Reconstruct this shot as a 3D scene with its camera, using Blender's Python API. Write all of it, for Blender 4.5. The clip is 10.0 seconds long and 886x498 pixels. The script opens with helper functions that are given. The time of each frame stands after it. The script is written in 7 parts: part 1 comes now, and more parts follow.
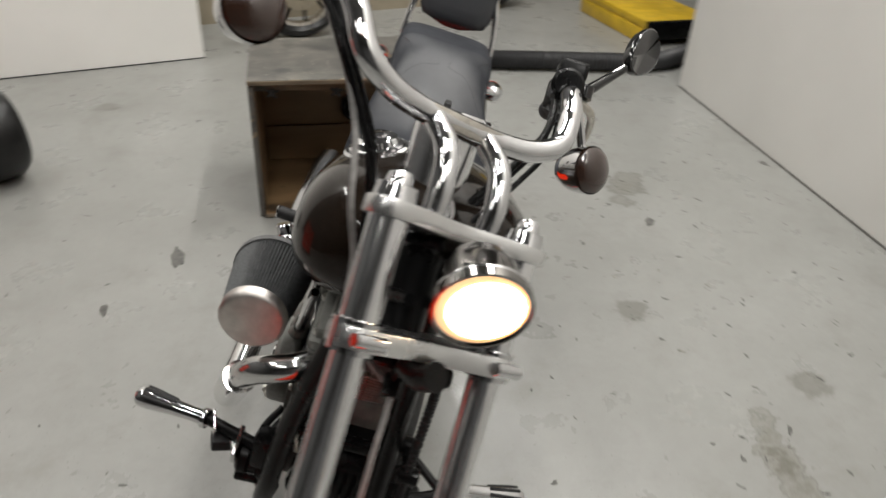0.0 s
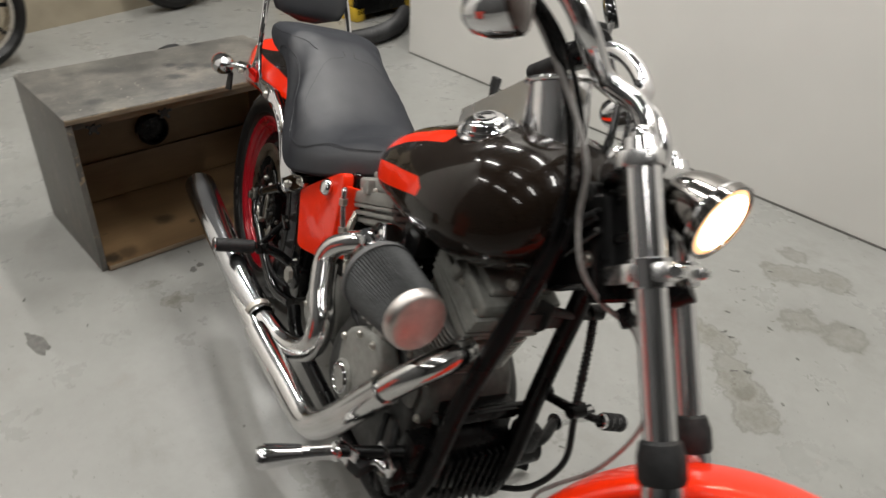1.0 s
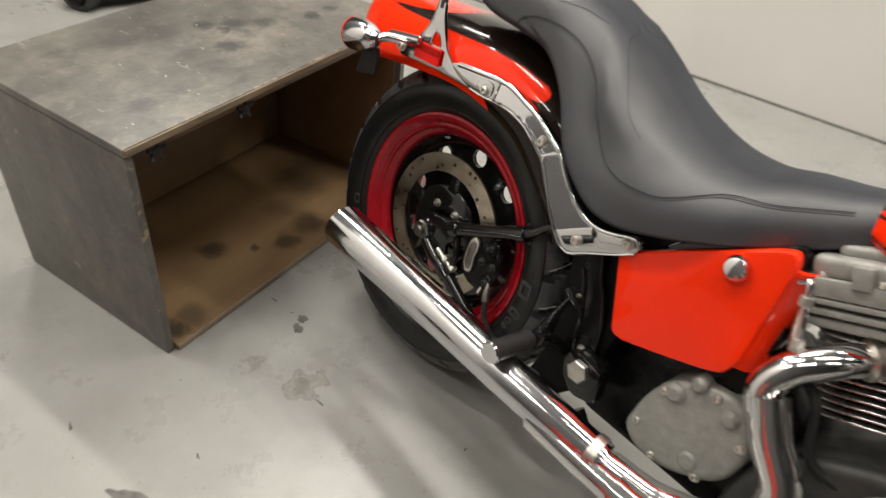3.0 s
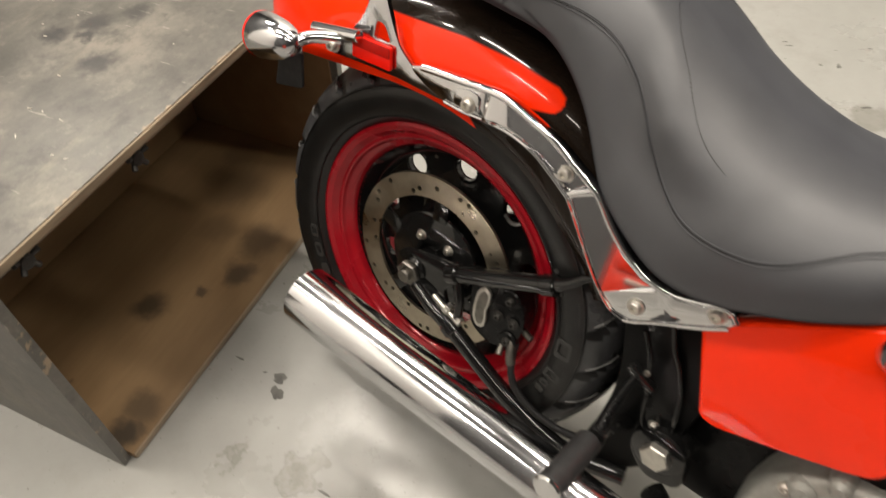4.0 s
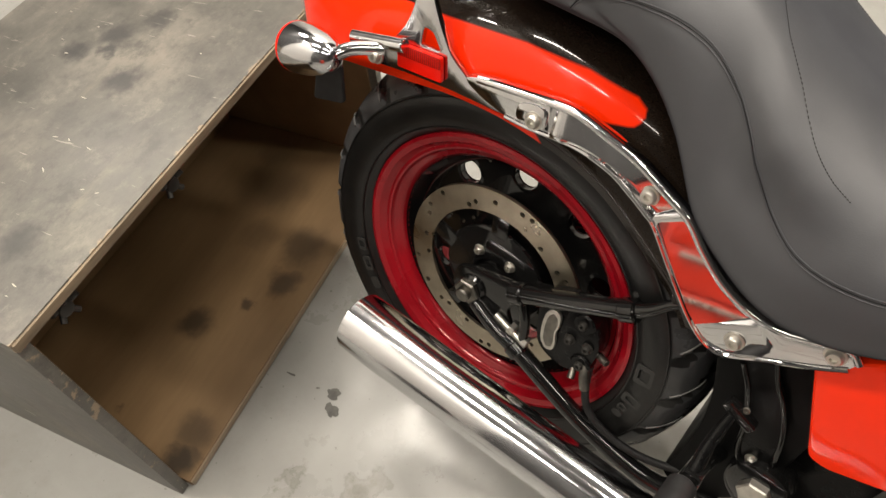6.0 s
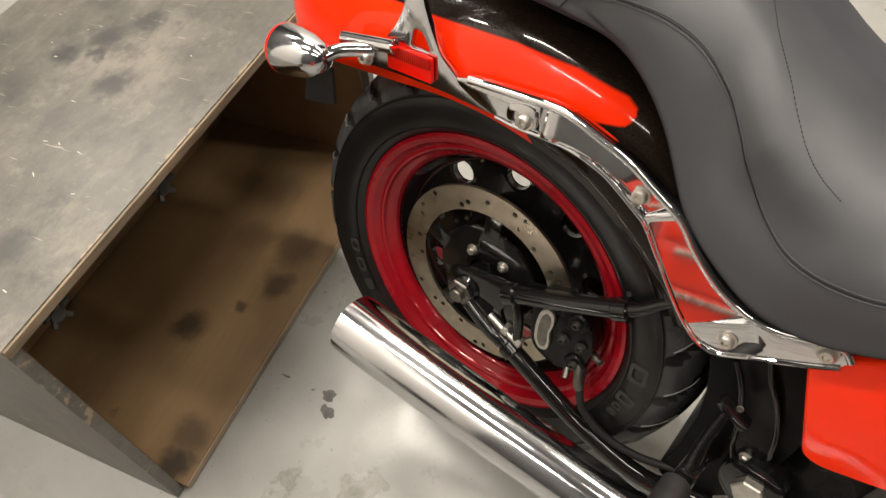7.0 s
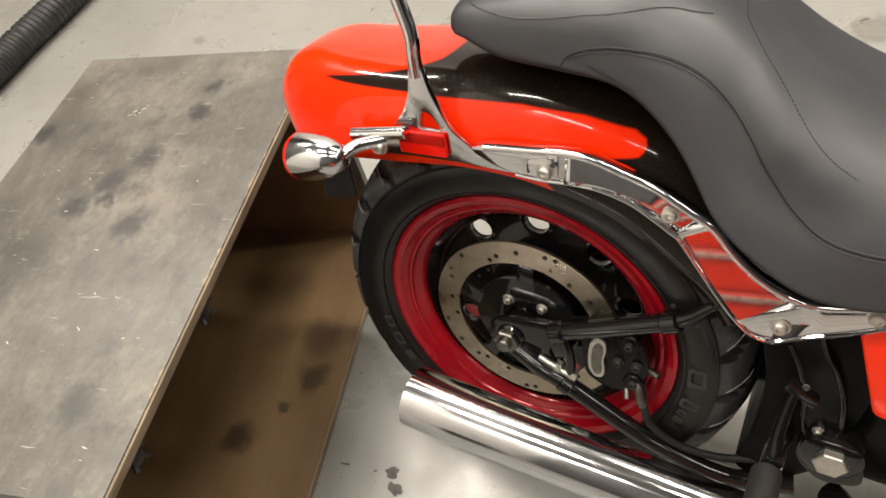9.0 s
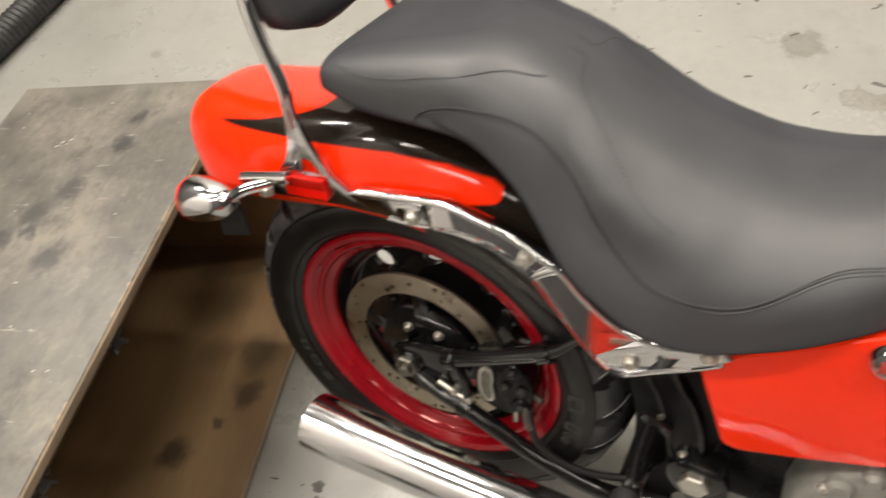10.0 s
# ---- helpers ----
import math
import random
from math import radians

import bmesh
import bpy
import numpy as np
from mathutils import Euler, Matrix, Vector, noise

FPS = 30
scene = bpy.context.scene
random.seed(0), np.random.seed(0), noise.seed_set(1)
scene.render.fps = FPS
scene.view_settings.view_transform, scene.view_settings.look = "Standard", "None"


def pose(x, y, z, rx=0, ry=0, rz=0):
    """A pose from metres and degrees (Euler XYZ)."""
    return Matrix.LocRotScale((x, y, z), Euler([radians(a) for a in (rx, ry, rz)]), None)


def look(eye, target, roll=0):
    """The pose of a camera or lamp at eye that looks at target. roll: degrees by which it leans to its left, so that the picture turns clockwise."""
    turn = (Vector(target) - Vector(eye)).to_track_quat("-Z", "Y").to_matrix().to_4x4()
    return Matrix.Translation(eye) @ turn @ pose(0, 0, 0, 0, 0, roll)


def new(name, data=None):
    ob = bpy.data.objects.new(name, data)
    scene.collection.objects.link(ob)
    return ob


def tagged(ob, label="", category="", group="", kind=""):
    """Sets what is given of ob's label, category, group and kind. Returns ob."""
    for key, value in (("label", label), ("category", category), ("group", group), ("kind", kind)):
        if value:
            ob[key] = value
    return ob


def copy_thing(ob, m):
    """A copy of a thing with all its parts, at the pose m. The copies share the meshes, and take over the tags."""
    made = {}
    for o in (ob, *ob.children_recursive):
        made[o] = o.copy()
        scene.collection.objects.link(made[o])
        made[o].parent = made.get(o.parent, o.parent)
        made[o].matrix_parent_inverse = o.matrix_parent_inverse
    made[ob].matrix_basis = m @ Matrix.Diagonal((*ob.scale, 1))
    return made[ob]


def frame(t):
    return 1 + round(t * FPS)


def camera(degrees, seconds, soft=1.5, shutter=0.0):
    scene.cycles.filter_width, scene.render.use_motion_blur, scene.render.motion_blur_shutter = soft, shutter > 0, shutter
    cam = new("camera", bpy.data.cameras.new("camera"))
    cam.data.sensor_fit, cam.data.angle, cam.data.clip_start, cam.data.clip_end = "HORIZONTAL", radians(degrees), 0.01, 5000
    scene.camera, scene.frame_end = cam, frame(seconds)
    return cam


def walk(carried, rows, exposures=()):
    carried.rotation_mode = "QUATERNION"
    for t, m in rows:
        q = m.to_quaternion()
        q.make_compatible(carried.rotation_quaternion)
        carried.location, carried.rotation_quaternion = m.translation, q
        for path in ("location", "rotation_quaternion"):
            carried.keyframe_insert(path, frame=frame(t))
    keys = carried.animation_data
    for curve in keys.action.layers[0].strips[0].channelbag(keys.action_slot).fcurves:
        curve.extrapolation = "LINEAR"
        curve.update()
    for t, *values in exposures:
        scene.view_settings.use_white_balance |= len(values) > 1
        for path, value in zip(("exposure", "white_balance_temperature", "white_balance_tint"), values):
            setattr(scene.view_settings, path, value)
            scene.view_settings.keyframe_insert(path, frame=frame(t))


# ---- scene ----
cam = camera(64.0, 10.0, soft=1.5, shutter=0.5)

# seconds, eye, target, roll
PATH = [
    (0, (1.978, 0.101, 1.36), (0.292, 0.089, 0.284), 3.0),
    (0.5, (2.015, -0.264, 1.373), (0.4, 0.214, 0.295), 2.6),
    (1, (1.89, -0.597, 1.352), (0.43, 0.253, 0.281), 2.7),
    (1.2, (1.804, -0.711, 1.355), (0.412, 0.247, 0.284), 3.2),
    (1.5, (1.665, -0.851, 1.339), (0.378, 0.236, 0.26), 3.2),
    (1.8, (1.519, -0.968, 1.325), (0.334, 0.221, 0.237), 3.0),
    (2, (1.413, -1.015, 1.313), (0.291, 0.213, 0.202), 3.1),
    (2.5, (1.09, -1.044, 1.27), (-0.046, 0.112, 0.098), 4.4),
    (2.7, (0.968, -1.023, 1.251), (-0.16, 0.111, 0.05), 6.6),
    (3.8, (0.504, -0.709, 1.198), (-0.306, 0.325, -0.311), 0.5),
    (4, (0.469, -0.656, 1.198), (-0.338, 0.352, -0.329), -1.2),
    (4.5, (0.385, -0.608, 1.193), (-0.491, 0.286, -0.367), -6.7),
    (5, (0.373, -0.597, 1.187), (-0.497, 0.259, -0.398), -8.3),
    (5.5, (0.369, -0.589, 1.188), (-0.474, 0.278, -0.405), -7.9),
    (7, (0.371, -0.576, 1.188), (-0.45, 0.298, -0.412), -8.2),
    (7.5, (0.38, -0.577, 1.186), (-0.445, 0.307, -0.408), -8.5),
    (8, (0.389, -0.575, 1.193), (-0.427, 0.317, -0.4), -9.8),
    (8.5, (0.346, -0.583, 1.202), (-0.474, 0.357, -0.361), -14.3),
    (9, (0.31, -0.628, 1.245), (-0.49, 0.388, -0.281), -17.8),
    (9.5, (0.341, -0.624, 1.268), (-0.468, 0.384, -0.258), -18.4),
    (10, (0.449, -0.547, 1.289), (-0.34, 0.451, -0.254), -18.5),
]
walk(cam, [(t, look(eye, target, roll)) for t, eye, target, roll in PATH], [(0, -0.57, 6250, 10), (1, -0.47, 6280, 10), (1.8, -0.29, 6380, 10), (2.7, -0.23, 6450, 10), (3.8, 0.04, 6950, 12), (10, 0.04, 6950, 12)])

# ---- light ----
WALL_TURN = radians(11.5)                     # the room's walls against the world axes
ROOM = Matrix.Translation((-2.06, 1.39, 0)) @ Matrix.Rotation(WALL_TURN, 4, "Z")
CEILING = 4.4
world = bpy.data.worlds.new("world")
scene.world = world
world.use_nodes = True
world.node_tree.nodes["Background"].inputs[0].default_value = (0.9, 0.95, 1.0, 1)
world.node_tree.nodes["Background"].inputs[1].default_value = 0.03

LAMP_PLACES = [(x, y) for x in (-1.7, 0.6, 2.8, 5.0) for y in (-0.6, -2.6, -4.6)]
for lx, ly in LAMP_PLACES:
    lamp = bpy.data.lights.new("tube_light", "AREA")
    lamp.shape, lamp.size, lamp.size_y = "RECTANGLE", 1.25, 0.15
    lamp.energy, lamp.color = {-0.6: {-1.7: 108, 0.6: 110, 2.8: 76, 5.0: 74}, -2.6: {-1.7: 118, 0.6: 68, 2.8: 38, 5.0: 42}, -4.6: {-1.7: 75, 0.6: 46, 2.8: 26, 5.0: 20}}[ly][lx], (1.0, 0.955, 0.88)
    ob = new("tube_light", lamp)
    ob.matrix_world = ROOM @ pose(lx, ly, CEILING - 0.085, 0, 0, 0)


# ---- materials ----
def nodes_of(name):
    m = bpy.data.materials.new(name)
    m.use_nodes = True
    nt = m.node_tree
    return m, nt, nt.nodes["Principled BSDF"]


def node(nt, kind, **values):
    n = nt.nodes.new(kind)
    for key, value in values.items():
        n.inputs[key].default_value = value
    return n


def noise_node(nt, scale, detail=4.0, rough=0.55, stretch=None):
    tc = nt.nodes.new("ShaderNodeTexCoord")
    n = node(nt, "ShaderNodeTexNoise", Scale=scale, Detail=detail, Roughness=rough)
    if stretch:
        mp = nt.nodes.new("ShaderNodeMapping")
        mp.inputs["Scale"].default_value = stretch
        nt.links.new(tc.outputs["Object"], mp.inputs["Vector"])
        nt.links.new(mp.outputs["Vector"], n.inputs["Vector"])
    else:
        nt.links.new(tc.outputs["Object"], n.inputs["Vector"])
    return n


def ramp(nt, source, stops):
    r = nt.nodes.new("ShaderNodeValToRGB")
    while len(r.color_ramp.elements) < len(stops):
        r.color_ramp.elements.new(0.5)
    for e, (p, c) in zip(r.color_ramp.elements, stops):
        e.position = p
        e.color = (*c, 1) if len(c) == 3 else c
    nt.links.new(source, r.inputs[0])
    return r.outputs["Color"]


def mix(nt, fac, a, b, mode="MIX"):
    m = nt.nodes.new("ShaderNodeMix")
    m.data_type, m.blend_type = "RGBA", mode
    for socket, value in ((m.inputs[0], fac), (m.inputs[6], a), (m.inputs[7], b)):
        if isinstance(value, (int, float)):
            socket.default_value = value
        elif isinstance(value, tuple):
            socket.default_value = (*value, 1)
        else:
            nt.links.new(value, socket)
    return m.outputs[2]


def bump(nt, bsdf, height, strength=0.3, distance=0.002):
    b = node(nt, "ShaderNodeBump", Strength=strength, Distance=distance)
    nt.links.new(height, b.inputs["Height"])
    nt.links.new(b.outputs["Normal"], bsdf.inputs["Normal"])
    return b


def plain(name, colour, rough=0.5, metal=0.0, vary=0.25, scale=30.0, relief=0.1, coat=0.0, rough_vary=0.15, spec=0.5):
    """A surface with uneven tone, gloss and a little relief."""
    m, nt, b = nodes_of(name)
    n = noise_node(nt, scale)
    lo = tuple(c * (1 - vary) for c in colour)
    hi = tuple(min(1.0, c * (1 + vary)) for c in colour)
    nt.links.new(ramp(nt, n.outputs["Fac"], [(0.3, lo), (0.7, hi)]), b.inputs["Base Color"])
    n2 = noise_node(nt, scale * 0.35, 5)
    r0, r1 = max(0.02, rough - rough_vary), min(1, rough + rough_vary)
    nt.links.new(ramp(nt, n2.outputs["Fac"], [(0.3, (r0,) * 3), (0.7, (r1,) * 3)]), b.inputs["Roughness"])
    b.inputs["Metallic"].default_value = metal
    b.inputs["Coat Weight"].default_value = coat
    b.inputs["Specular IOR Level"].default_value = spec
    b.inputs["Coat Roughness"].default_value = 0.04
    if relief:
        n3 = noise_node(nt, scale * 6, 3)
        bump(nt, b, n3.outputs["Fac"], relief, 0.001)
    return m


CHROME = plain("chrome", (0.68, 0.68, 0.69), 0.055, 1.0, 0.03, 8, 0.0, rough_vary=0.03)
PIPE_CHROME = plain("hazed_pipe_chrome", (0.66, 0.655, 0.65), 0.13, 1.0, 0.05, 10, 0.0, rough_vary=0.05)
STEEL = plain("brushed_steel", (0.55, 0.52, 0.47), 0.32, 1.0, 0.12, 60, 0.08)
END_STEEL = plain("dull_brushed_steel", (0.60, 0.56, 0.53), 0.46, 1.0, 0.10, 60, 0.08)
DISC_STEEL = plain("brake_disc_steel", (0.42, 0.37, 0.29), 0.35, 1.0, 0.12, 40, 0.05)
CHROME_SHEET = plain("pressed_chrome_sheet", (0.66, 0.66, 0.67), 0.05, 1.0, 0.03, 8, 0.0, rough_vary=0.02)
SMOKED = plain("dark_mirror_chrome", (0.22, 0.21, 0.20), 0.10, 1.0, 0.05, 10, 0.0, rough_vary=0.03)
# this dark grey holds the shade that the engine case lies in
CASE = plain("dark_cast_alloy", (0.035, 0.035, 0.034), 0.5, 0.2, 0.2, 60, 0.25)
FORK_CHROME = plain("hazy_chrome", (0.88, 0.88, 0.89), 0.17, 1.0, 0.04, 14, 0.0, rough_vary=0.05)
SOFT_CHROME = plain("worn_chrome", (0.58, 0.585, 0.60), 0.13, 1.0, 0.04, 14, 0.0, rough_vary=0.05)
SATIN_CHROME = plain("satin_chrome", (0.80, 0.80, 0.80), 0.26, 1.0, 0.05, 20, 0.0, rough_vary=0.06)
BOLT = plain("zinc_bolt", (0.62, 0.60, 0.55), 0.42, 1.0, 0.1, 120, 0.05)
BLACK = plain("black_gloss_enamel", (0.006, 0.006, 0.006), 0.13, 0.0, 0.3, 20, 0.0, coat=0.5, spec=0.25)
SATIN = plain("black_satin_metal", (0.0045, 0.0045, 0.0047), 0.28, 0.0, 0.35, 40, 0.1, spec=0.16)
PLASTIC = plain("black_rubbery_plastic", (0.014, 0.014, 0.0145), 0.55, 0.0, 0.3, 80, 0.15, spec=0.3)
ALLOY = plain("grey_cast_alloy", (0.25, 0.25, 0.23), 0.48, 0.15, 0.14, 70, 0.25)
NOSE_CASE = plain("mid_grey_cast_alloy", (0.115, 0.113, 0.104), 0.5, 0.2, 0.25, 50, 0.25)
FIN = plain("black_engine_fin", (0.09, 0.09, 0.088), 0.5, 0.2, 0.3, 60, 0.15)
FIN_EDGE = plain("machined_fin_edge", (0.45, 0.45, 0.43), 0.35, 0.9, 0.15, 80, 0.1)
RED_RIM = plain("candy_red_rim", (0.30, 0.004, 0.011), 0.26, 0.15, 0.12, 25, 0.0, coat=0.45, spec=0.2)
RED_PLAIN = plain("orange_red_paint", (0.90, 0.030, 0.003), 0.3, 0.0, 0.05, 12, 0.0, coat=0.55, rough_vary=0.05, spec=0.1)
FILTER = plain("dark_filter_gauze", (0.043, 0.045, 0.046), 0.6, 0.1, 0.4, 220, 0.4)
WHITE_RUBBER = plain("worn_grey_rubber", (0.10, 0.10, 0.10), 0.6, 0.0, 0.2, 60, 0.1)
CABLE = plain("grey_cable_sleeve", (0.25, 0.24, 0.23), 0.45, 0.0, 0.2, 90, 0.1)


def tyre_material():
    m, nt, b = nodes_of("tyre_rubber")
    n = noise_node(nt, 26, 6)
    nt.links.new(ramp(nt, n.outputs["Fac"], [(0.3, (0.006, 0.006, 0.006)), (0.75, (0.013, 0.0128, 0.0125))]), b.inputs["Base Color"])
    b.inputs["Roughness"].default_value = 0.33
    b.inputs["Specular IOR Level"].default_value = 0.34
    n2 = noise_node(nt, 300, 2)
    bump(nt, b, n2.outputs["Fac"], 0.2, 0.0006)
    return m


TYRE = tyre_material()
TREAD = plain("worn_sheen_tread_rubber", (0.040, 0.041, 0.043), 0.36, 0.0, 0.25, 45, 0.12, spec=0.5)
GLINT_EDGE = plain("pale_glint_rubber", (0.11, 0.11, 0.107), 0.5, 0.0, 0.2, 60, 0.1)
MARK = plain("scuffed_rubber_mark", (0.026, 0.026, 0.025), 0.6, 0.0, 0.2, 60, 0.1)


def two_tone(name, dark, bright):
    """Gloss paint in two colours, parted where the mesh's field 'paint' crosses nought."""
    m, nt, b = nodes_of(name)
    at = nt.nodes.new("ShaderNodeAttribute")
    at.attribute_name = "paint"
    mr = nt.nodes.new("ShaderNodeMapRange")
    mr.inputs["From Min"].default_value, mr.inputs["From Max"].default_value = -0.0012, 0.0012
    nt.links.new(at.outputs["Fac"], mr.inputs["Value"])
    n = noise_node(nt, 900, 2)
    flake = ramp(nt, n.outputs["Fac"], [(0.45, dark), (0.62, tuple(c * 1.7 for c in dark))])
    nt.links.new(mix(nt, mr.outputs["Result"], bright, flake), b.inputs["Base Color"])
    n2 = noise_node(nt, 14, 4)
    nt.links.new(ramp(nt, n2.outputs["Fac"], [(0.3, (0.16,) * 3), (0.7, (0.26,) * 3)]), b.inputs["Roughness"])
    b.inputs["Specular IOR Level"].default_value = 0.06
    b.inputs["Coat Weight"].default_value = 0.85
    b.inputs["Coat IOR"].default_value = 1.31
    b.inputs["Coat Roughness"].default_value = 0.03
    return m


PAINT = two_tone("black_and_orange_red_paint", (0.0095, 0.0062, 0.0042), (0.94, 0.029, 0.003))


def leather_material():
    m, nt, b = nodes_of("black_vinyl_seat")
    n = noise_node(nt, 7, 6)
    nt.links.new(ramp(nt, n.outputs["Fac"], [(0.3, (0.033, 0.0345, 0.039)), (0.7, (0.047, 0.049, 0.055))]), b.inputs["Base Color"])
    n2 = noise_node(nt, 20, 5)
    nt.links.new(ramp(nt, n2.outputs["Fac"], [(0.3, (0.46,) * 3), (0.7, (0.56,) * 3)]), b.inputs["Roughness"])
    # glossier face on; reflections are held back at a grazing angle
    lw = nt.nodes.new("ShaderNodeLayerWeight")
    lw.inputs["Blend"].default_value = 0.5
    gloss = nt.nodes.new("ShaderNodeMapRange")
    for key, value in (("From Min", 0.24), ("From Max", 0.62), ("To Min", 1.58), ("To Max", 1.05)):
        gloss.inputs[key].default_value = value
    nt.links.new(lw.outputs["Facing"], gloss.inputs["Value"])
    nt.links.new(gloss.outputs["Result"], b.inputs["IOR"])
    tc = nt.nodes.new("ShaderNodeTexCoord")
    v = node(nt, "ShaderNodeTexVoronoi", Scale=900.0)
    nt.links.new(tc.outputs["Object"], v.inputs["Vector"])
    wrinkle = noise_node(nt, 45, 4, 0.6, (0.6, 1.6, 1.6))
    both = nt.nodes.new("ShaderNodeMath")
    both.operation = "MULTIPLY_ADD"
    both.inputs[1].default_value = 0.35
    nt.links.new(v.outputs["Distance"], both.inputs[0])
    nt.links.new(wrinkle.outputs["Fac"], both.inputs[2])
    bump(nt, b, both.outputs["Value"], 0.16, 0.0008)
    return m


LEATHER = leather_material()


def glow(name, colour, strength):
    m, nt, b = nodes_of(name)
    b.inputs["Base Color"].default_value = (*colour, 1)
    b.inputs["Emission Color"].default_value = (*colour, 1)
    b.inputs["Emission Strength"].default_value = strength
    b.inputs["Roughness"].default_value = 0.1
    return m


HEADLIGHT = glow("lit_headlight_glass", (1.0, 0.80, 0.52), 22.0)
HEADLIGHT_RIM = glow("warm_headlight_edge", (1.0, 0.62, 0.30), 1.5)


def lens(name, colour, rough=0.12, coat=1.0):
    m, nt, b = nodes_of(name)
    b.inputs["Base Color"].default_value = (*colour, 1)
    b.inputs["Roughness"].default_value = rough
    b.inputs["Coat Weight"].default_value = coat
    b.inputs["Specular IOR Level"].default_value = 0.5 * coat
    tc = nt.nodes.new("ShaderNodeTexCoord")
    v = node(nt, "ShaderNodeTexVoronoi", Scale=260.0)
    v.feature = "DISTANCE_TO_EDGE"
    nt.links.new(tc.outputs["Object"], v.inputs["Vector"])
    bump(nt, b, v.outputs["Distance"], 0.5, 0.001)
    return m


RED_LENS = lens("red_reflector", (0.80, 0.010, 0.004), 0.2, 0.25)
DARK_LENS = lens("dark_red_reflector", (0.30, 0.008, 0.004), 0.25, 0.25)
AMBER_LENS = lens("smoked_amber_lens", (0.030, 0.014, 0.009))


def spots(nt, places, shake=14.0, amount=0.02):
    """A soft mask, one in the middle of each stain (x, y, radius, strength) and nought outside, with ragged edges."""
    tc = nt.nodes.new("ShaderNodeTexCoord")
    n = noise_node(nt, shake, 4, 0.6)
    off = nt.nodes.new("ShaderNodeVectorMath")
    off.operation = "MULTIPLY_ADD"
    nt.links.new(n.outputs["Color"], off.inputs[0])
    off.inputs[1].default_value = (amount * 2,) * 3
    off.inputs[2].default_value = (-amount,) * 3
    flat = nt.nodes.new("ShaderNodeVectorMath")
    flat.operation = "MULTIPLY_ADD"
    nt.links.new(tc.outputs["Object"], flat.inputs[0])
    flat.inputs[1].default_value = (1, 1, 0)
    nt.links.new(off.outputs[0], flat.inputs[2])
    total = None
    for x, y, r, k in places:
        d = nt.nodes.new("ShaderNodeVectorMath")
        d.operation = "DISTANCE"
        nt.links.new(flat.outputs[0], d.inputs[0])
        d.inputs[1].default_value = (x, y, 0)
        mr = nt.nodes.new("ShaderNodeMapRange")
        mr.interpolation_type = "SMOOTHSTEP"
        nt.links.new(d.outputs["Value"], mr.inputs["Value"])
        for key, value in (("From Min", r), ("From Max", r * 0.25), ("To Min", 0.0), ("To Max", k)):
            mr.inputs[key].default_value = value
        if total is None:
            total = mr.outputs[0]
        else:
            mx = nt.nodes.new("ShaderNodeMath")
            mx.operation = "MAXIMUM"
            nt.links.new(total, mx.inputs[0])
            nt.links.new(mr.outputs[0], mx.inputs[1])
            total = mx.outputs[0]
    return total


OIL_SPOTS = [(0.60, 0.963, 0.055, 0.5), (0.655, 0.965, 0.050, 0.7), (0.715, 0.955, 0.060, 0.9), (0.765, 0.975, 0.060, 0.9), (0.825, 0.99, 0.055, 0.75), (0.885, 0.985, 0.060, 0.55), (0.95, 0.93, 0.065, 0.5), (1.00, 0.90, 0.075, 0.7), (1.05, 0.875, 0.080, 0.85), (1.13, 0.83, 0.080, 0.7),
             (0.69, 1.47, 0.085, 0.6), (0.74, 1.54, 0.075, 0.55), (0.81, 1.60, 0.085, 0.6), (0.903, 1.30, 0.090, 0.5), (1.02, 1.36, 0.10, 0.45), (0.631, 1.62, 0.07, 0.4), (-0.047, -0.42, 0.052, 0.85), (-0.163, -0.477, 0.03, 0.35),
             (-0.725, 0.83, 0.10, 0.65), (-0.82, 0.87, 0.08, 0.5), (-0.60, 0.80, 0.06, 0.4), (1.117, 0.319, 0.05, 0.5), (-1.275, -1.606, 0.08, 0.3), (-1.55, 0.80, 0.05, 0.2), (0.15, 0.70, 0.09, 0.25), (0.45, 1.15, 0.08, 0.3)]


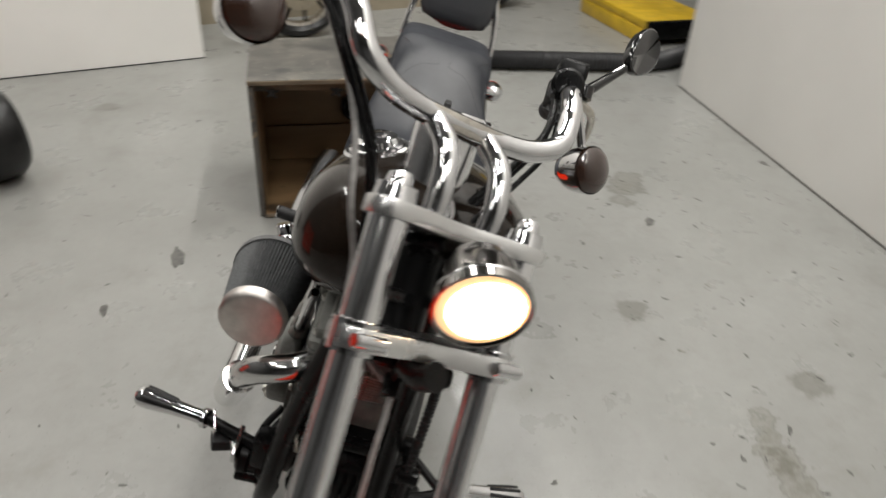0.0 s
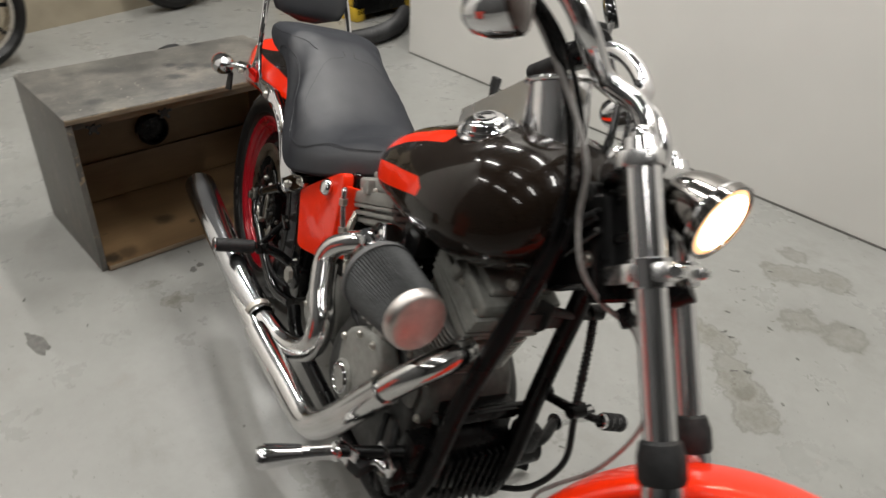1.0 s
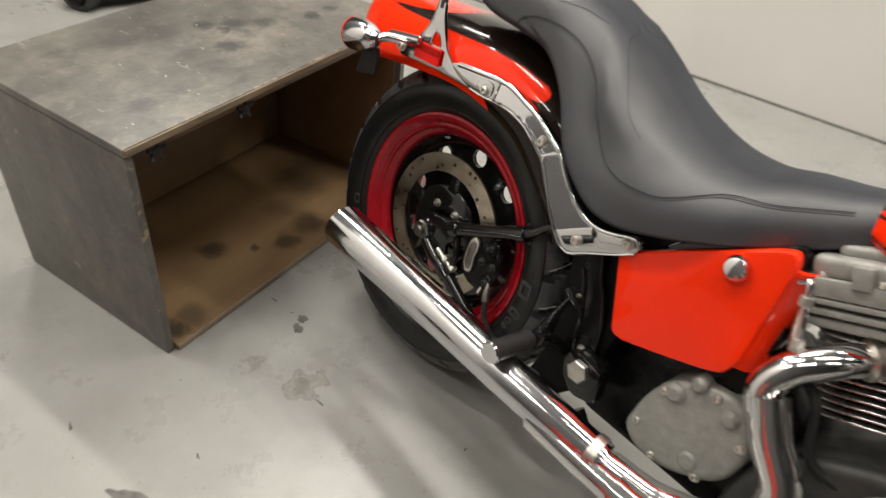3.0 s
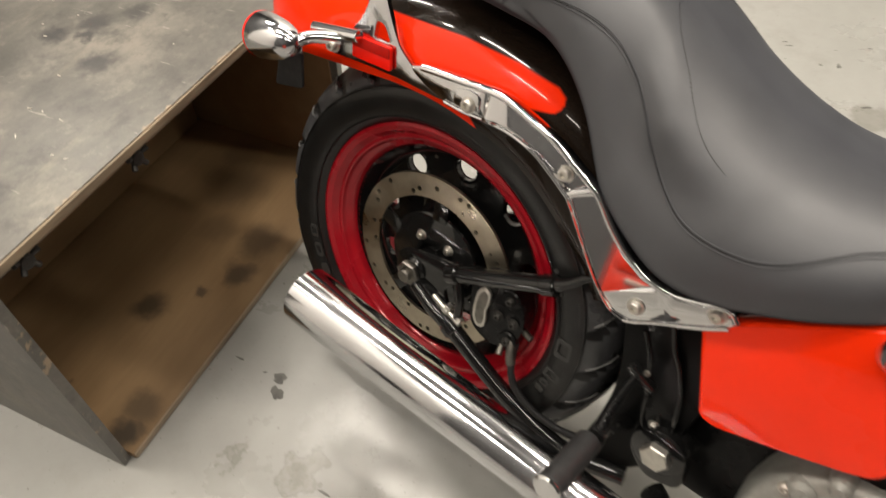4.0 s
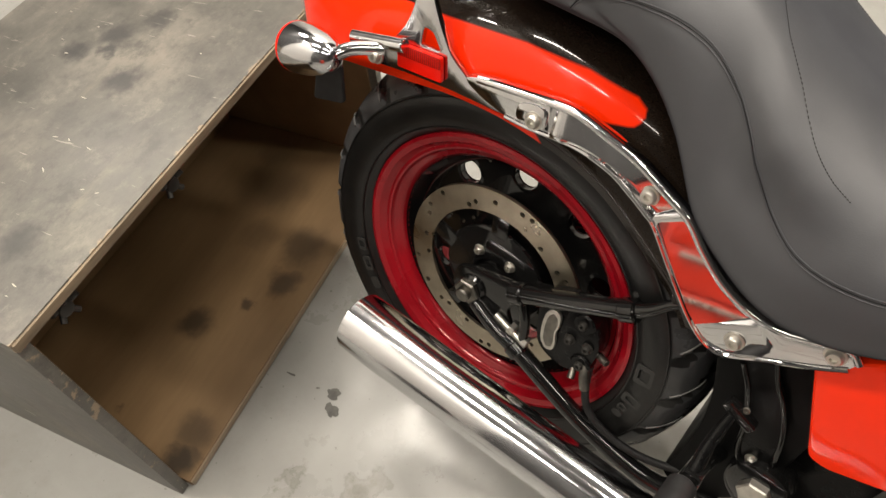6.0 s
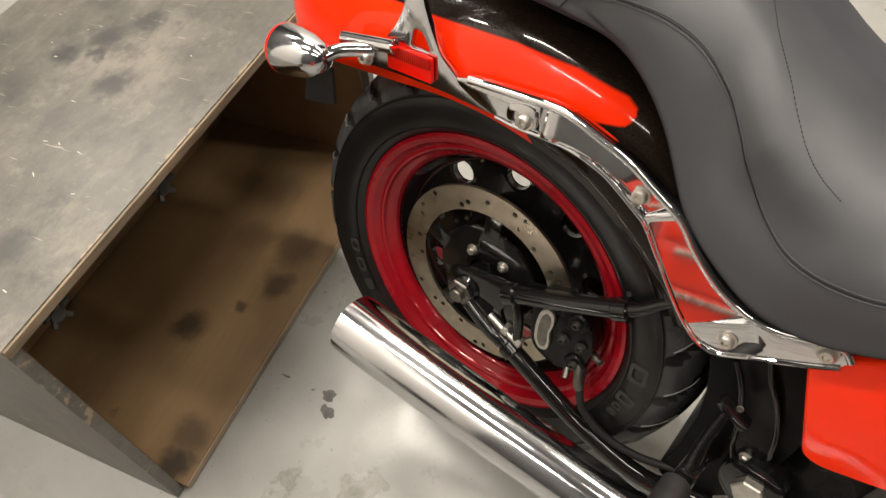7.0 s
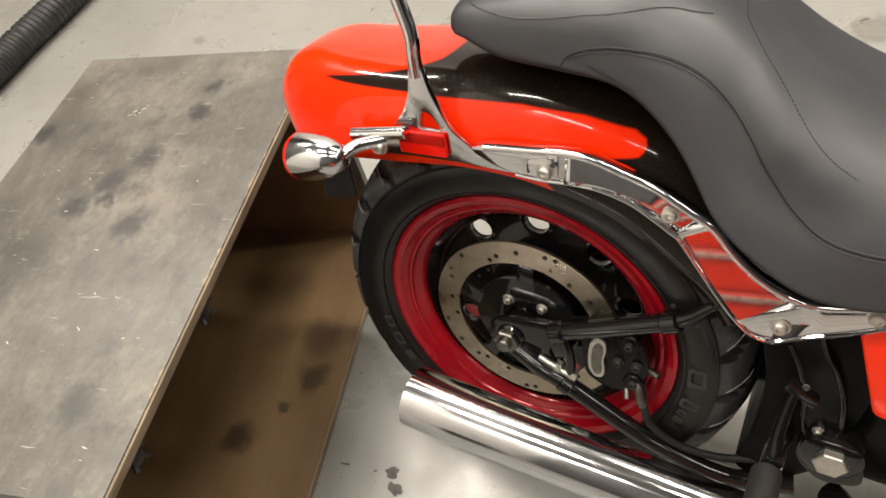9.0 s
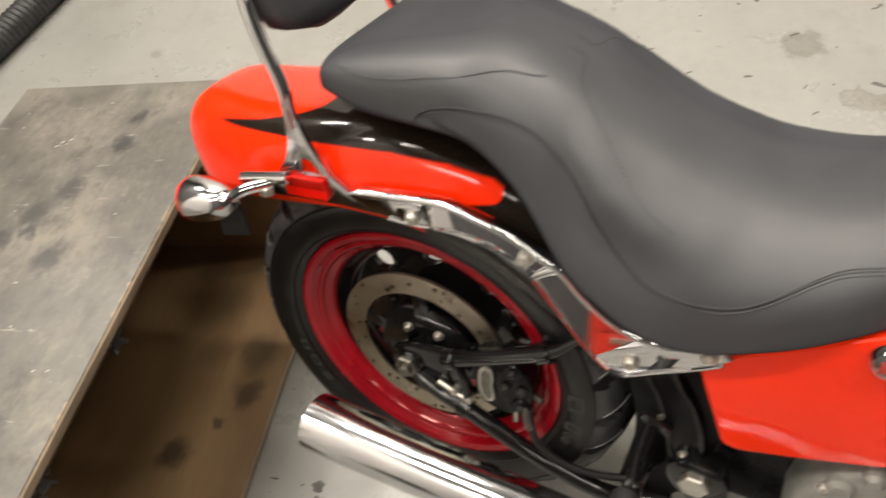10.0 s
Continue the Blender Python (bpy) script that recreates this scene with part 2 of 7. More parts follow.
def floor_material():
    """Painted concrete: pale grey coat, grey drifts, scuffs, worn patches and dark specks."""
    m, nt, b = nodes_of("painted_concrete_floor")
    big = noise_node(nt, 1.3, 6, 0.6)
    base = ramp(nt, big.outputs["Fac"], [(0.28, (0.224, 0.224, 0.209)), (0.5, (0.263, 0.263, 0.248)), (0.75, (0.297, 0.297, 0.283))])
    fine = noise_node(nt, 24, 6, 0.65)
    base = mix(nt, ramp(nt, fine.outputs["Fac"], [(0.35, (0.22,) * 3), (0.62, (0,) * 3)]), base, (0.202, 0.198, 0.185))
    mid = noise_node(nt, 4.2, 7, 0.68)
    base = mix(nt, ramp(nt, mid.outputs["Fac"], [(0.54, (0,) * 3), (0.76, (0.55,) * 3)]), base, (0.168, 0.163, 0.142))
    speck = noise_node(nt, 38, 3, 0.5)
    base = mix(nt, ramp(nt, speck.outputs["Fac"], [(0.735, (0,) * 3), (0.76, (0.8,) * 3)]), base, (0.060, 0.057, 0.051))
    oil = spots(nt, OIL_SPOTS, 20, 0.06)
    fine_oil = noise_node(nt, 60, 5, 0.7)
    film = mix(nt, ramp(nt, fine_oil.outputs["Fac"], [(0.35, (0.35,) * 3), (0.65, (1.0,) * 3)]), (0, 0, 0), oil)
    base = mix(nt, film, base, (0.150, 0.142, 0.112))
    tide = ramp(nt, oil, [(0.06, (0,) * 3), (0.22, (0.42,) * 3), (0.42, (0.05,) * 3), (0.7, (0.15,) * 3), (0.9, (0.5,) * 3)])
    base = mix(nt, tide, base, (0.075, 0.070, 0.055))
    dust = noise_node(nt, 120, 2, 0.5)
    base = mix(nt, ramp(nt, dust.outputs["Fac"], [(0.70, (0,) * 3), (0.74, (0.5,) * 3)]), base, (0.10, 0.097, 0.085))
    nt.links.new(base, b.inputs["Base Color"])
    nt.links.new(ramp(nt, mid.outputs["Fac"], [(0.3, (0.21,) * 3), (0.7, (0.44,) * 3)]), b.inputs["Roughness"])
    bump(nt, b, fine.outputs["Fac"], 0.12, 0.002)
    return m


FLOOR = floor_material()
STAIN = plain("dark_oil_stain", (0.20, 0.195, 0.17), 0.45, 0.0, 0.5, 40, 0.2)
CHIP = plain("chipped_bare_concrete", (0.10, 0.098, 0.09), 0.7, 0.0, 0.4, 50, 0.3)
WALL = plain("off_white_wall_panel", (0.87, 0.855, 0.82), 0.5, 0.0, 0.035, 1.4, 0.04)
SEALANT = plain("grey_sealant", (0.13, 0.125, 0.115), 0.7, 0.0, 0.3, 30, 0.1)
CEIL = plain("ceiling_paint", (0.12, 0.12, 0.12), 0.8, 0.0, 0.05, 2.0, 0.05)


def wood(name, dark, light, stretch, scale=3.0, rough=0.55, marks=0.5):
    m, nt, b = nodes_of(name)
    g = noise_node(nt, scale, 7, 0.6, stretch)
    base = ramp(nt, g.outputs["Fac"], [(0.25, dark), (0.75, light)])
    s = noise_node(nt, 3.4, 6, 0.62)
    base = mix(nt, ramp(nt, s.outputs["Fac"], [(0.52, (0,) * 3), (0.72, (marks,) * 3)]), base, tuple(c * 0.35 for c in dark))
    nt.links.new(base, b.inputs["Base Color"])
    b.inputs["Roughness"].default_value = rough
    bump(nt, b, g.outputs["Fac"], 0.2, 0.001)
    return m


def crate_paint():
    """Worn dark grey paint on plywood: cloudy, brushed with fine scratches, pale rubs, soft smudges."""
    m, nt, b = nodes_of("worn_grey_painted_plywood")
    cloud = noise_node(nt, 4.0, 8, 0.66)
    base = ramp(nt, cloud.outputs["Fac"], [(0.30, (0.051, 0.050, 0.045)), (0.47, (0.097, 0.092, 0.081)), (0.58, (0.143, 0.132, 0.113)), (0.74, (0.205, 0.183, 0.148))])
    green = noise_node(nt, 2.1, 4, 0.5)
    base = mix(nt, ramp(nt, green.outputs["Fac"], [(0.48, (0,) * 3), (0.66, (0.55,) * 3)]), base, (0.087, 0.095, 0.079))
    grain = noise_node(nt, 48, 7, 0.72, (0.8, 1.5, 1.0))
    base = mix(nt, ramp(nt, grain.outputs["Fac"], [(0.36, (0.40,) * 3), (0.52, (0,) * 3)]), base, (0.058, 0.055, 0.051))
    base = mix(nt, ramp(nt, grain.outputs["Fac"], [(0.60, (0,) * 3), (0.78, (0.45,) * 3)]), base, (0.243, 0.224, 0.192))
    worn = noise_node(nt, 6.0, 7, 0.72, (0.6, 2.0, 1.0))
    base = mix(nt, ramp(nt, worn.outputs["Fac"], [(0.60, (0,) * 3), (0.74, (0.35,) * 3)]), base, (0.243, 0.211, 0.160))
    rub = noise_node(nt, 17, 8, 0.75)
    base = mix(nt, ramp(nt, rub.outputs["Fac"], [(0.34, (0.65,) * 3), (0.48, (0,) * 3)]), base, (0.046, 0.045, 0.041))
    base = mix(nt, ramp(nt, rub.outputs["Fac"], [(0.55, (0,) * 3), (0.68, (0.45,) * 3)]), base, (0.218, 0.198, 0.166))
    hair = noise_node(nt, 20, 3, 0.5, (9.0, 0.8, 1.0))
    base = mix(nt, ramp(nt, hair.outputs["Fac"], [(0.70, (0,) * 3), (0.73, (0.5,) * 3)]), base, (0.384, 0.358, 0.307))
    hand = spots(nt, [(0.675, 0.17, 0.034, 0.95), (0.742, 0.166, 0.026, 0.9), (0.415, 0.177, 0.046, 0.85), (0.507, 0.264, 0.042, 0.8), (0.449, 0.303, 0.032, 0.85), (0.626, 0.475, 0.040, 0.85), (0.119, 0.10, 0.045, 0.7), (0.56, 0.22, 0.036, 0.7), (0.47, 0.25, 0.024, 0.85), (0.27, 0.35, 0.06, 0.6)], 45, 0.026)
    base = mix(nt, hand, base, (0.030, 0.030, 0.030))
    # the paint is chipped off along the front edges
    tc = nt.nodes.new("ShaderNodeTexCoord")
    xyz = nt.nodes.new("ShaderNodeSeparateXYZ")
    nt.links.new(tc.outputs["Object"], xyz.inputs[0])
    rag = noise_node(nt, 26, 5, 0.7)
    edge = nt.nodes.new("ShaderNodeMath")
    edge.operation = "MULTIPLY_ADD"
    nt.links.new(rag.outputs["Fac"], edge.inputs[0])
    edge.inputs[1].default_value = 0.042
    edge.inputs[2].default_value = -0.0215
    gap = nt.nodes.new("ShaderNodeMath")
    gap.operation = "SUBTRACT"
    nt.links.new(edge.outputs[0], gap.inputs[0])
    nt.links.new(xyz.outputs["Y"], gap.inputs[1])
    chip = nt.nodes.new("ShaderNodeMapRange")
    nt.links.new(gap.outputs[0], chip.inputs["Value"])
    for key, value in (("From Min", -0.001), ("From Max", 0.0015), ("To Min", 0.0), ("To Max", 0.8)):
        chip.inputs[key].default_value = value
    base = mix(nt, chip.outputs[0], base, (0.27, 0.205, 0.135))
    nt.links.new(base, b.inputs["Base Color"])
    nt.links.new(ramp(nt, cloud.outputs["Fac"], [(0.3, (0.36,) * 3), (0.7, (0.52,) * 3)]), b.inputs["Roughness"])
    bump(nt, b, grain.outputs["Fac"], 0.15, 0.001)
    return m


def crate_bare():
    """Bare brown plywood, broad soft grain, oily smudges on the bottom."""
    m, nt, b = nodes_of("oily_brown_plywood")
    g = noise_node(nt, 2.2, 6, 0.55, (0.8, 3, 3))
    base = ramp(nt, g.outputs["Fac"], [(0.25, (0.138, 0.084, 0.039)), (0.75, (0.238, 0.153, 0.077))])
    fine = noise_node(nt, 30, 5, 0.6, (0.5, 4, 4))
    base = mix(nt, ramp(nt, fine.outputs["Fac"], [(0.35, (0.18,) * 3), (0.6, (0,) * 3)]), base, (0.129, 0.077, 0.036))
    soot = spots(nt, [(0.045, 0.035, 0.045, 0.95), (0.07, 0.02, 0.03, 0.7), (0.288, 0.176, 0.050, 0.85), (0.434, 0.061, 0.048, 0.8), (0.359, 0.103, 0.020, 0.8), (0.529, 0.069, 0.07, 0.6), (0.66, 0.22, 0.11, 0.45), (0.742, 0.27, 0.07, 0.4), (0.10, 0.04, 0.05, 0.6), (0.085, 0.20, 0.014, 0.8), (0.52, 0.18, 0.06, 0.3)], 22, 0.028)
    base = mix(nt, soot, base, (0.035, 0.024, 0.014))
    nt.links.new(base, b.inputs["Base Color"])
    b.inputs["Roughness"].default_value = 0.5
    bump(nt, b, fine.outputs["Fac"], 0.06, 0.001)
    return m


CRATE_OUT = crate_paint()
CRATE_IN = crate_bare()
NICK = plain("pale_nicked_paint", (0.42, 0.39, 0.33), 0.5, 0.0, 0.2, 60, 0.1)
IRON = plain("dull_grey_iron", (0.20, 0.19, 0.17), 0.42, 1.0, 0.25, 90, 0.15)
DARK_IRON = plain("oily_dark_iron", (0.030, 0.028, 0.025), 0.5, 0.4, 0.25, 90, 0.15)
DEEP = plain("deep_black_moulding", (0.0035, 0.0035, 0.0035), 0.40, 0.0, 0.3, 30, 0.05, spec=0.09)
CABINET = plain("red_cabinet_enamel", (0.62, 0.030, 0.012), 0.35, 0.0, 0.1, 6, 0.0, coat=0.5)
CRATE_EDGE = wood("raw_plywood_edge", (0.075, 0.056, 0.036), (0.30, 0.23, 0.15), (1, 12, 12), 6, 0.7, 0.6)
HOSE = plain("black_corrugated_hose", (0.022, 0.022, 0.023), 0.5, 0.0, 0.3, 30, 0.1)
YELLOW = plain("yellow_enamel", (0.55, 0.36, 0.02), 0.4, 0.0, 0.2, 10, 0.1)
DARK_WALL = plain("dark_grey_wall", (0.06, 0.06, 0.06), 0.6, 0.0, 0.2, 3.0, 0.05)
DOOR_TAN = plain("tan_shutter", (0.30, 0.26, 0.19), 0.6, 0.0, 0.15, 5, 0.1)


# ---- mesh helpers ----
def part(name, bm, material, parent=None, label="", angle=38, at=None):
    """Links a bmesh as one mesh object, under parent where one is given."""
    bmesh.ops.recalc_face_normals(bm, faces=bm.faces)
    me = bpy.data.meshes.new(name)
    bm.to_mesh(me)
    bm.free()
    me.materials.append(material)
    me.polygons.foreach_set("use_smooth", [True] * len(me.polygons))
    me.set_sharp_from_angle(angle=radians(angle))
    ob = new(name, me)
    if parent:
        ob.parent = parent
    if at is not None:
        ob.matrix_local = at
    return tagged(ob, label=label)


def again(ob, m):
    """Another part on the same mesh, under the same parent, at m."""
    o = new(ob.name.split(".")[0], ob.data)
    o.parent = ob.parent
    o.matrix_local = m
    return tagged(o, label=ob.get("label", ""))


def ring_loft(rings, closed=True, caps=True):
    bm = bmesh.new()
    rows = [[bm.verts.new(p) for p in ring] for ring in rings]
    n = len(rows[0])
    for a, b in zip(rows, rows[1:]):
        for i in range(n if closed else n - 1):
            j = (i + 1) % n
            bm.faces.new((a[i], a[j], b[j], b[i]))
    if caps and closed:
        bm.faces.new(rows[0][::-1])
        bm.faces.new(rows[-1])
    return bm


def smooth_path(points, steps=8):
    """Catmull-Rom through the points."""
    pts = [Vector(p) for p in points]
    if len(pts) < 3:
        return pts
    ext = [pts[0] * 2 - pts[1], *pts, pts[-1] * 2 - pts[-2]]
    out = []
    for a, b, c, d in zip(ext, ext[1:], ext[2:], ext[3:]):
        for k in range(steps):
            t = k / steps
            out.append(0.5 * (2 * b + (c - a) * t + (2 * a - 5 * b + 4 * c - d) * t * t + (3 * b - a - 3 * c + d) * t ** 3))
    return out + [pts[-1]]


def tube(points, radius, seg=14, steps=8, smooth=True, caps=True):
    """A round bar along a path; radius may be a function of 0..1."""
    pts = smooth_path(points, steps) if smooth else [Vector(p) for p in points]
    size = radius if callable(radius) else lambda u: radius
    rings, side = [], None
    for i, p in enumerate(pts):
        way = (pts[min(i + 1, len(pts) - 1)] - pts[max(i - 1, 0)]).normalized()
        if side is None:
            side = way.orthogonal().normalized()
        side = (side - way * side.dot(way)).normalized()
        up = way.cross(side)
        r = size(i / (len(pts) - 1))
        rings.append([p + (side * math.cos(a) + up * math.sin(a)) * r for a in (2 * math.pi * k / seg for k in range(seg))])
    return ring_loft(rings, True, caps)


def smooth_2d(line):
    return [(p.x, p.z) for p in smooth_path([(x, 0, z) for x, z in line], 5)]


def axis_matrix(centre, axis):
    """z of the made thing along axis."""
    return Matrix.Translation(centre) @ Vector(axis).to_track_quat("Z", "Y").to_matrix().to_4x4()


def lathe(profile, seg=32, m=None, closed=False):
    """Turns (radius, height) pairs round z; closed joins the last to the first."""
    bm = bmesh.new()
    rows = []
    for r, h in profile:
        if r < 1e-6:
            rows.append([bm.verts.new((0, 0, h))] * seg)
        else:
            rows.append([bm.verts.new((r * math.cos(a), r * math.sin(a), h)) for a in (2 * math.pi * k / seg for k in range(seg))])
    pairs = list(zip(rows, rows[1:])) + ([(rows[-1], rows[0])] if closed else [])
    for a, b in pairs:
        for i in range(seg):
            j = (i + 1) % seg
            vs = []
            for v in (a[i], a[j], b[j], b[i]):
                if v not in vs:
                    vs.append(v)
            if len(vs) > 2:
                bm.faces.new(vs)
    if m is not None:
        bm.transform(m)
    return bm


def rod(a, b, r, seg=16, bevel=0.15):
    """A straight bar with softened ends."""
    a, b = Vector(a), Vector(b)
    h, c = (b - a).length, r * bevel
    return lathe([(0, 0), (r - c, 0), (r, c), (r, h - c), (r - c, h), (0, h)], seg, axis_matrix(a, b - a))


def plate(outline, depth, m=None, bevel=0.0, holes=(), seg=2):
    """A flat outline in x, y (with holes), made depth thick along z."""
    bm = bmesh.new()
    edges = []
    for loop in (outline, *holes):
        vs = [bm.verts.new((p[0], p[1], 0)) for p in loop]
        edges += [bm.edges.new((vs[i], vs[(i + 1) % len(vs)])) for i in range(len(vs))]
    if holes:
        bmesh.ops.triangle_fill(bm, edges=edges, use_beauty=True, use_dissolve=False)
    else:
        bm.faces.new(bm.verts)
    out = bmesh.ops.extrude_face_region(bm, geom=bm.faces[:])
    bmesh.ops.translate(bm, verts=[g for g in out["geom"] if isinstance(g, bmesh.types.BMVert)], vec=(0, 0, depth))
    bmesh.ops.recalc_face_normals(bm, faces=bm.faces)
    if bevel:
        rim = [e for e in bm.edges if len(e.link_faces) == 2 and e.calc_face_angle(0) > 1.0]
        bmesh.ops.bevel(bm, geom=rim, offset=bevel, segments=seg, profile=0.6, affect="EDGES")
    if m is not None:
        bm.transform(m)
    return bm


def block(sx, sy, sz, m=None, bevel=0.0, seg=2):
    """A box centred in x and y, standing on z = 0."""
    bm = bmesh.new()
    bmesh.ops.create_cube(bm, size=1, matrix=Matrix.Translation((0, 0, sz / 2)) @ Matrix.Diagonal((sx, sy, sz, 1)))
    if bevel:
        bmesh.ops.bevel(bm, geom=bm.edges[:], offset=bevel, segments=seg, profile=0.6, affect="EDGES")
    if m is not None:
        bm.transform(m)
    return bm


def join(*bms):
    """One bmesh out of several pieces that make one part."""
    out = bmesh.new()
    for b in bms:
        me = bpy.data.meshes.new("piece")
        b.to_mesh(me)
        b.free()
        out.from_mesh(me)
        bpy.data.meshes.remove(me)
    return out


def round_outline(points, r=0.004, n=4):
    """Rounds the corners of an outline."""
    pts, out = [Vector(p) for p in points], []
    for i, p in enumerate(pts):
        a, b = pts[i - 1], pts[(i + 1) % len(pts)]
        d = min(r, (a - p).length * 0.45, (b - p).length * 0.45)
        p0, p1 = p + (a - p).normalized() * d, p + (b - p).normalized() * d
        for k in range(n + 1):
            t = k / n
            out.append(tuple(p0 * (1 - t) ** 2 + p * 2 * t * (1 - t) + p1 * t * t))
    return out


def circle(cx, cy, r, n=16, turn=0.0, squash=1.0):
    return [(cx + r * math.cos(turn + 2 * math.pi * k / n), cy + r * squash * math.sin(turn + 2 * math.pi * k / n)) for k in range(n)]


def blend(x, rows):
    """Smooth reading of a table of (x, a, b, ...) at x."""
    if x <= rows[0][0]:
        return rows[0][1:]
    for i, (p, q) in enumerate(zip(rows, rows[1:])):
        if x <= q[0]:
            before = rows[max(i - 1, 0)]
            after = rows[min(i + 2, len(rows) - 1)]
            t, w = (x - p[0]) / (q[0] - p[0]), q[0] - p[0]
            out = []
            for k in range(1, len(p)):
                m0 = (q[k] - before[k]) / max(q[0] - before[0], 1e-6) * w
                m1 = (after[k] - p[k]) / max(after[0] - p[0], 1e-6) * w
                out.append(p[k] * (1 + 2 * t) * (1 - t) ** 2 + m0 * t * (1 - t) ** 2 + q[k] * t * t * (3 - 2 * t) + m1 * t * t * (t - 1))
            return out
    return rows[-1][1:]


def inside(poly, x, y):
    """Distance to an outline, negative within."""
    d, odd = 1e9, False
    for (ax, ay), (bx, by) in zip(poly, poly[1:] + poly[:1]):
        ex, ey = bx - ax, by - ay
        t = max(0.0, min(1.0, ((x - ax) * ex + (y - ay) * ey) / max(ex * ex + ey * ey, 1e-12)))
        d = min(d, math.hypot(x - ax - t * ex, y - ay - t * ey))
        if (ay > y) != (by > y) and x < ax + (y - ay) * ex / (by - ay):
            odd = not odd
    return -d if odd else d


def paint_field(ob, polys):
    """Gives a mesh the distance to red areas drawn on its side view."""
    at = ob.data.attributes.new("paint", "FLOAT", "POINT")
    at.data.foreach_set("value", [min(inside(p, v.co.x, v.co.z) for p in polys) for v in ob.data.vertices])


# x forward, z up: a side view laid upright; depth runs towards the right-hand side (-y)
def side(y):
    return Matrix(((1, 0, 0, 0), (0, 0, -1, y), (0, 1, 0, 0), (0, 0, 0, 1)))


def blot(rng, rx, ry, rough=0.35, n=22):
    ph = [rng.uniform(0, 6.28) for _ in range(4)]
    out = []
    for k in range(n):
        a = 2 * math.pi * k / n
        s = 1 + rough * (0.5 * math.sin(2 * a + ph[0]) + 0.35 * math.sin(3 * a + ph[1]) + 0.3 * math.sin(5 * a + ph[2]) + 0.2 * math.sin(9 * a + ph[3]))
        out.append((rx * s * math.cos(a), ry * s * math.sin(a)))
    return out


# ---- the room ----
def setting(name, bm, material, label, category, angle=38):
    return tagged(part(name, bm, material, None, label, angle), category=category, kind="structure")


def slab(a, b, thick, z0, z1, bevel=0.0):
    """An upright wall from a to b, thick to the left of that way."""
    a, b = Vector((*a, 0)), Vector((*b, 0))
    way = (b - a).normalized()
    m = Matrix.Translation((a + b) / 2 + Vector((-way.y, way.x, 0)) * thick / 2 + Vector((0, 0, z0))) @ Matrix.Rotation(math.atan2(way.y, way.x), 4, "Z")
    return block((b - a).length, thick, z1 - z0, m, bevel)


def floor_sheet():
    bm = bmesh.new()
    n = 60
    vs = [[bm.verts.new((-6 + 14 * i / n, -7 + 13 * j / n, 0)) for j in range(n + 1)] for i in range(n + 1)]
    for i in range(n):
        for j in range(n):
            bm.faces.new((vs[i][j], vs[i + 1][j], vs[i + 1][j + 1], vs[i][j + 1]))
    out = bmesh.ops.extrude_face_region(bm, geom=bm.faces[:])
    bmesh.ops.translate(bm, verts=[g for g in out["geom"] if isinstance(g, bmesh.types.BMVert)], vec=(0, 0, -0.15))
    return bm


setting("floor", floor_sheet(), FLOOR, "pale grey painted concrete floor with scuffs and dark specks", "floor")


def room_xy(x, y):
    p = ROOM @ Vector((x, y, 0))
    return (p.x, p.y)


WALL_A, WALL_B = room_xy(0, 0), room_xy(8.2, 0)
setting("wall_north", slab(WALL_A, WALL_B, 0.14, 0.006, CEILING, 0.004), WALL, "off-white panelled workshop partition wall", "wall")
LEFT_A = Vector((-2.09, -1.385))
LEFT_WAY = Vector((0.50, -0.866)).normalized()
LEFT_B = LEFT_A + LEFT_WAY * 2.6
setting("wall_south", slab(LEFT_B, LEFT_A, 0.12, 0.006, CEILING, 0.004), WALL, "off-white workshop partition wall with a dark foot gap", "wall")
setting("trim_north", slab(room_xy(0.004, -0.004), room_xy(8.2, -0.004), 0.006, 0.0, 0.008), SEALANT, "thin grey sealant strip along the foot of the wall", "trim")
setting("trim_south", slab(LEFT_B + LEFT_WAY.orthogonal() * -0.002, LEFT_A + LEFT_WAY.orthogonal() * -0.002, 0.006, 0.0, 0.014), SATIN, "thin dark gap strip along the foot of the partition", "trim")
BACK_A, BACK_WAY = Vector((-2.78, -1.6)), Vector((-0.49, 0.872)).normalized()
setting("wall_west", slab(BACK_A + BACK_WAY * 5.5, BACK_A - BACK_WAY * 2.5, -0.14, 0, 0.75), DOOR_TAN, "tan boarded dado of the bay beyond", "wall")
# out of view, kept dark to dim what the seat and tank reflect
setting("wall_west_upper", slab(BACK_A + BACK_WAY * 5.5, BACK_A - BACK_WAY * 2.5, -0.12, 0.752, CEILING), DARK_WALL, "unseen upper wall of the bay beyond, dark grey to dim reflections", "wall")
setting("wall_east", slab(room_xy(8.2, -7.0), room_xy(8.2, 0.14), -0.14, 0, CEILING), DARK_WALL, "unseen dark grey workshop wall", "wall")
# unseen, closes the room and gives the strut something dark to mirror
setting("wall_far_south", slab(LEFT_B, room_xy(8.2, -7.0), -0.14, 0, CEILING), DARK_WALL, "unseen dark grey workshop wall", "wall")
setting("wall_bay", slab(room_xy(-3.6, 2.6), room_xy(0.6, 2.6), 0.14, 0, CEILING), WALL, "plain off-white wall of the bay beyond", "wall")


def ceiling_sheet():
    return block(15, 14, 0.12, Matrix.Translation((1, -0.5, CEILING)))


setting("ceiling", ceiling_sheet(), CEIL, "pale painted workshop ceiling", "ceiling")


def tube_fixture():
    bm = join(block(1.25, 0.24, 0.05, Matrix.Translation((0, 0, -0.05)), 0.008))
    return part("ceiling_light", bm, CEIL)


first = tagged(tube_fixture(), "white strip light fitting fixed under the ceiling", "ceiling light", "strip lights")
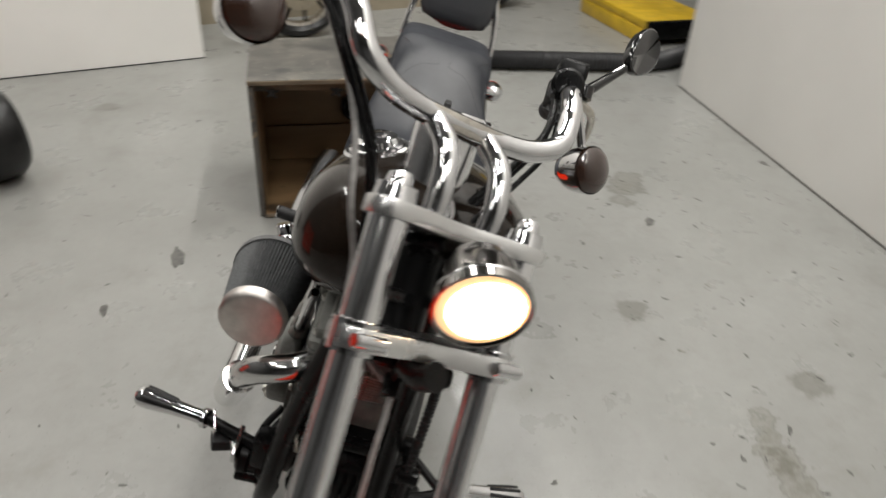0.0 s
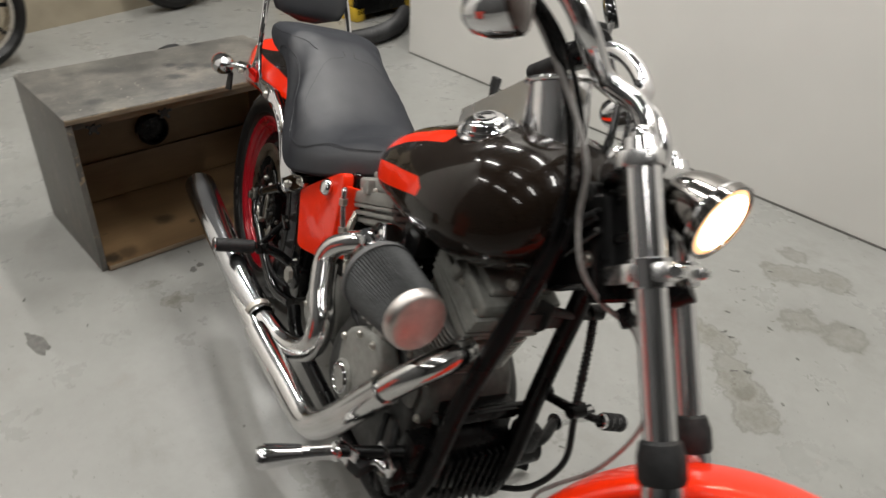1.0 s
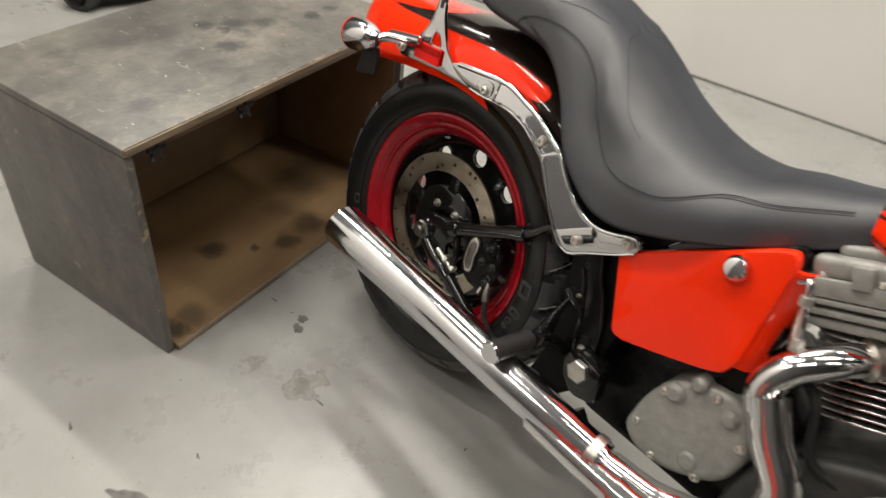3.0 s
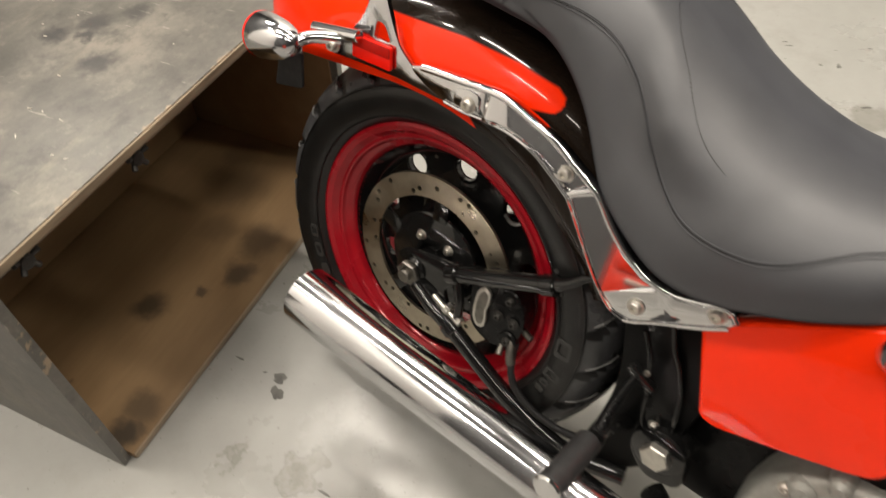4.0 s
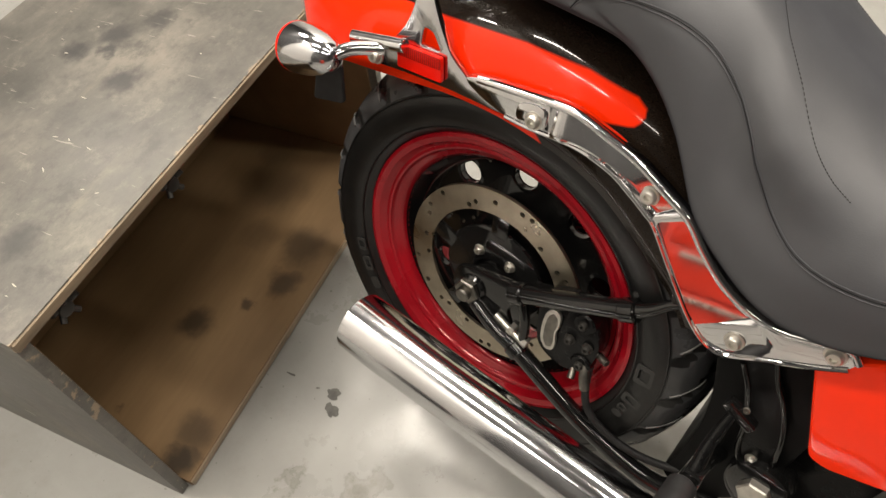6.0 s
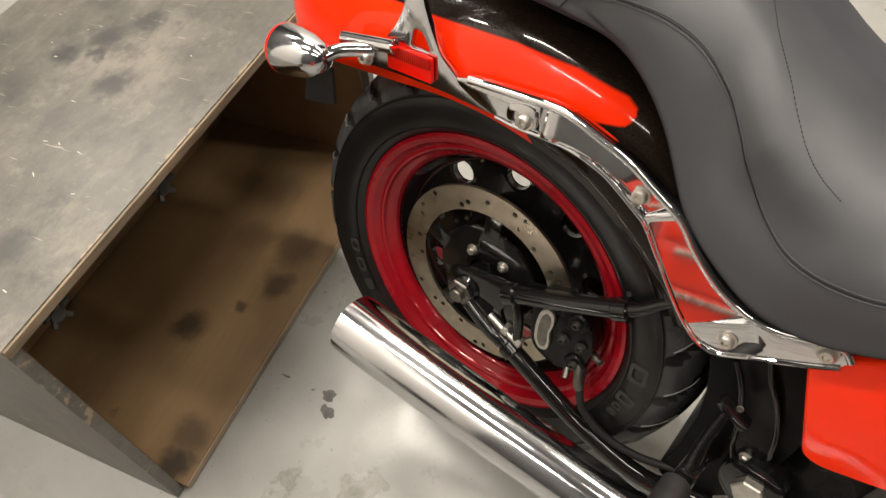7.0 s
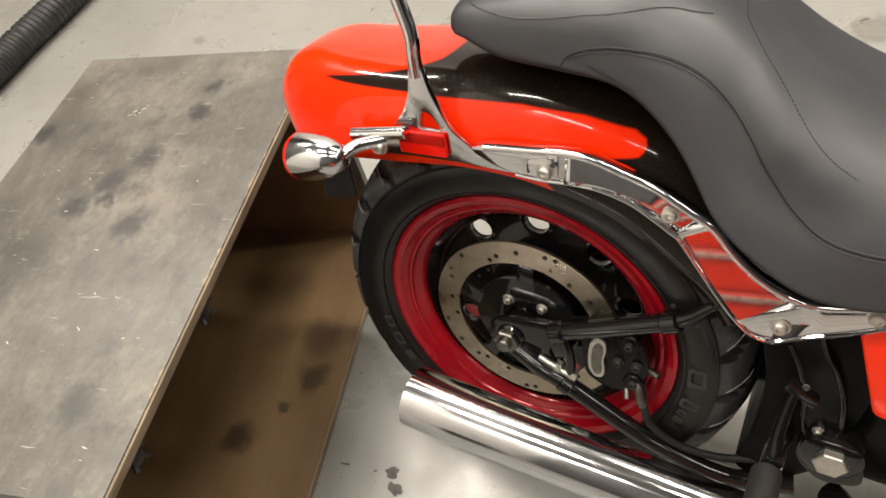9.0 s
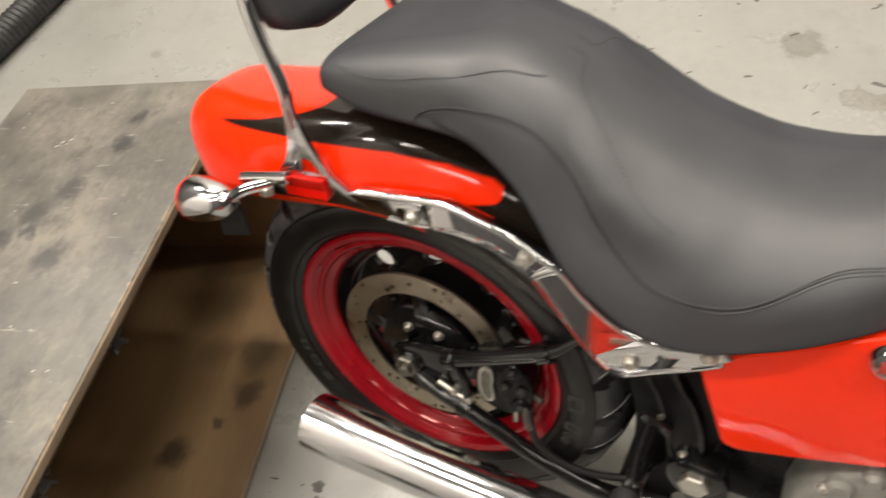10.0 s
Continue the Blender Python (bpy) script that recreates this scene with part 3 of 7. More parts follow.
for i, (lx, ly) in enumerate(LAMP_PLACES):
    m = ROOM @ pose(lx, ly, CEILING)
    if i == 0:
        first.matrix_world = m
    else:
        copy_thing(first, m)


# ---- the crate ----
def open_crate():
    W, D, H, T = 0.842, 0.494, 0.526, 0.018
    crate = new("wooden_crate")
    # x along the open front, y into the crate
    top = part("top_panel", block(W, D, T, Matrix.Translation((W / 2, D / 2, H - T)), 0.0025), CRATE_OUT, crate, "worn grey painted plywood top with scratches and smears")
    part("side_panel", block(T, D - 0.006, H - T - 0.002, Matrix.Translation((T / 2 + 0.001, D / 2, 0)), 0.002), CRATE_OUT, crate, "worn grey painted plywood side")
    part("side_panel", block(T, D - 0.006, H - T - 0.002, Matrix.Translation((W - T / 2 - 0.001, D / 2, 0)), 0.002), CRATE_OUT, crate, "worn grey painted plywood side")
    for x in (T + 0.0035, W - T - 0.0035):
        part("side_lining", block(0.005, D - 2 * T - 0.006, H - 2 * T - 0.008, Matrix.Translation((x, D / 2, T + 0.003)), 0.0), CRATE_IN, crate, "oily brown plywood lining")
    part("back_panel", block(W - 2 * T - 0.004, T, H - T - 0.002, Matrix.Translation((W / 2, D - T / 2 - 0.01, 0)), 0.002), CRATE_IN, crate, "bare brown plywood back")
    part("bottom_panel", block(W - 2 * T - 0.006, D - 2 * T, T, Matrix.Translation((W / 2, D / 2 - T - 0.005, 0.001)), 0.002), CRATE_IN, crate, "oily brown plywood bottom with black smears")
    # grey like the other painted edges, added to darken the brightly lit end
    part("bottom_edge", block(W - 2 * T - 0.010, 0.0035, T - 0.003, Matrix.Translation((W / 2, D / 2 - T - 0.005 - (D - 2 * T) / 2 - 0.0016, 0.002)), 0.001), CRATE_OUT, crate, "grey painted strip that darkens the lit front edge")
    part("back_board", block(W - 2 * T - 0.03, 0.016, 0.15, Matrix.Translation((W / 2, D - T - 0.02, T + 0.004)), 0.003), CRATE_IN, crate, "paler loose board along the back")
    part("front_rail", block(W - 2 * T - 0.012, 0.018, 0.024, Matrix.Translation((W / 2, 0.032, H - T - 0.027)), 0.003), CRATE_IN, crate, "brown wooden batten under the top edge")
    edge = part("edge_band", block(W - 0.004, 0.004, T - 0.004, Matrix.Translation((W / 2, -0.0022, H - T + 0.002)), 0.001), CRATE_EDGE, crate, "chipped raw plywood edge")
    for x in (0.08, 0.30):
        arms = [rod((x + 0.004 * math.cos(t), 0.028, H - 0.052 + 0.004 * math.sin(t)), (x + r * math.cos(t), 0.020, H - 0.052 + r * math.sin(t)), 0.0045, 8) for t, r in ((0.3, 0.024), (1.3, 0.014), (2.6, 0.022), (3.9, 0.020), (5.3, 0.022))]
        part("corner_clip", join(lathe([(0, 0), (0.012, 0), (0.011, 0.008), (0, 0.011)], 12, axis_matrix((x, 0.027, H - 0.052), (0, -1, 0))), *arms), DARK_IRON, crate, "dark star-shaped metal clip")
    rng = random.Random(3)
    for k in range(30):
        x, y = (rng.uniform(0.05, 0.8), rng.uniform(0.03, 0.47)) if k > 8 else (0.68 + rng.uniform(-0.02, 0.02), 0.30 + rng.uniform(-0.015, 0.015))
        part("pale_nick", plate(blot(rng, rng.uniform(0.0012, 0.005), rng.uniform(0.0005, 0.0011), 0.4, 8), 0.0009, Matrix.Translation((x, y, H)) @ Matrix.Rotation(rng.uniform(0.9, 2.2), 4, "Z")), NICK, crate, "pale nick in the paint")
    part("round_fitting", lathe([(0.0, 0), (0.052, 0), (0.06, 0.006), (0.06, 0.03), (0.05, 0.035), (0.045, 0.012), (0, 0.012)], 28, axis_matrix((0.40, D - T - 0.011, 0.25), (0, -1, 0))), SATIN, crate, "dark round fitting on the back board")
    return tagged(crate, "open-fronted plywood crate, worn grey paint outside, oily brown inside", "crate")


CRATE = open_crate()
CRATE_WAY = radians(103.3)
CRATE.matrix_world = Matrix.Translation((-0.299, -0.603, 0.002)) @ Matrix.Rotation(CRATE_WAY, 4, "Z")


# ---- the motorcycle: x forward, y to its left, z up, from the point under its rear axle ----
LEAN, HEADING = radians(-14.4), radians(-2.0)
BIKE_AT = Matrix.Translation((0.018, -0.133, 0.004)) @ Matrix.Rotation(HEADING, 4, "Z") @ Matrix.Rotation(LEAN, 4, "X")
BIKE = tagged(new("motorcycle"), "black and orange-red cruiser motorcycle with chrome pipes, headlight lit", "motorcycle")
BIKE.matrix_world = BIKE_AT
AXLE_Z = 0.332


def bolt_at(p, axis, r, parent, h=0.008, material=None):
    """A button-head bolt with a star socket."""
    prof = [(0, 0), (r * 1.25, 0), (r * 1.25, h * 0.2), (r, h * 0.25), (r * 0.95, h * 0.7), (r * 0.75, h), (r * 0.42, h), (r * 0.40, h * 0.45), (0, h * 0.45)]
    return part("bolt", lathe(prof, 14, axis_matrix(p, axis)), material or BOLT, parent, "star-socket bolt")


def hex_nut(p, axis, r, h, parent, name="nut", material=None):
    bm = lathe([(0, 0), (r, 0), (r, h * 0.85), (r * 0.9, h), (0, h)], 6, axis_matrix(p, axis))
    return part(name, bm, material or BOLT, parent, "", 20)


def wheel_rear():
    c = Vector((0, 0, AXLE_Z))
    m = axis_matrix(c, (0, -1, 0))            # height of a lathe runs to the right-hand side
    R = 0.2225
    rim = part("rear_wheel", lathe([
        (R - 0.010, 0.0815), (R - 0.002, 0.085), (R + 0.003, 0.084), (R + 0.004, 0.079), (R + 0.001, 0.072), (R - 0.010, 0.066), (R - 0.012, -0.066), (R + 0.001, -0.072),
        (R + 0.004, -0.079), (R, -0.085), (R - 0.010, -0.0815), (R - 0.024, -0.05), (R - 0.044, -0.03), (R - 0.046, 0.0), (R - 0.045, 0.036), (R - 0.043, 0.050), (R - 0.039, 0.058),
        (R - 0.034, 0.0625), (R - 0.029, 0.065), (R - 0.0265, 0.068), (R - 0.025, 0.0715), (R - 0.022, 0.073), (R - 0.018, 0.0725), (R - 0.0155, 0.075)], 128, m, True), RED_RIM, BIKE, "candy red rear wheel rim", 24)
    def tread(r, y, ang):
        """Cuts slanting grooves into the tread."""
        if r < R + 0.068:
            return r
        u = (ang / (2 * math.pi) * 24 + abs(y) * 14.0 + (0.5 if y < 0 else 0.0)) % 1.0
        cut = 1.0 if u < 0.17 and 0.016 < abs(y) < 0.094 else 0.0
        return r - 0.0065 * cut

    half = [(R - 0.004, 0.074), (R + 0.008, 0.086), (R + 0.014, 0.092), (R + 0.028, 0.098), (R + 0.044, 0.0995), (R + 0.056, 0.0975), (R + 0.060, 0.0952), (R + 0.070, 0.091), (R + 0.078, 0.084), (R + 0.084, 0.077), (R + 0.090, 0.068), (R + 0.0945, 0.057), (R + 0.098, 0.045), (R + 0.1015, 0.032), (R + 0.1035, 0.017), (R + 0.1035, 0.014), (R + 0.104, 0.0)]
    prof = half + [(r, -y) for r, y in half[-2::-1]] + [(R - 0.010, -0.06), (R - 0.010, 0.06)]
    seg, bm = 408, bmesh.new()
    rows = [[bm.verts.new(m @ Vector((tread(r, y, 2 * math.pi * k / seg) * math.cos(2 * math.pi * k / seg), tread(r, y, 2 * math.pi * k / seg) * math.sin(2 * math.pi * k / seg), y))) for k in range(seg)] for r, y in prof]
    for i, (ra, rb) in enumerate(zip(rows, rows[1:] + rows[:1])):
        r, y = prof[i]
        r2, y2 = prof[(i + 1) % len(prof)]
        for k in range(seg):
            face = bm.faces.new((ra[k], ra[(k + 1) % seg], rb[(k + 1) % seg], rb[k]))
            ang = 2 * math.pi * (k + 0.5) / seg
            # the running surface is worn grey, lightened further for its sheen
            if min(r, r2) >= R + 0.0599 and tread(r2, y2, ang) == r2 and tread(r, y, ang) == r:
                face.material_index = 1
    tyre = part("tyre", bm, TYRE, rim, "wide black rubber tyre with slanting tread grooves", 30)
    tyre.data.materials.append(TREAD)
    # worn raised marks on the side wall: angle, radius, arc, height, what
    for a0, r0, w, h, hollow in ((-164.0, 0.021, 5.4, 0.017, True), (-155.3, 0.020, 6.2, 0.017, True), (-146.5, 0.020, 5.0, 0.017, False), (-17.2, 0.028, 2.6, 0.014, False), (-13.6, 0.028, 2.6, 0.014, True), (-8.6, 0.031, 3.8, 0.026, True), (3.6, 0.032, 7.5, 0.024, True), (24.0, 0.024, 1.6, 0.007, False), (26.6, 0.024, 1.6, 0.007, False), (29.2, 0.024, 1.6, 0.007, False), (31.8, 0.024, 1.6, 0.007, False)):
        mm = m @ Matrix.Rotation(radians(a0), 4, "Z") @ Matrix.Translation((R + r0, 0, 0.0965 if r0 < 0.026 else 0.0975))
        wide = (R + r0) * radians(w)
        ring = [(h / 2, -wide / 2, 0), (h / 2, wide / 2, 0), (-h / 2, wide / 2, 0), (-h / 2, -wide / 2, 0)]
        inner = [(p[0] * 0.62, p[1] * 0.58, 0) for p in ring]
        part("tyre_mark", plate(round_outline(ring, 0.004, 2), 0.0022, mm, 0.0, [round_outline(inner, 0.003, 2)] if hollow else ()), MARK, rim, "faint moulded mark")
    # glints along the shoulder grooves, painted as thin pale lines
    for k in range(24):
        a = 2 * math.pi * k / 24
        run = [m @ Vector((r * math.cos(a + d), r * math.sin(a + d), y)) for r, y, d in ((R + 0.0685, 0.0925, 0.0), (R + 0.078, 0.084, 0.018), (R + 0.090, 0.068, 0.05), (R + 0.0945, 0.057, 0.075))]
        part("tread_edge", tube(run, lambda u: 0.0016 - 0.0006 * u, 6, 3), GLINT_EDGE, rim, "pale painted glint on a groove edge")
    # bead lines moulded on the side wall
    for r, y in ((R + 0.0145, 0.092), (R + 0.057, 0.0970)):
        part("tyre_bead", lathe([(r - 0.0016, y - 0.002), (r - 0.001, y + 0.0012), (r + 0.001, y + 0.0012), (r + 0.0016, y - 0.002)], 96, m, True), TYRE, rim)
    # slotted wheel centre
    holes = [circle(0.1435 * math.cos(a), 0.1435 * math.sin(a), 0.0185, 20, 0, 1.0) for a in (radians(92 + 40 * k) for k in range(9))]
    part("wheel_disc", plate(circle(0, 0, 0.170, 80), 0.008, Matrix.Translation((0, -0.008, AXLE_Z)) @ side(0), 0.0, holes + [circle(0, 0, 0.06, 32)]), BLACK, rim, "black disc wheel with round holes")
    for k, h in enumerate(holes):
        a = radians(92 + 40 * k)
        mm = Matrix.Translation((0.1435 * math.cos(a), -0.022, AXLE_Z + 0.1435 * math.sin(a))) @ axis_matrix((0, 0, 0), (0, -1, 0))
        part("hole_lip", lathe([(0.0180, -0.016), (0.0230, -0.012), (0.0245, -0.006), (0.0200, -0.005)], 20, mm, True), BLACK, rim)
    part("wheel_dish", lathe([(R - 0.042, 0.0535), (R - 0.044, 0.046), (R - 0.050, 0.030), (R - 0.056, 0.020), (R - 0.064, 0.0165), (R - 0.064, 0.012), (R - 0.047, 0.012)], 96, m, True), BLACK, rim, "black dished wheel centre")
    part("hub", lathe([(0, 0.064), (0.05, 0.064), (0.062, 0.056), (0.066, 0.036), (0.085, 0.012), (0.088, -0.02), (0.05, -0.06), (0, -0.06)], 40, m), BLACK, rim, "black wheel hub")
    # brake disc
    dots = []
    for k in range(27):
        r = (0.140, 0.137, 0.130, 0.122, 0.117)[k % 5]
        a = radians(360 / 27 * k + (-3, 2, 4)[k % 3])
        dots.append(circle(r * math.cos(a), r * math.sin(a), 0.0040, 8))
    part("brake_disc", plate(circle(0, 0, 0.147, 72), 0.005, Matrix.Translation((0, -0.070, AXLE_Z)) @ side(0), 0.0, [circle(0, 0, 0.110, 56)] + dots), DISC_STEEL, rim, "drilled steel brake disc", 30)
    part("disc_carrier", lathe([(0.030, 0.0), (0.078, 0.0), (0.082, -0.003), (0.082, -0.008), (0.030, -0.008)], 48, Matrix.Translation((0, -0.073, 0)) @ m, True), BLACK, rim, "black disc carrier")
    for k in range(5):
        a = radians(72 * k + 18)
        part("carrier_lug", block(0.040, 0.026, 0.005, axis_matrix((0.094 * math.cos(a), -0.0685, AXLE_Z + 0.094 * math.sin(a)), (0, -1, 0)) @ Matrix.Rotation(a, 4, "Z"), 0.0015), BLACK, rim)
    for k in range(5):
        a = radians(72 * k + 54)
        bolt_at((0.045 * math.cos(a), -0.0725, AXLE_Z + 0.045 * math.sin(a)), (0, -1, 0), 0.007, rim, 0.008)
    return rim


wheel_rear()


def swing_arm():
    arm = part("swing_arm", tube([(0.062, -0.104, 0.364), (0.14, -0.108, 0.407), (0.216, -0.110, 0.449)], 0.0130, 18, 6), BLACK, BIKE, "black triangulated tube swing arm")
    part("arm_end", tube([(0.214, -0.110, 0.448), (0.235, -0.110, 0.465), (0.262, -0.108, 0.492), (0.31, -0.104, 0.512)], lambda u: 0.0115 - 0.0055 * min(1, 1.6 * u), 14, 6), BLACK, arm)
    part("lower_tube", tube([(-0.002, -0.100, 0.300), (0.04, -0.108, 0.284), (0.08, -0.111, 0.272), (0.20, -0.112, 0.215), (0.31, -0.112, 0.190), (0.40, -0.10, 0.205)], 0.0135, 14, 6), BLACK, arm)
    part("brace", tube([(0.070, -0.103, 0.360), (0.083, -0.106, 0.32), (0.086, -0.108, 0.270)], 0.0075, 10, 5), BLACK, arm)
    for p, q, r in (((0.202, -0.110, 0.441), (0.222, -0.110, 0.452), 0.0155), ((0.054, -0.104, 0.360), (0.074, -0.105, 0.371), 0.0165), ((0.072, -0.1105, 0.275), (0.090, -0.112, 0.267), 0.016)):
        part("collar", rod(p, q, r), BLACK, arm, "black welded collar")
    part("axle_plate", plate(round_outline([(-0.050, 0.305, 0), (-0.045, 0.345, 0), (-0.012, 0.358, 0), (0.06, 0.372, 0), (0.072, 0.345, 0), (0.045, 0.318, 0), (0.062, 0.285, 0), (0.02, 0.283, 0)], 0.014), 0.010, side(-0.090), 0.003), BLACK, arm, "black axle plate")
    part("spacer", rod((-0.012, -0.06, 0.322), (-0.012, -0.106, 0.322), 0.022), BLACK, arm)
    nut = hex_nut((-0.016, -0.099, 0.317), (0, -1, 0), 0.021, 0.014, arm, "axle_nut", IRON)
    part("axle_end", rod((-0.016, -0.11, 0.317), (-0.016, -0.122, 0.317), 0.011, 16), IRON, arm)
    part("washer", lathe([(0, 0), (0.027, 0), (0.027, 0.003), (0, 0.003)], 28, axis_matrix((-0.016, -0.0965, 0.317), (0, -1, 0))), IRON, arm)
    part("adjuster", rod((0.035, -0.104, 0.302), (0.095, -0.112, 0.288), 0.005, 10), BOLT, arm, "threaded adjuster rod")
    hex_nut((0.062, -0.107, 0.298), (1, 0.0, -0.25), 0.010, 0.009, arm, "lock_nut", BOLT)
    hex_nut((0.086, -0.108, 0.291), (1, 0.0, -0.25), 0.009, 0.009, arm, "lock_nut", BOLT)
    return arm


swing_arm()
left_arm = part("swing_arm", tube([(0.005, 0.115, 0.325), (0.07, 0.118, 0.362), (0.22, 0.120, 0.443), (0.31, 0.115, 0.495)], 0.0125, 12, 6), BLACK, BIKE, "black triangulated tube swing arm")
part("lower_tube", tube([(-0.005, 0.118, 0.318), (0.06, 0.120, 0.292), (0.27, 0.122, 0.218), (0.40, 0.11, 0.235)], 0.0145, 12, 6), BLACK, left_arm)
part("belt_guard", plate(round_outline([(0.025, 0.26, 0), (0.03, 0.385, 0), (0.20, 0.465, 0), (0.40, 0.49, 0), (0.42, 0.20, 0), (0.10, 0.12, 0)], 0.02), 0.006, side(0.115), 0.002), DEEP, left_arm, "black drive belt guard")


def caliper():
    body = part("rear_caliper", join(
        plate(round_outline([(0.095, 0.385, 0), (0.135, 0.405, 0), (0.18, 0.395, 0), (0.195, 0.35, 0), (0.185, 0.30, 0), (0.145, 0.282, 0), (0.105, 0.30, 0)], 0.018), 0.034, side(-0.074), 0.005),
        rod((0.165, -0.09, 0.385), (0.165, -0.112, 0.385), 0.016), rod((0.175, -0.09, 0.315), (0.175, -0.112, 0.315), 0.015)), SATIN, BIKE, "black brake caliper with an oval badge")
    kidney = [(0.112, 0.372), (0.122, 0.386), (0.134, 0.38), (0.136, 0.362), (0.132, 0.345), (0.136, 0.328), (0.134, 0.312), (0.122, 0.308), (0.112, 0.322), (0.110, 0.347)]
    part("badge_rim", plate(round_outline([(*p, 0) for p in kidney], 0.008), 0.006, side(-0.1085), 0.002), BOLT, body, "bright bean-shaped badge rim")
    c = Vector((sum(p[0] for p in kidney) / 10, sum(p[1] for p in kidney) / 10))
    inner = [(c.x + (p[0] - c.x) * 0.66, c.y + (p[1] - c.y) * 0.82, 0) for p in kidney]
    part("badge", plate(round_outline(inner, 0.007), 0.0066, side(-0.1085), 0.001), IRON, body, "grey badge plate")
    for p in ((0.165, 0.385), (0.175, 0.315), (0.152, 0.348), (0.178, 0.35)):
        bolt_at((p[0], -0.110, p[1]), (0, -1, 0), 0.0065, body, 0.008, DARK_IRON)
    part("bleed_nipple", rod((0.185, -0.095, 0.335), (0.207, -0.105, 0.338), 0.005, 10), IRON, body, "small bleed screw")
    part("bleed_nipple", rod((0.165, -0.10, 0.30), (0.17, -0.115, 0.285), 0.005, 10), IRON, body, "small bleed screw")
    part("brake_hose", tube([(0.185, -0.10, 0.312), (0.195, -0.118, 0.285), (0.21, -0.118, 0.25), (0.25, -0.115, 0.225), (0.30, -0.105, 0.215), (0.36, -0.09, 0.225)], 0.0055, 10, 6), PLASTIC, body, "black brake hose")
    part("hose_end", tube([(0.178, -0.103, 0.322), (0.188, -0.115, 0.298), (0.194, -0.118, 0.286)], 0.0072, 10, 5), IRON, body, "steel hose fitting")
    return body


caliper()


def rear_fender():
    # along the fender: top x, z; lower edge x, z; half width; squareness of the crown
    rows = [(0.362, 0.505, 0.272, 0.462, 0.110), (0.345, 0.535, 0.258, 0.485, 0.113), (0.315, 0.575, 0.232, 0.515, 0.116), (0.19, 0.69, 0.135, 0.588, 0.120), (0.05, 0.735, 0.035, 0.615, 0.121),
            (-0.07, 0.736, -0.055, 0.618, 0.121), (-0.17, 0.724, -0.15, 0.605, 0.119), (-0.25, 0.718, -0.235, 0.590, 0.112), (-0.32, 0.714, -0.305, 0.574, 0.099), (-0.370, 0.692, -0.350, 0.566, 0.082), (-0.402, 0.658, -0.376, 0.572, 0.062), (-0.412, 0.634, -0.392, 0.585, 0.046)]
    table = [(i, *r) for i, r in enumerate(rows)]
    rings = []
    for k in range(111):
        tx, tz, ex, ez, w = blend(k / 10, table)
        ring = []
        for j in range(49):
            a = math.pi * j / 48
            y = -w * math.copysign(abs(math.cos(a)) ** 0.62, math.cos(a))
            h = abs(math.sin(a)) ** 0.75
            ring.append((ex + (tx - ex) * h, y, ez + (tz - ez) * h))
        rings.append(ring)
    ob = part("rear_fender", ring_loft(rings, False, False), PAINT, BIKE, "black rear fender with orange-red tail and side flame panel", 60)
    band = [(-0.45, 0.50), (-0.45, 0.686), (-0.335, 0.686), (-0.29, 0.687), (-0.23, 0.690), (-0.15, 0.695), (-0.08, 0.700), (0.01, 0.706), (0.085, 0.702), (0.142, 0.691), (0.160, 0.680), (0.152, 0.667), (0.10, 0.66), (0.02, 0.645), (0.062, 0.610), (0.045, 0.606), (0.02, 0.50)]
    crown = [(-0.45, 0.684), (-0.335, 0.685), (-0.29, 0.690), (-0.21, 0.703), (-0.15, 0.716), (-0.11, 0.728), (-0.07, 0.750), (-0.06, 0.85), (-0.45, 0.85)]
    paint_field(ob, [band, crown])
    mod = ob.modifiers.new("thickness", "SOLIDIFY")
    mod.thickness, mod.offset = 0.004, -1.0
    return ob


rear_fender()


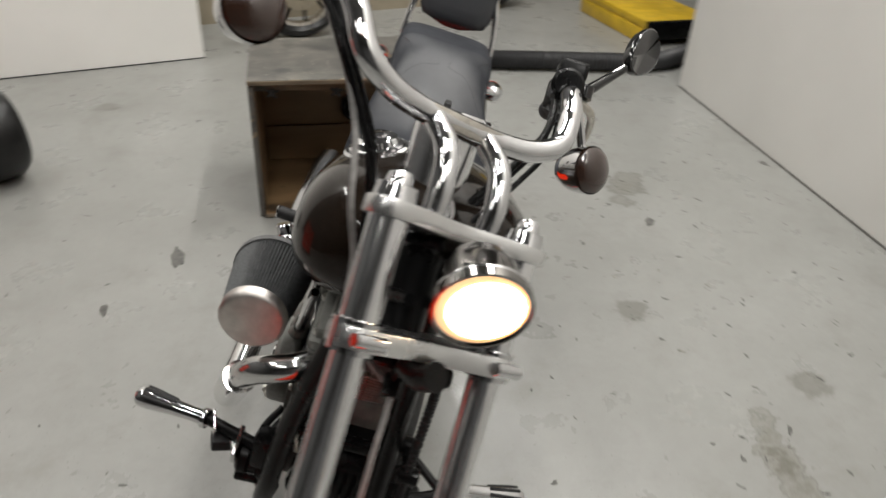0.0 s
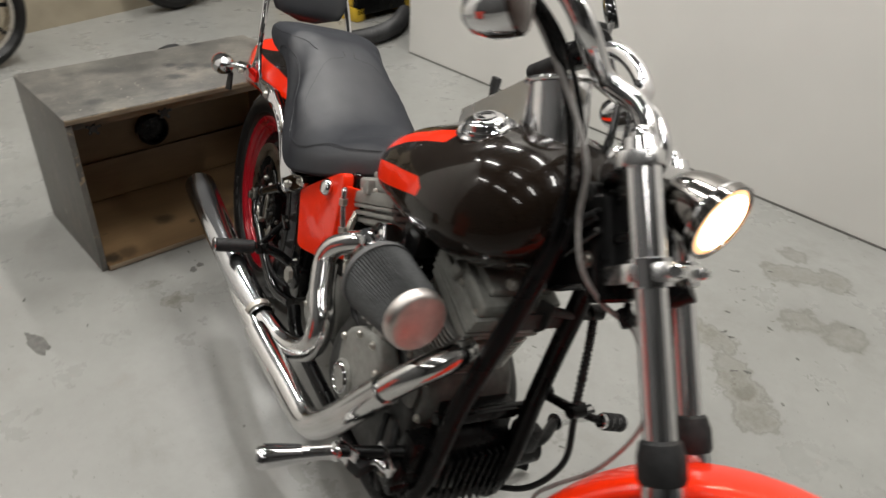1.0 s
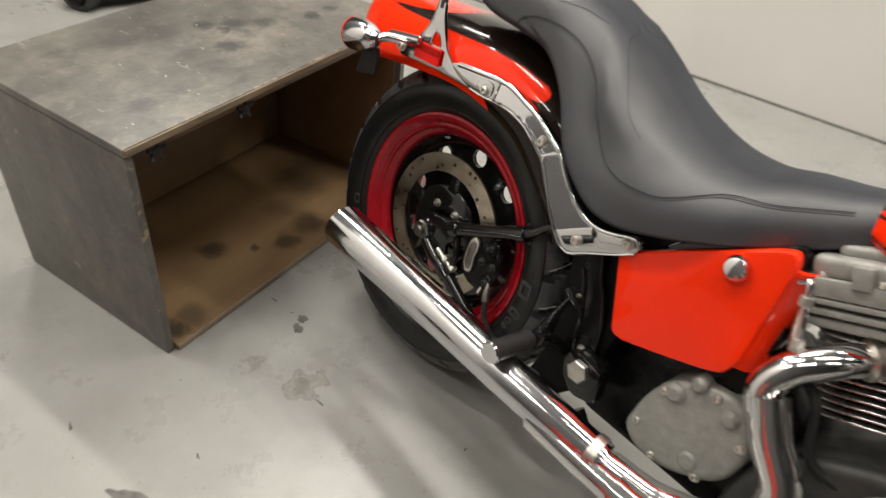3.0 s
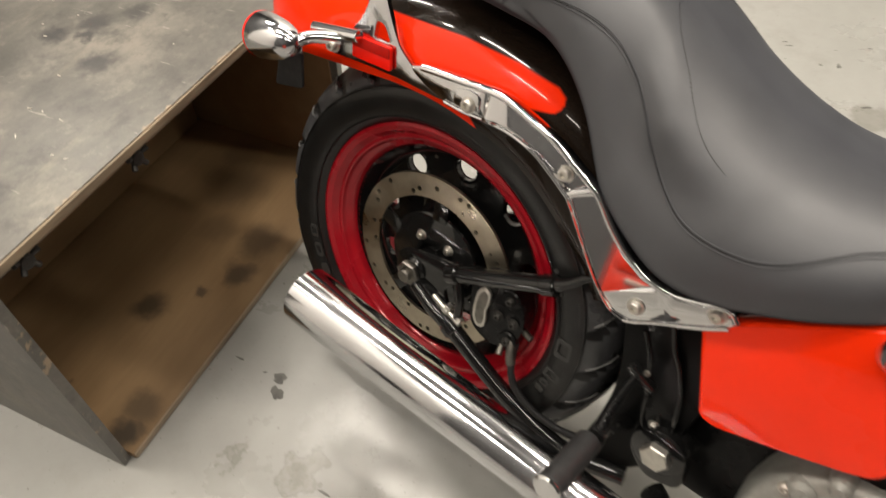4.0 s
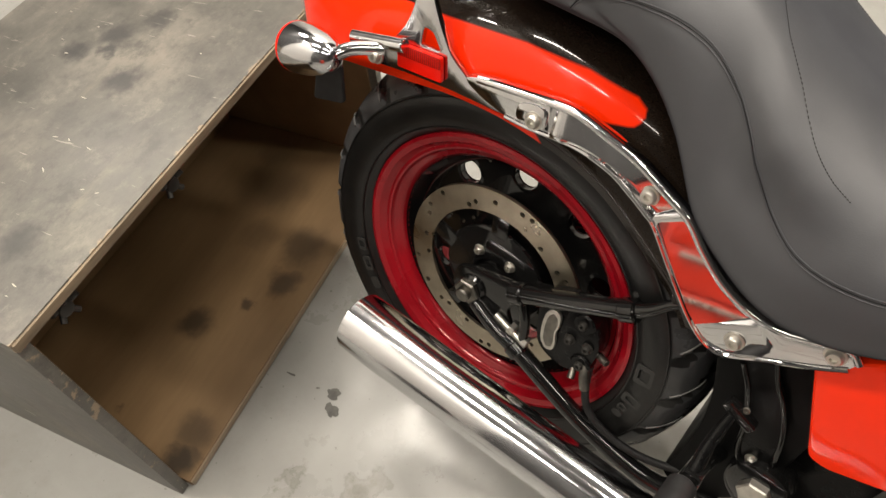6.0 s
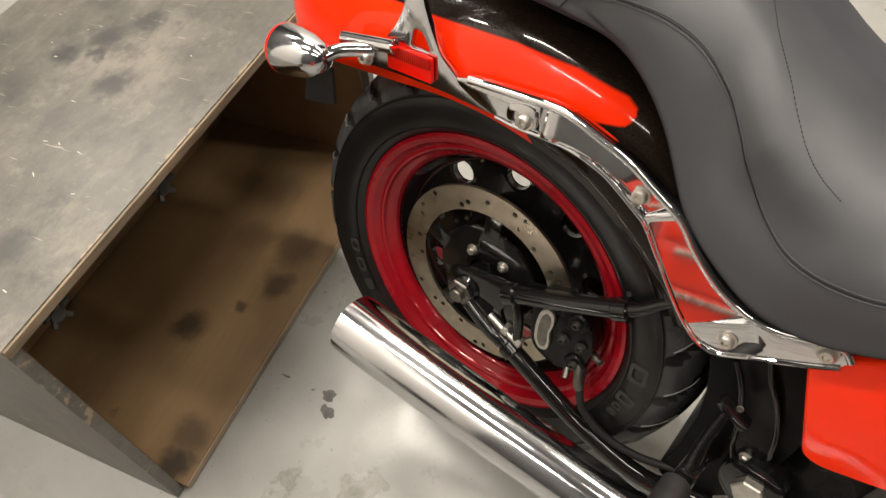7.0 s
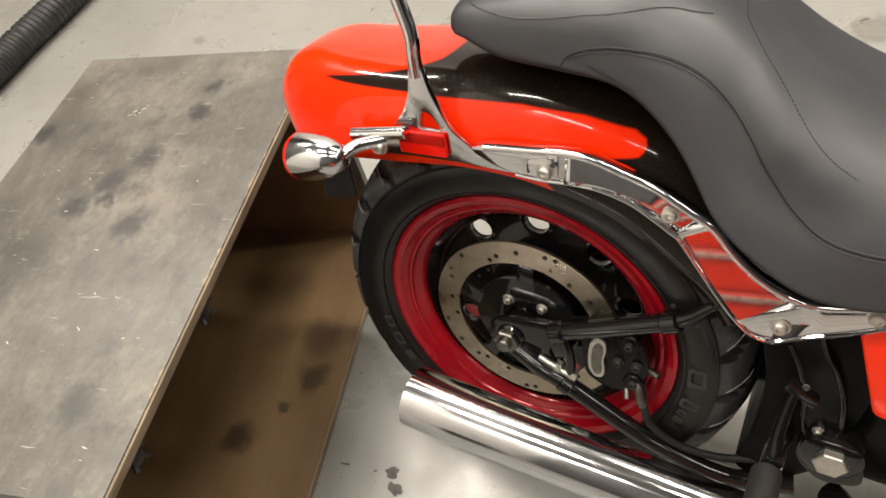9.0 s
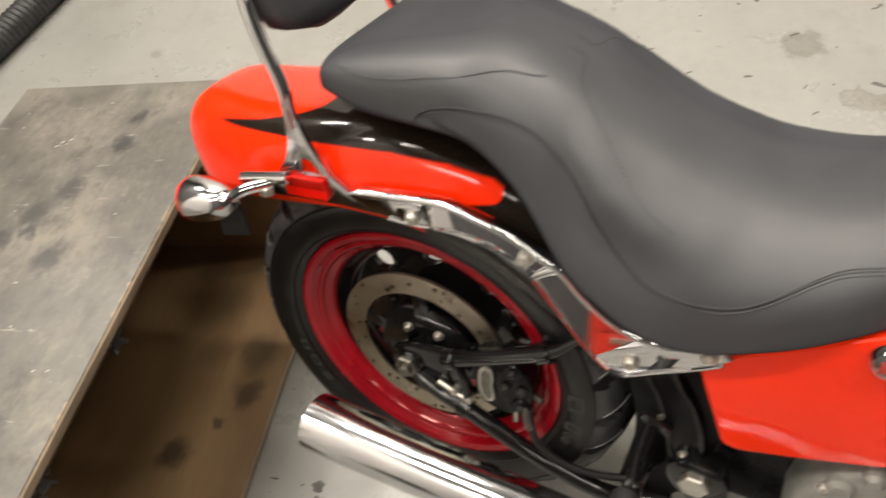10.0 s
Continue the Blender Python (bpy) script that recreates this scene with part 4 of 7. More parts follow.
def fender_strut():
    """A pressed cover with a rolled upper flange, sunk panels and bolts."""
    y, out = -0.124, -0.139
    upper = [(-0.038, 0.660), (-0.020, 0.666), (0.003, 0.669), (0.039, 0.673), (0.074, 0.677), (0.105, 0.677), (0.142, 0.667), (0.178, 0.656), (0.214, 0.637), (0.243, 0.621), (0.267, 0.595), (0.296, 0.570), (0.328, 0.555), (0.358, 0.5515), (0.386, 0.559), (0.409, 0.568), (0.422, 0.569), (0.431, 0.560)]
    lower = [(0.4265, 0.546), (0.400, 0.528), (0.360, 0.505), (0.328, 0.4855), (0.314, 0.4835), (0.298, 0.490), (0.273, 0.514), (0.241, 0.555), (0.213, 0.592), (0.200, 0.602), (0.174, 0.618), (0.152, 0.629), (0.117, 0.637), (0.082, 0.637), (0.050, 0.6345), (0.020, 0.635), (-0.010, 0.642), (-0.034, 0.653)]
    outline = round_outline([(*p, 0) for p in upper + lower], 0.012, 3)
    panel = [(0.214, 0.599), (0.240, 0.6155), (0.267, 0.584), (0.294, 0.561), (0.323, 0.546), (0.344, 0.544), (0.288, 0.508), (0.275, 0.520), (0.240, 0.565)]
    # the long upper face, from its lower edge to its flange
    low_line = [(0.080, 0.641), (0.117, 0.6415), (0.153, 0.6335), (0.176, 0.622), (0.202, 0.6065)]
    high_line = [(0.080, 0.672), (0.105, 0.672), (0.141, 0.662), (0.176, 0.651), (0.211, 0.6335), (0.2345, 0.6205)]
    cut = [(*p, 0) for p in low_line] + [(0.2085, 0.6025, 0)] + [(*p, 0) for p in high_line[::-1]]
    cover = part("fender_strut", plate(outline, 0.015, side(y), 0.0022, [round_outline([(*p, 0) for p in panel], 0.004, 2), round_outline(cut, 0.003, 2)], seg=2), CHROME_SHEET, BIKE, "polished chrome fender strut cover", 30)
    part("strut_bead", tube([(px, out + 0.0006, pz - 0.002) for px, pz in upper[1:]], lambda u: 0.0050 if u < 0.6 else 0.0042, 12, 5), CHROME, cover, "rolled upper flange")
    part("strut_bead", tube([(px, out, pz + 0.001) for px, pz in lower[:-2]], 0.0026, 8, 5), CHROME, cover)
    rings = []
    lows, highs = smooth_2d(low_line + [(0.2085, 0.6025)]), smooth_2d(high_line)
    for k in range(31):
        a, b = lows[round(k / 30 * (len(lows) - 1))], highs[round(k / 30 * (len(highs) - 1))]
        rings.append([(a[0] + (b[0] - a[0]) * v, out + 0.0010 + 0.0072 * v + 0.10 * (a[0] + (b[0] - a[0]) * v - 0.15), a[1] + (b[1] - a[1]) * v) for v in (j / 10 - 0.05 if j == 0 else (j / 10 + 0.05 if j == 10 else j / 10) for j in range(11))])
    for ring in rings:
        ring[0] = (ring[0][0], out + 0.0010 + 0.10 * (ring[0][0] - 0.15), ring[0][2])
    face = part("strut_panel", ring_loft(rings, False, False), CHROME_SHEET, cover, "mirror-bright dished strut face", 40)
    face.modifiers.new("thickness", "SOLIDIFY").thickness = 0.0015
    bm = bmesh.new()
    bm.faces.new([bm.verts.new((px, out + 0.0055 + 0.28 * ((px - 0.28) * 0.62 + (pz - 0.558) * 0.785), pz)) for px, pz in panel])
    back = bmesh.ops.extrude_face_region(bm, geom=bm.faces[:])
    bmesh.ops.translate(bm, verts=[g for g in back["geom"] if isinstance(g, bmesh.types.BMVert)], vec=(0, 0.002, 0))
    part("strut_panel", bm, CHROME_SHEET, cover, "slanting mirror-bright strut panel", 20)
    for px, pz, h in ((0.057, 0.648, -0.002), (0.196, 0.619, 0.009), (0.329, 0.511, -0.0005), (0.411, 0.556, -0.0005)):
        bolt_at((px, out + h, pz), (0, -1, 0), 0.0086, cover, 0.008)
    part("bolt_boss", plate(round_outline([(0.034, 0.640, 0), (0.072, 0.641, 0), (0.071, 0.664, 0), (0.055, 0.667, 0), (0.034, 0.660, 0)], 0.008), 0.004, side(out + 0.001), 0.0015), CHROME, cover, "chrome bolt boss")
    # forked plate behind, which carries the bar, the reflector and the signal
    fork = [(-0.183, 0.620), (-0.183, 0.642), (-0.161, 0.655), (-0.146, 0.667), (-0.131, 0.687), (-0.121, 0.712), (-0.1165, 0.748), (-0.0985, 0.748), (-0.092, 0.722), (-0.080, 0.697), (-0.064, 0.671), (-0.035, 0.651), (0.000, 0.643), (0.040, 0.642), (0.040, 0.633), (0.000, 0.631), (-0.060, 0.631), (-0.120, 0.627)]
    window = [(-0.1045, 0.692, 0), (-0.109, 0.668, 0), (-0.080, 0.671, 0), (-0.092, 0.690, 0)]
    part("strut_fork", plate(round_outline([(*p, 0) for p in fork], 0.008, 3), 0.008, side(-0.1245), 0.0018, [round_outline(window, 0.004, 2)]), SOFT_CHROME, cover, "chrome forked end of the strut")
    return cover


fender_strut()


def sissy_bar():
    bar = part("sissy_bar", join(
        tube([(-0.1075, -0.1285, 0.735), (-0.109, -0.1285, 0.76), (-0.111, -0.128, 0.79), (-0.138, -0.120, 0.86), (-0.162, -0.10, 0.94), (-0.18, -0.085, 1.06), (-0.19, -0.05, 1.12), (-0.19, 0.05, 1.12), (-0.18, 0.085, 1.06), (-0.162, 0.10, 0.94), (-0.138, 0.120, 0.86), (-0.110, 0.130, 0.79), (-0.108, 0.131, 0.735), (-0.098, 0.132, 0.69)], 0.0088, 12, 6)), CHROME, BIKE, "chrome passenger backrest bar")
    part("bar_foot", plate(round_outline([(-0.183, 0.620, 0), (-0.146, 0.667, 0), (-0.121, 0.712, 0), (-0.1165, 0.748, 0), (-0.0985, 0.748, 0), (-0.080, 0.697, 0), (-0.035, 0.651, 0), (0.04, 0.633, 0)], 0.006, 2), 0.007, side(0.137), 0.002), SOFT_CHROME, bar, "chrome bar foot")
    return bar


sissy_bar()


def backrest():
    rings = []
    for k in range(13):
        z = 0.818 + 0.27 * k / 12
        e = max(0.02, 1 - abs(2 * k / 12 - 1) ** 6)
        x0 = -0.125 - 0.045 * k / 12
        w, d = 0.108 * e ** 0.35, 0.045 * e ** 0.5
        rings.append([(x0 + d * math.copysign(abs(math.sin(a)) ** 0.7, math.sin(a)), w * math.copysign(abs(math.cos(a)) ** 0.55, math.cos(a)), z) for a in (2 * math.pi * j / 32 for j in range(32))])
    pad = part("backrest_pad", ring_loft(rings), LEATHER, BIKE, "black padded passenger backrest", 50)
    return pad


backrest()


SEAT_ROWS = [(-0.074, 0.802, 0.785, 0.096), (-0.066, 0.816, 0.778, 0.112), (-0.050, 0.826, 0.774, 0.120), (-0.01, 0.836, 0.758, 0.126), (0.06, 0.845, 0.750, 0.130), (0.11, 0.848, 0.744, 0.132), (0.14, 0.845, 0.733, 0.134), (0.17, 0.838, 0.711, 0.137), (0.20, 0.826, 0.679, 0.142), (0.245, 0.803, 0.617, 0.153),
             (0.29, 0.776, 0.585, 0.164), (0.34, 0.750, 0.566, 0.173), (0.39, 0.730, 0.568, 0.176), (0.44, 0.719, 0.584, 0.172), (0.50, 0.720, 0.607, 0.158), (0.56, 0.738, 0.633, 0.132), (0.62, 0.752, 0.663, 0.102), (0.67, 0.766, 0.693, 0.076), (0.705, 0.770, 0.715, 0.056)]


RIDGE = [(0.203, 0.838), (0.228, 0.804), (0.248, 0.777), (0.268, 0.753), (0.292, 0.726), (0.330, 0.706), (0.38, 0.697)]


def seat_point(x, a, lift=0.0):
    """A point of the seat's skin: a runs round the section, 0 left, a quarter turn up."""
    zt, zb, w = blend(x, SEAT_ROWS)
    box = min(1.0, max(0.0, (0.24 - x) / 0.12))
    mid = zb + (zt - zb) * (0.16 + 0.24 * box)
    cy, cz = math.cos(a), math.sin(a)
    y = w * math.copysign(abs(cy) ** (0.8 - 0.42 * box if cz >= 0 else 0.5), cy)
    z = mid + (zt - mid) * abs(cz) ** (0.8 - 0.12 * box) if cz >= 0 else mid - (mid - zb) * abs(cz) ** 0.5
    d = Vector((0, cy / max(w, 0.01), cz / max(zt - mid, 0.02))).normalized()
    # a crest runs down each flank, behind the rider's bucket, with a hollow on the pillion side
    gap, best = 1e9, 0.0
    for (ax, az), (bx, bz) in zip(RIDGE, RIDGE[1:]):
        ex, ez = bx - ax, bz - az
        t = max(0.0, min(1.0, ((x - ax) * ex + (z - az) * ez) / (ex * ex + ez * ez)))
        q = math.hypot(x - ax - t * ex, z - az - t * ez)
        if q < gap:
            gap, best = q, ex * (z - az - t * ez) - ez * (x - ax - t * ex)
    flank = min(1.0, max(0.0, abs(cy) * 1.8 - 0.25))
    ahead = 1.0 if best > 0 else -1.0
    fade = min(1.0, max(0.0, (0.375 - x) / 0.08))
    swell = 0.010 * (0.3 + 0.7 * fade) * math.exp(-(gap / 0.020) ** 2) + fade * (0.004 * ahead * (1 - math.exp(-(gap / 0.03) ** 2)) - (0.007 if ahead < 0 else 0) * math.exp(-((gap - 0.045) / 0.03) ** 2)) * math.exp(-(gap / 0.11) ** 2)
    # soft creases of the stretched vinyl low on the pillion's flank
    crease = 0.0016 * math.sin(z * 330 + x * 90 + 1.5 * math.sin(x * 60)) * math.exp(-((x - 0.10) / 0.055) ** 2 - ((z - 0.772) / 0.022) ** 2) * flank if cz > -0.3 else 0.0
    return Vector((x, y + 0.010 * max(0, x) / 0.7, z)) + d * (lift + swell * flank + crease)


def seat_mark(x, z, sgn, lift=0.0):
    """The skin's point at x whose height is nearest z, on the right (-1) or left (1) flank."""
    lo, hi = 2.0, 125.0
    for _ in range(24):
        mid = (lo + hi) / 2
        lo, hi = (mid, hi) if seat_point(x, math.pi / 2 - sgn * radians(mid)).z > z else (lo, mid)
    return seat_point(x, math.pi / 2 - sgn * radians(lo), lift)


def seat():
    n = 130
    rings = [[seat_point(-0.074 + 0.779 * k / n, 2 * math.pi * j / 96) for j in range(96)] for k in range(n + 1)]
    ob = part("seat", ring_loft(rings), LEATHER, BIKE, "black vinyl two-up seat, dished for the rider", 60)
    seam = [(0.066, 0.772), (0.074, 0.783), (0.089, 0.791), (0.118, 0.797), (0.160, 0.794), (0.204, 0.778), (0.238, 0.752), (0.262, 0.726), (0.280, 0.702), (0.310, 0.670), (0.347, 0.649), (0.40, 0.646), (0.44, 0.656), (0.50, 0.690), (0.56, 0.705), (0.64, 0.735)]
    piping = [(-0.050, 0.822), (-0.03, 0.818), (0.01, 0.814), (0.055, 0.818), (0.092, 0.824), (0.15, 0.828), (0.20, 0.820)]
    sewn = [(0.200, 0.832), (0.222, 0.815), (0.234, 0.806), (0.252, 0.790), (0.277, 0.767), (0.307, 0.737), (0.332, 0.717), (0.358, 0.703)]
    for sgn in (-1, 1):
        for drop, r, mat in ((0.0, 0.0007, LEATHER), (0.0022, 0.0003, SATIN), (0.0046, 0.0006, LEATHER)):
            part("seam", tube([seat_mark(x, z - drop, sgn, 0.0004) for x, z in smooth_2d(seam)], r, 6, 1, False), mat, ob, "stitched seam")
        part("seam", tube([seat_mark(x, z, sgn, 0.0003) for x, z in smooth_2d(piping)], 0.0009, 6, 1, False), LEATHER, ob, "stitched seam")
        run = smooth_2d(sewn)
        for (xa, za), (xb, zb) in zip(run[:-1:1], run[1::1]):
            p, q = seat_mark(xa, za, sgn, 0.0002), seat_mark(xb, zb, sgn, 0.0002)
            for u in (0.0, 0.5):
                part("stitch", rod(p.lerp(q, u), p.lerp(q, u + 0.30), 0.00035, 5), DEEP, ob, "dark stitch")
    return ob


seat()


def side_cover(sign):
    face = [(0.399, 0.532), (0.443, 0.409), (0.463, 0.406), (0.53, 0.428), (0.595, 0.452), (0.618, 0.464), (0.630, 0.49), (0.630, 0.655), (0.620, 0.672), (0.60, 0.664), (0.50, 0.600)]
    y = -0.108 if sign < 0 else 0.13
    ob = part("side_cover", plate(round_outline([(*p, 0) for p in face], 0.010), 0.024, side(y), 0.006, seg=3), RED_PLAIN, BIKE, "orange-red painted oil tank side cover", 35)
    turned = [(0.626, y - 0.020), (0.640, y - 0.012), (0.652, y + 0.010), (0.648, y + 0.016), (0.636, y - 0.002), (0.624, y - 0.008)]
    part("cover_return", ring_loft([[(px, py, z) for px, py in turned] for z in (0.482, 0.50, 0.63, 0.648)]), RED_PLAIN, ob, "orange-red edge turned inwards", 35)
    part("cover_knob", lathe([(0, 0), (0.017, 0), (0.019, 0.004), (0.0185, 0.010), (0.014, 0.016), (0, 0.019)], 24, axis_matrix((0.565, y - 0.024, 0.612), (0, -1, 0.25))), CHROME, ob, "chrome cap")
    return ob


side_cover(-1)
part("oil_tank", plate(round_outline([(0.42, 0.54, 0), (0.465, 0.435, 0), (0.64, 0.49, 0), (0.66, 0.53, 0), (0.625, 0.68, 0), (0.5, 0.62, 0)], 0.02), 0.22, side(0.115), 0.01), BLACK, BIKE, "black horseshoe oil tank")


def fuel_tank():
    rows = [(0.645, 0.742, 0.716, 0.022), (0.666, 0.774, 0.702, 0.055), (0.705, 0.804, 0.692, 0.088), (0.755, 0.840, 0.686, 0.115), (0.82, 0.873, 0.684, 0.133), (0.90, 0.909, 0.686, 0.147), (0.98, 0.934, 0.692, 0.154),
            (1.05, 0.948, 0.702, 0.153), (1.10, 0.942, 0.720, 0.144), (1.14, 0.922, 0.745, 0.125), (1.168, 0.893, 0.775, 0.098), (1.182, 0.860, 0.805, 0.06)]
    rings = []
    n = 110
    for k in range(n + 1):
        x = 0.645 + 0.537 * k / n
        zt, zb, w = blend(x, rows)
        mid = zb + (zt - zb) * 0.38
        ring = []
        for j in range(96):
            a = 2 * math.pi * j / 96
            cy, cz = math.cos(a), math.sin(a)
            y = w * math.copysign(abs(cy) ** 0.86, cy)
            z = mid + (zt - mid) * abs(cz) ** 0.92 if cz >= 0 else mid - (mid - zb) * abs(cz) ** 0.7
            ring.append((x, y * 1.2 + 0.020 * min(1, (x - 0.645) / 0.2), z))
        rings.append(ring)
    ob = part("fuel_tank", ring_loft(rings), PAINT, BIKE, "glossy black teardrop fuel tank with orange-red flame stripes", 60)
    spear = [(0.66, 0.755), (0.713, 0.785), (0.75, 0.815), (0.80, 0.846), (0.88, 0.882), (0.945, 0.907), (0.963, 0.905), (0.958, 0.889), (0.90, 0.868), (0.83, 0.838), (0.76, 0.795), (0.72, 0.766)]
    lance = [(0.655, 0.748), (0.70, 0.759), (0.77, 0.777), (0.83, 0.794), (0.90, 0.812), (0.962, 0.828), (0.984, 0.817), (0.978, 0.800), (0.955, 0.794), (0.90, 0.777), (0.843, 0.758), (0.77, 0.738), (0.70, 0.73), (0.655, 0.73)]
    keel = [(0.652, 0.728), (0.70, 0.7255), (0.76, 0.728), (0.84, 0.727), (0.92, 0.718), (1.00, 0.704), (1.00, 0.66), (0.652, 0.66)]
    drop = lambda line: [(x - 0.006, z - 0.011) for x, z in line]
    paint_field(ob, [drop(spear), drop(lance), drop(keel)])
    cap = part("fuel_cap", lathe([(0, 0.026), (0.022, 0.026), (0.030, 0.0235), (0.0335, 0.021), (0.035, 0.013), (0.041, 0.011), (0.043, 0.004), (0.041, -0.01), (0, -0.01)], 40, axis_matrix((0.985, -0.074, 0.914), (-0.10, -0.38, 0.92))), CHROME, ob, "round chrome filler cap")
    part("cap_ring", lathe([(0.016, 0.0262), (0.0165, 0.0285), (0.0195, 0.0285), (0.02, 0.0262)], 32, axis_matrix((0.985, -0.074, 0.914), (-0.10, -0.38, 0.92)), True), CHROME, ob)
    part("cap_ring", lathe([(0.043, 0.0), (0.049, 0.001), (0.050, 0.005), (0.046, 0.008), (0.043, 0.007)], 40, axis_matrix((0.985, -0.074, 0.914), (-0.10, -0.38, 0.92)), True), CHROME, ob)
    part("tank_rib", tube([(0.70, 0.006, 0.796), (0.80, 0.006, 0.859), (0.92, 0.006, 0.912), (1.02, 0.006, 0.938)], 0.010, 10, 8), BLACK, ob, "black strip along the tank crown")
    return ob


fuel_tank()


def console():
    # a chrome wedge that rises forward into an upright drum
    ax = Vector((-0.42, 0, 0.907)).normalized()
    plan = [(0.765, 0.0), (0.85, -0.014), (0.93, -0.026), (0.985, -0.036)]
    rear = [(x, 0.012 + y) for x, y in plan] + [(x, 0.012 - y) for x, y in plan[::-1]]
    bm = bmesh.new()
    low, high = [], []
    for x, y in rear:
        u = (x - 0.765) / 0.22
        low.append(bm.verts.new((x + 0.02 * u, y, 0.85 + 0.075 * u)))
        high.append(bm.verts.new((x, y, 0.882 + 0.130 * u)))
    n = len(low)
    bm.faces.new(low[::-1])
    bm.faces.new(high)
    for i in range(n):
        j = (i + 1) % n
        bm.faces.new((low[i], low[j], high[j], high[i]))
    body = part("dash_console", bm, SATIN_CHROME, BIKE, "chrome wedge-shaped dash console", 30)
    c0 = Vector((1.065, 0.014, 0.905))
    part("gauge_drum", lathe([(0, -0.02), (0.047, -0.02), (0.047, 0.115), (0.0475, 0.118), (0, 0.118)], 48, axis_matrix(c0, ax)), FORK_CHROME, body, "upright chrome gauge housing")
    part("gauge_rim", lathe([(0.040, 0.1185), (0.056, 0.1185), (0.058, 0.122), (0.056, 0.126), (0.042, 0.127), (0.040, 0.124)], 48, axis_matrix(c0, ax), True), CHROME, body)
    part("gauge_face", lathe([(0, 0.121), (0.0405, 0.121), (0.0405, 0.1195), (0, 0.1195)], 40, axis_matrix(c0, ax)), PLASTIC, body, "black gauge face")
    part("switch_knob", join(rod((0.852, 0.012, 0.93), (0.846, 0.012, 0.952), 0.008), block(0.02, 0.012, 0.02, Matrix.Translation((0.846, 0.012, 0.95)), 0.004)), PLASTIC, body, "small black switch knob")
    return body


console()


# ---- frame ----
frame_tubes = part("frame", join(
    tube([(1.19, -0.035, 0.86), (1.175, -0.055, 0.70), (1.155, -0.085, 0.50), (1.140, -0.10, 0.30), (1.06, -0.105, 0.185), (0.80, -0.105, 0.165), (0.52, -0.105, 0.17), (0.44, -0.105, 0.22)], 0.0175, 14, 6),
    tube([(1.19, 0.055, 0.86), (1.172, 0.068, 0.70), (1.150, 0.080, 0.50), (1.134, 0.09, 0.30), (1.06, 0.10, 0.185), (0.80, 0.11, 0.165), (0.52, 0.11, 0.17), (0.44, 0.11, 0.22)], 0.0175, 14, 6),
    tube([(1.19, 0.014, 0.87), (1.0, 0.008, 0.80), (0.75, 0.004, 0.70), (0.55, 0, 0.64)], 0.022, 14, 6),
    rod((1.19, 0.016, 0.905), (1.275, 0.016, 0.775), 0.034, 24)), SATIN, BIKE, "black tubular frame with twin downtubes")
part("neck_gusset", plate(round_outline([(1.06, 0.80, 0), (1.09, 0.885, 0), (1.19, 0.925, 0), (1.235, 0.875, 0), (1.263, 0.805, 0), (1.246, 0.778, 0), (1.16, 0.722, 0), (1.10, 0.735, 0)], 0.02), 0.062, side(0.047), 0.008), SATIN, frame_tubes, "black neck cover")
part("gusset_rib", tube([(1.10, -0.019, 0.760), (1.17, -0.021, 0.785), (1.235, -0.021, 0.870)], 0.006, 10, 6), BLACK, frame_tubes)
part("gusset_rib", tube([(1.13, -0.019, 0.745), (1.19, -0.022, 0.748), (1.248, -0.020, 0.790)], 0.005, 10, 6), BLACK, frame_tubes)
bolt_at((1.232, -0.017, 0.822), (0, -1, 0), 0.010, frame_tubes, 0.007, IRON)
hex_nut((1.136, -0.047, 0.721), (0.1, -1, 0), 0.010, 0.010, frame_tubes, "mount_nut", BOLT)
for wy, wr, wz in ((-0.030, 0.0050, 0.0), (-0.037, 0.0038, 0.018), (-0.028, 0.0035, 0.034)):
    part("wiring", tube([(1.07, wy, 0.79 + wz), (1.125, wy - 0.004, 0.818 + wz), (1.175, wy, 0.830 + wz * 0.7), (1.225, wy + 0.006, 0.885 + wz * 0.4)], wr, 8, 6), PLASTIC, frame_tubes, "black wiring at the neck")
mount = part("regulator_bracket", join(
    plate(round_outline([(1.148, 0.700, 0), (1.186, 0.706, 0), (1.180, 0.662, 0), (1.160, 0.640, 0), (1.140, 0.655, 0)], 0.006), 0.004, side(0.012), 0.001),
    block(0.006, 0.135, 0.030, Matrix.Translation((1.164, 0.014, 0.652)), 0.002),
    tube([(1.172, 0.02, 0.690), (1.176, 0.06, 0.684), (1.176, 0.10, 0.681)], 0.008, 10, 5)), CASE, frame_tubes, "dark grey bracket between the downtubes")
PIVOT = [(0.338, 0.495), (0.345, 0.462), (0.362, 0.430), (0.377, 0.382), (0.383, 0.341), (0.394, 0.320), (0.412, 0.314), (0.424, 0.332), (0.4175, 0.387), (0.400, 0.434), (0.384, 0.460), (0.368, 0.500)]
bracket = part("pivot_plate", plate(round_outline([(*p, 0) for p in PIVOT], 0.010), 0.012, side(-0.096), 0.003), SATIN, frame_tubes, "glossy black pivot plate")
part("plate_rim", tube([(x, -0.1085, z) for x, z in PIVOT[1:]], 0.0034, 10, 6), BLACK, bracket, "raised rim of the plate")
part("pivot_housing", join(plate(round_outline([(0.385, 0.32, 0), (0.42, 0.335, 0), (0.455, 0.335, 0), (0.47, 0.26, 0), (0.42, 0.245, 0), (0.385, 0.28, 0)], 0.018), 0.03, side(-0.085), 0.006),
                           lathe([(0, 0.0), (0.036, 0.0), (0.036, 0.012), (0.030, 0.016), (0, 0.016)], 32, axis_matrix((0.424, -0.108, 0.306), (0, -1, 0)))), BLACK, frame_tubes, "black swing arm pivot housing")
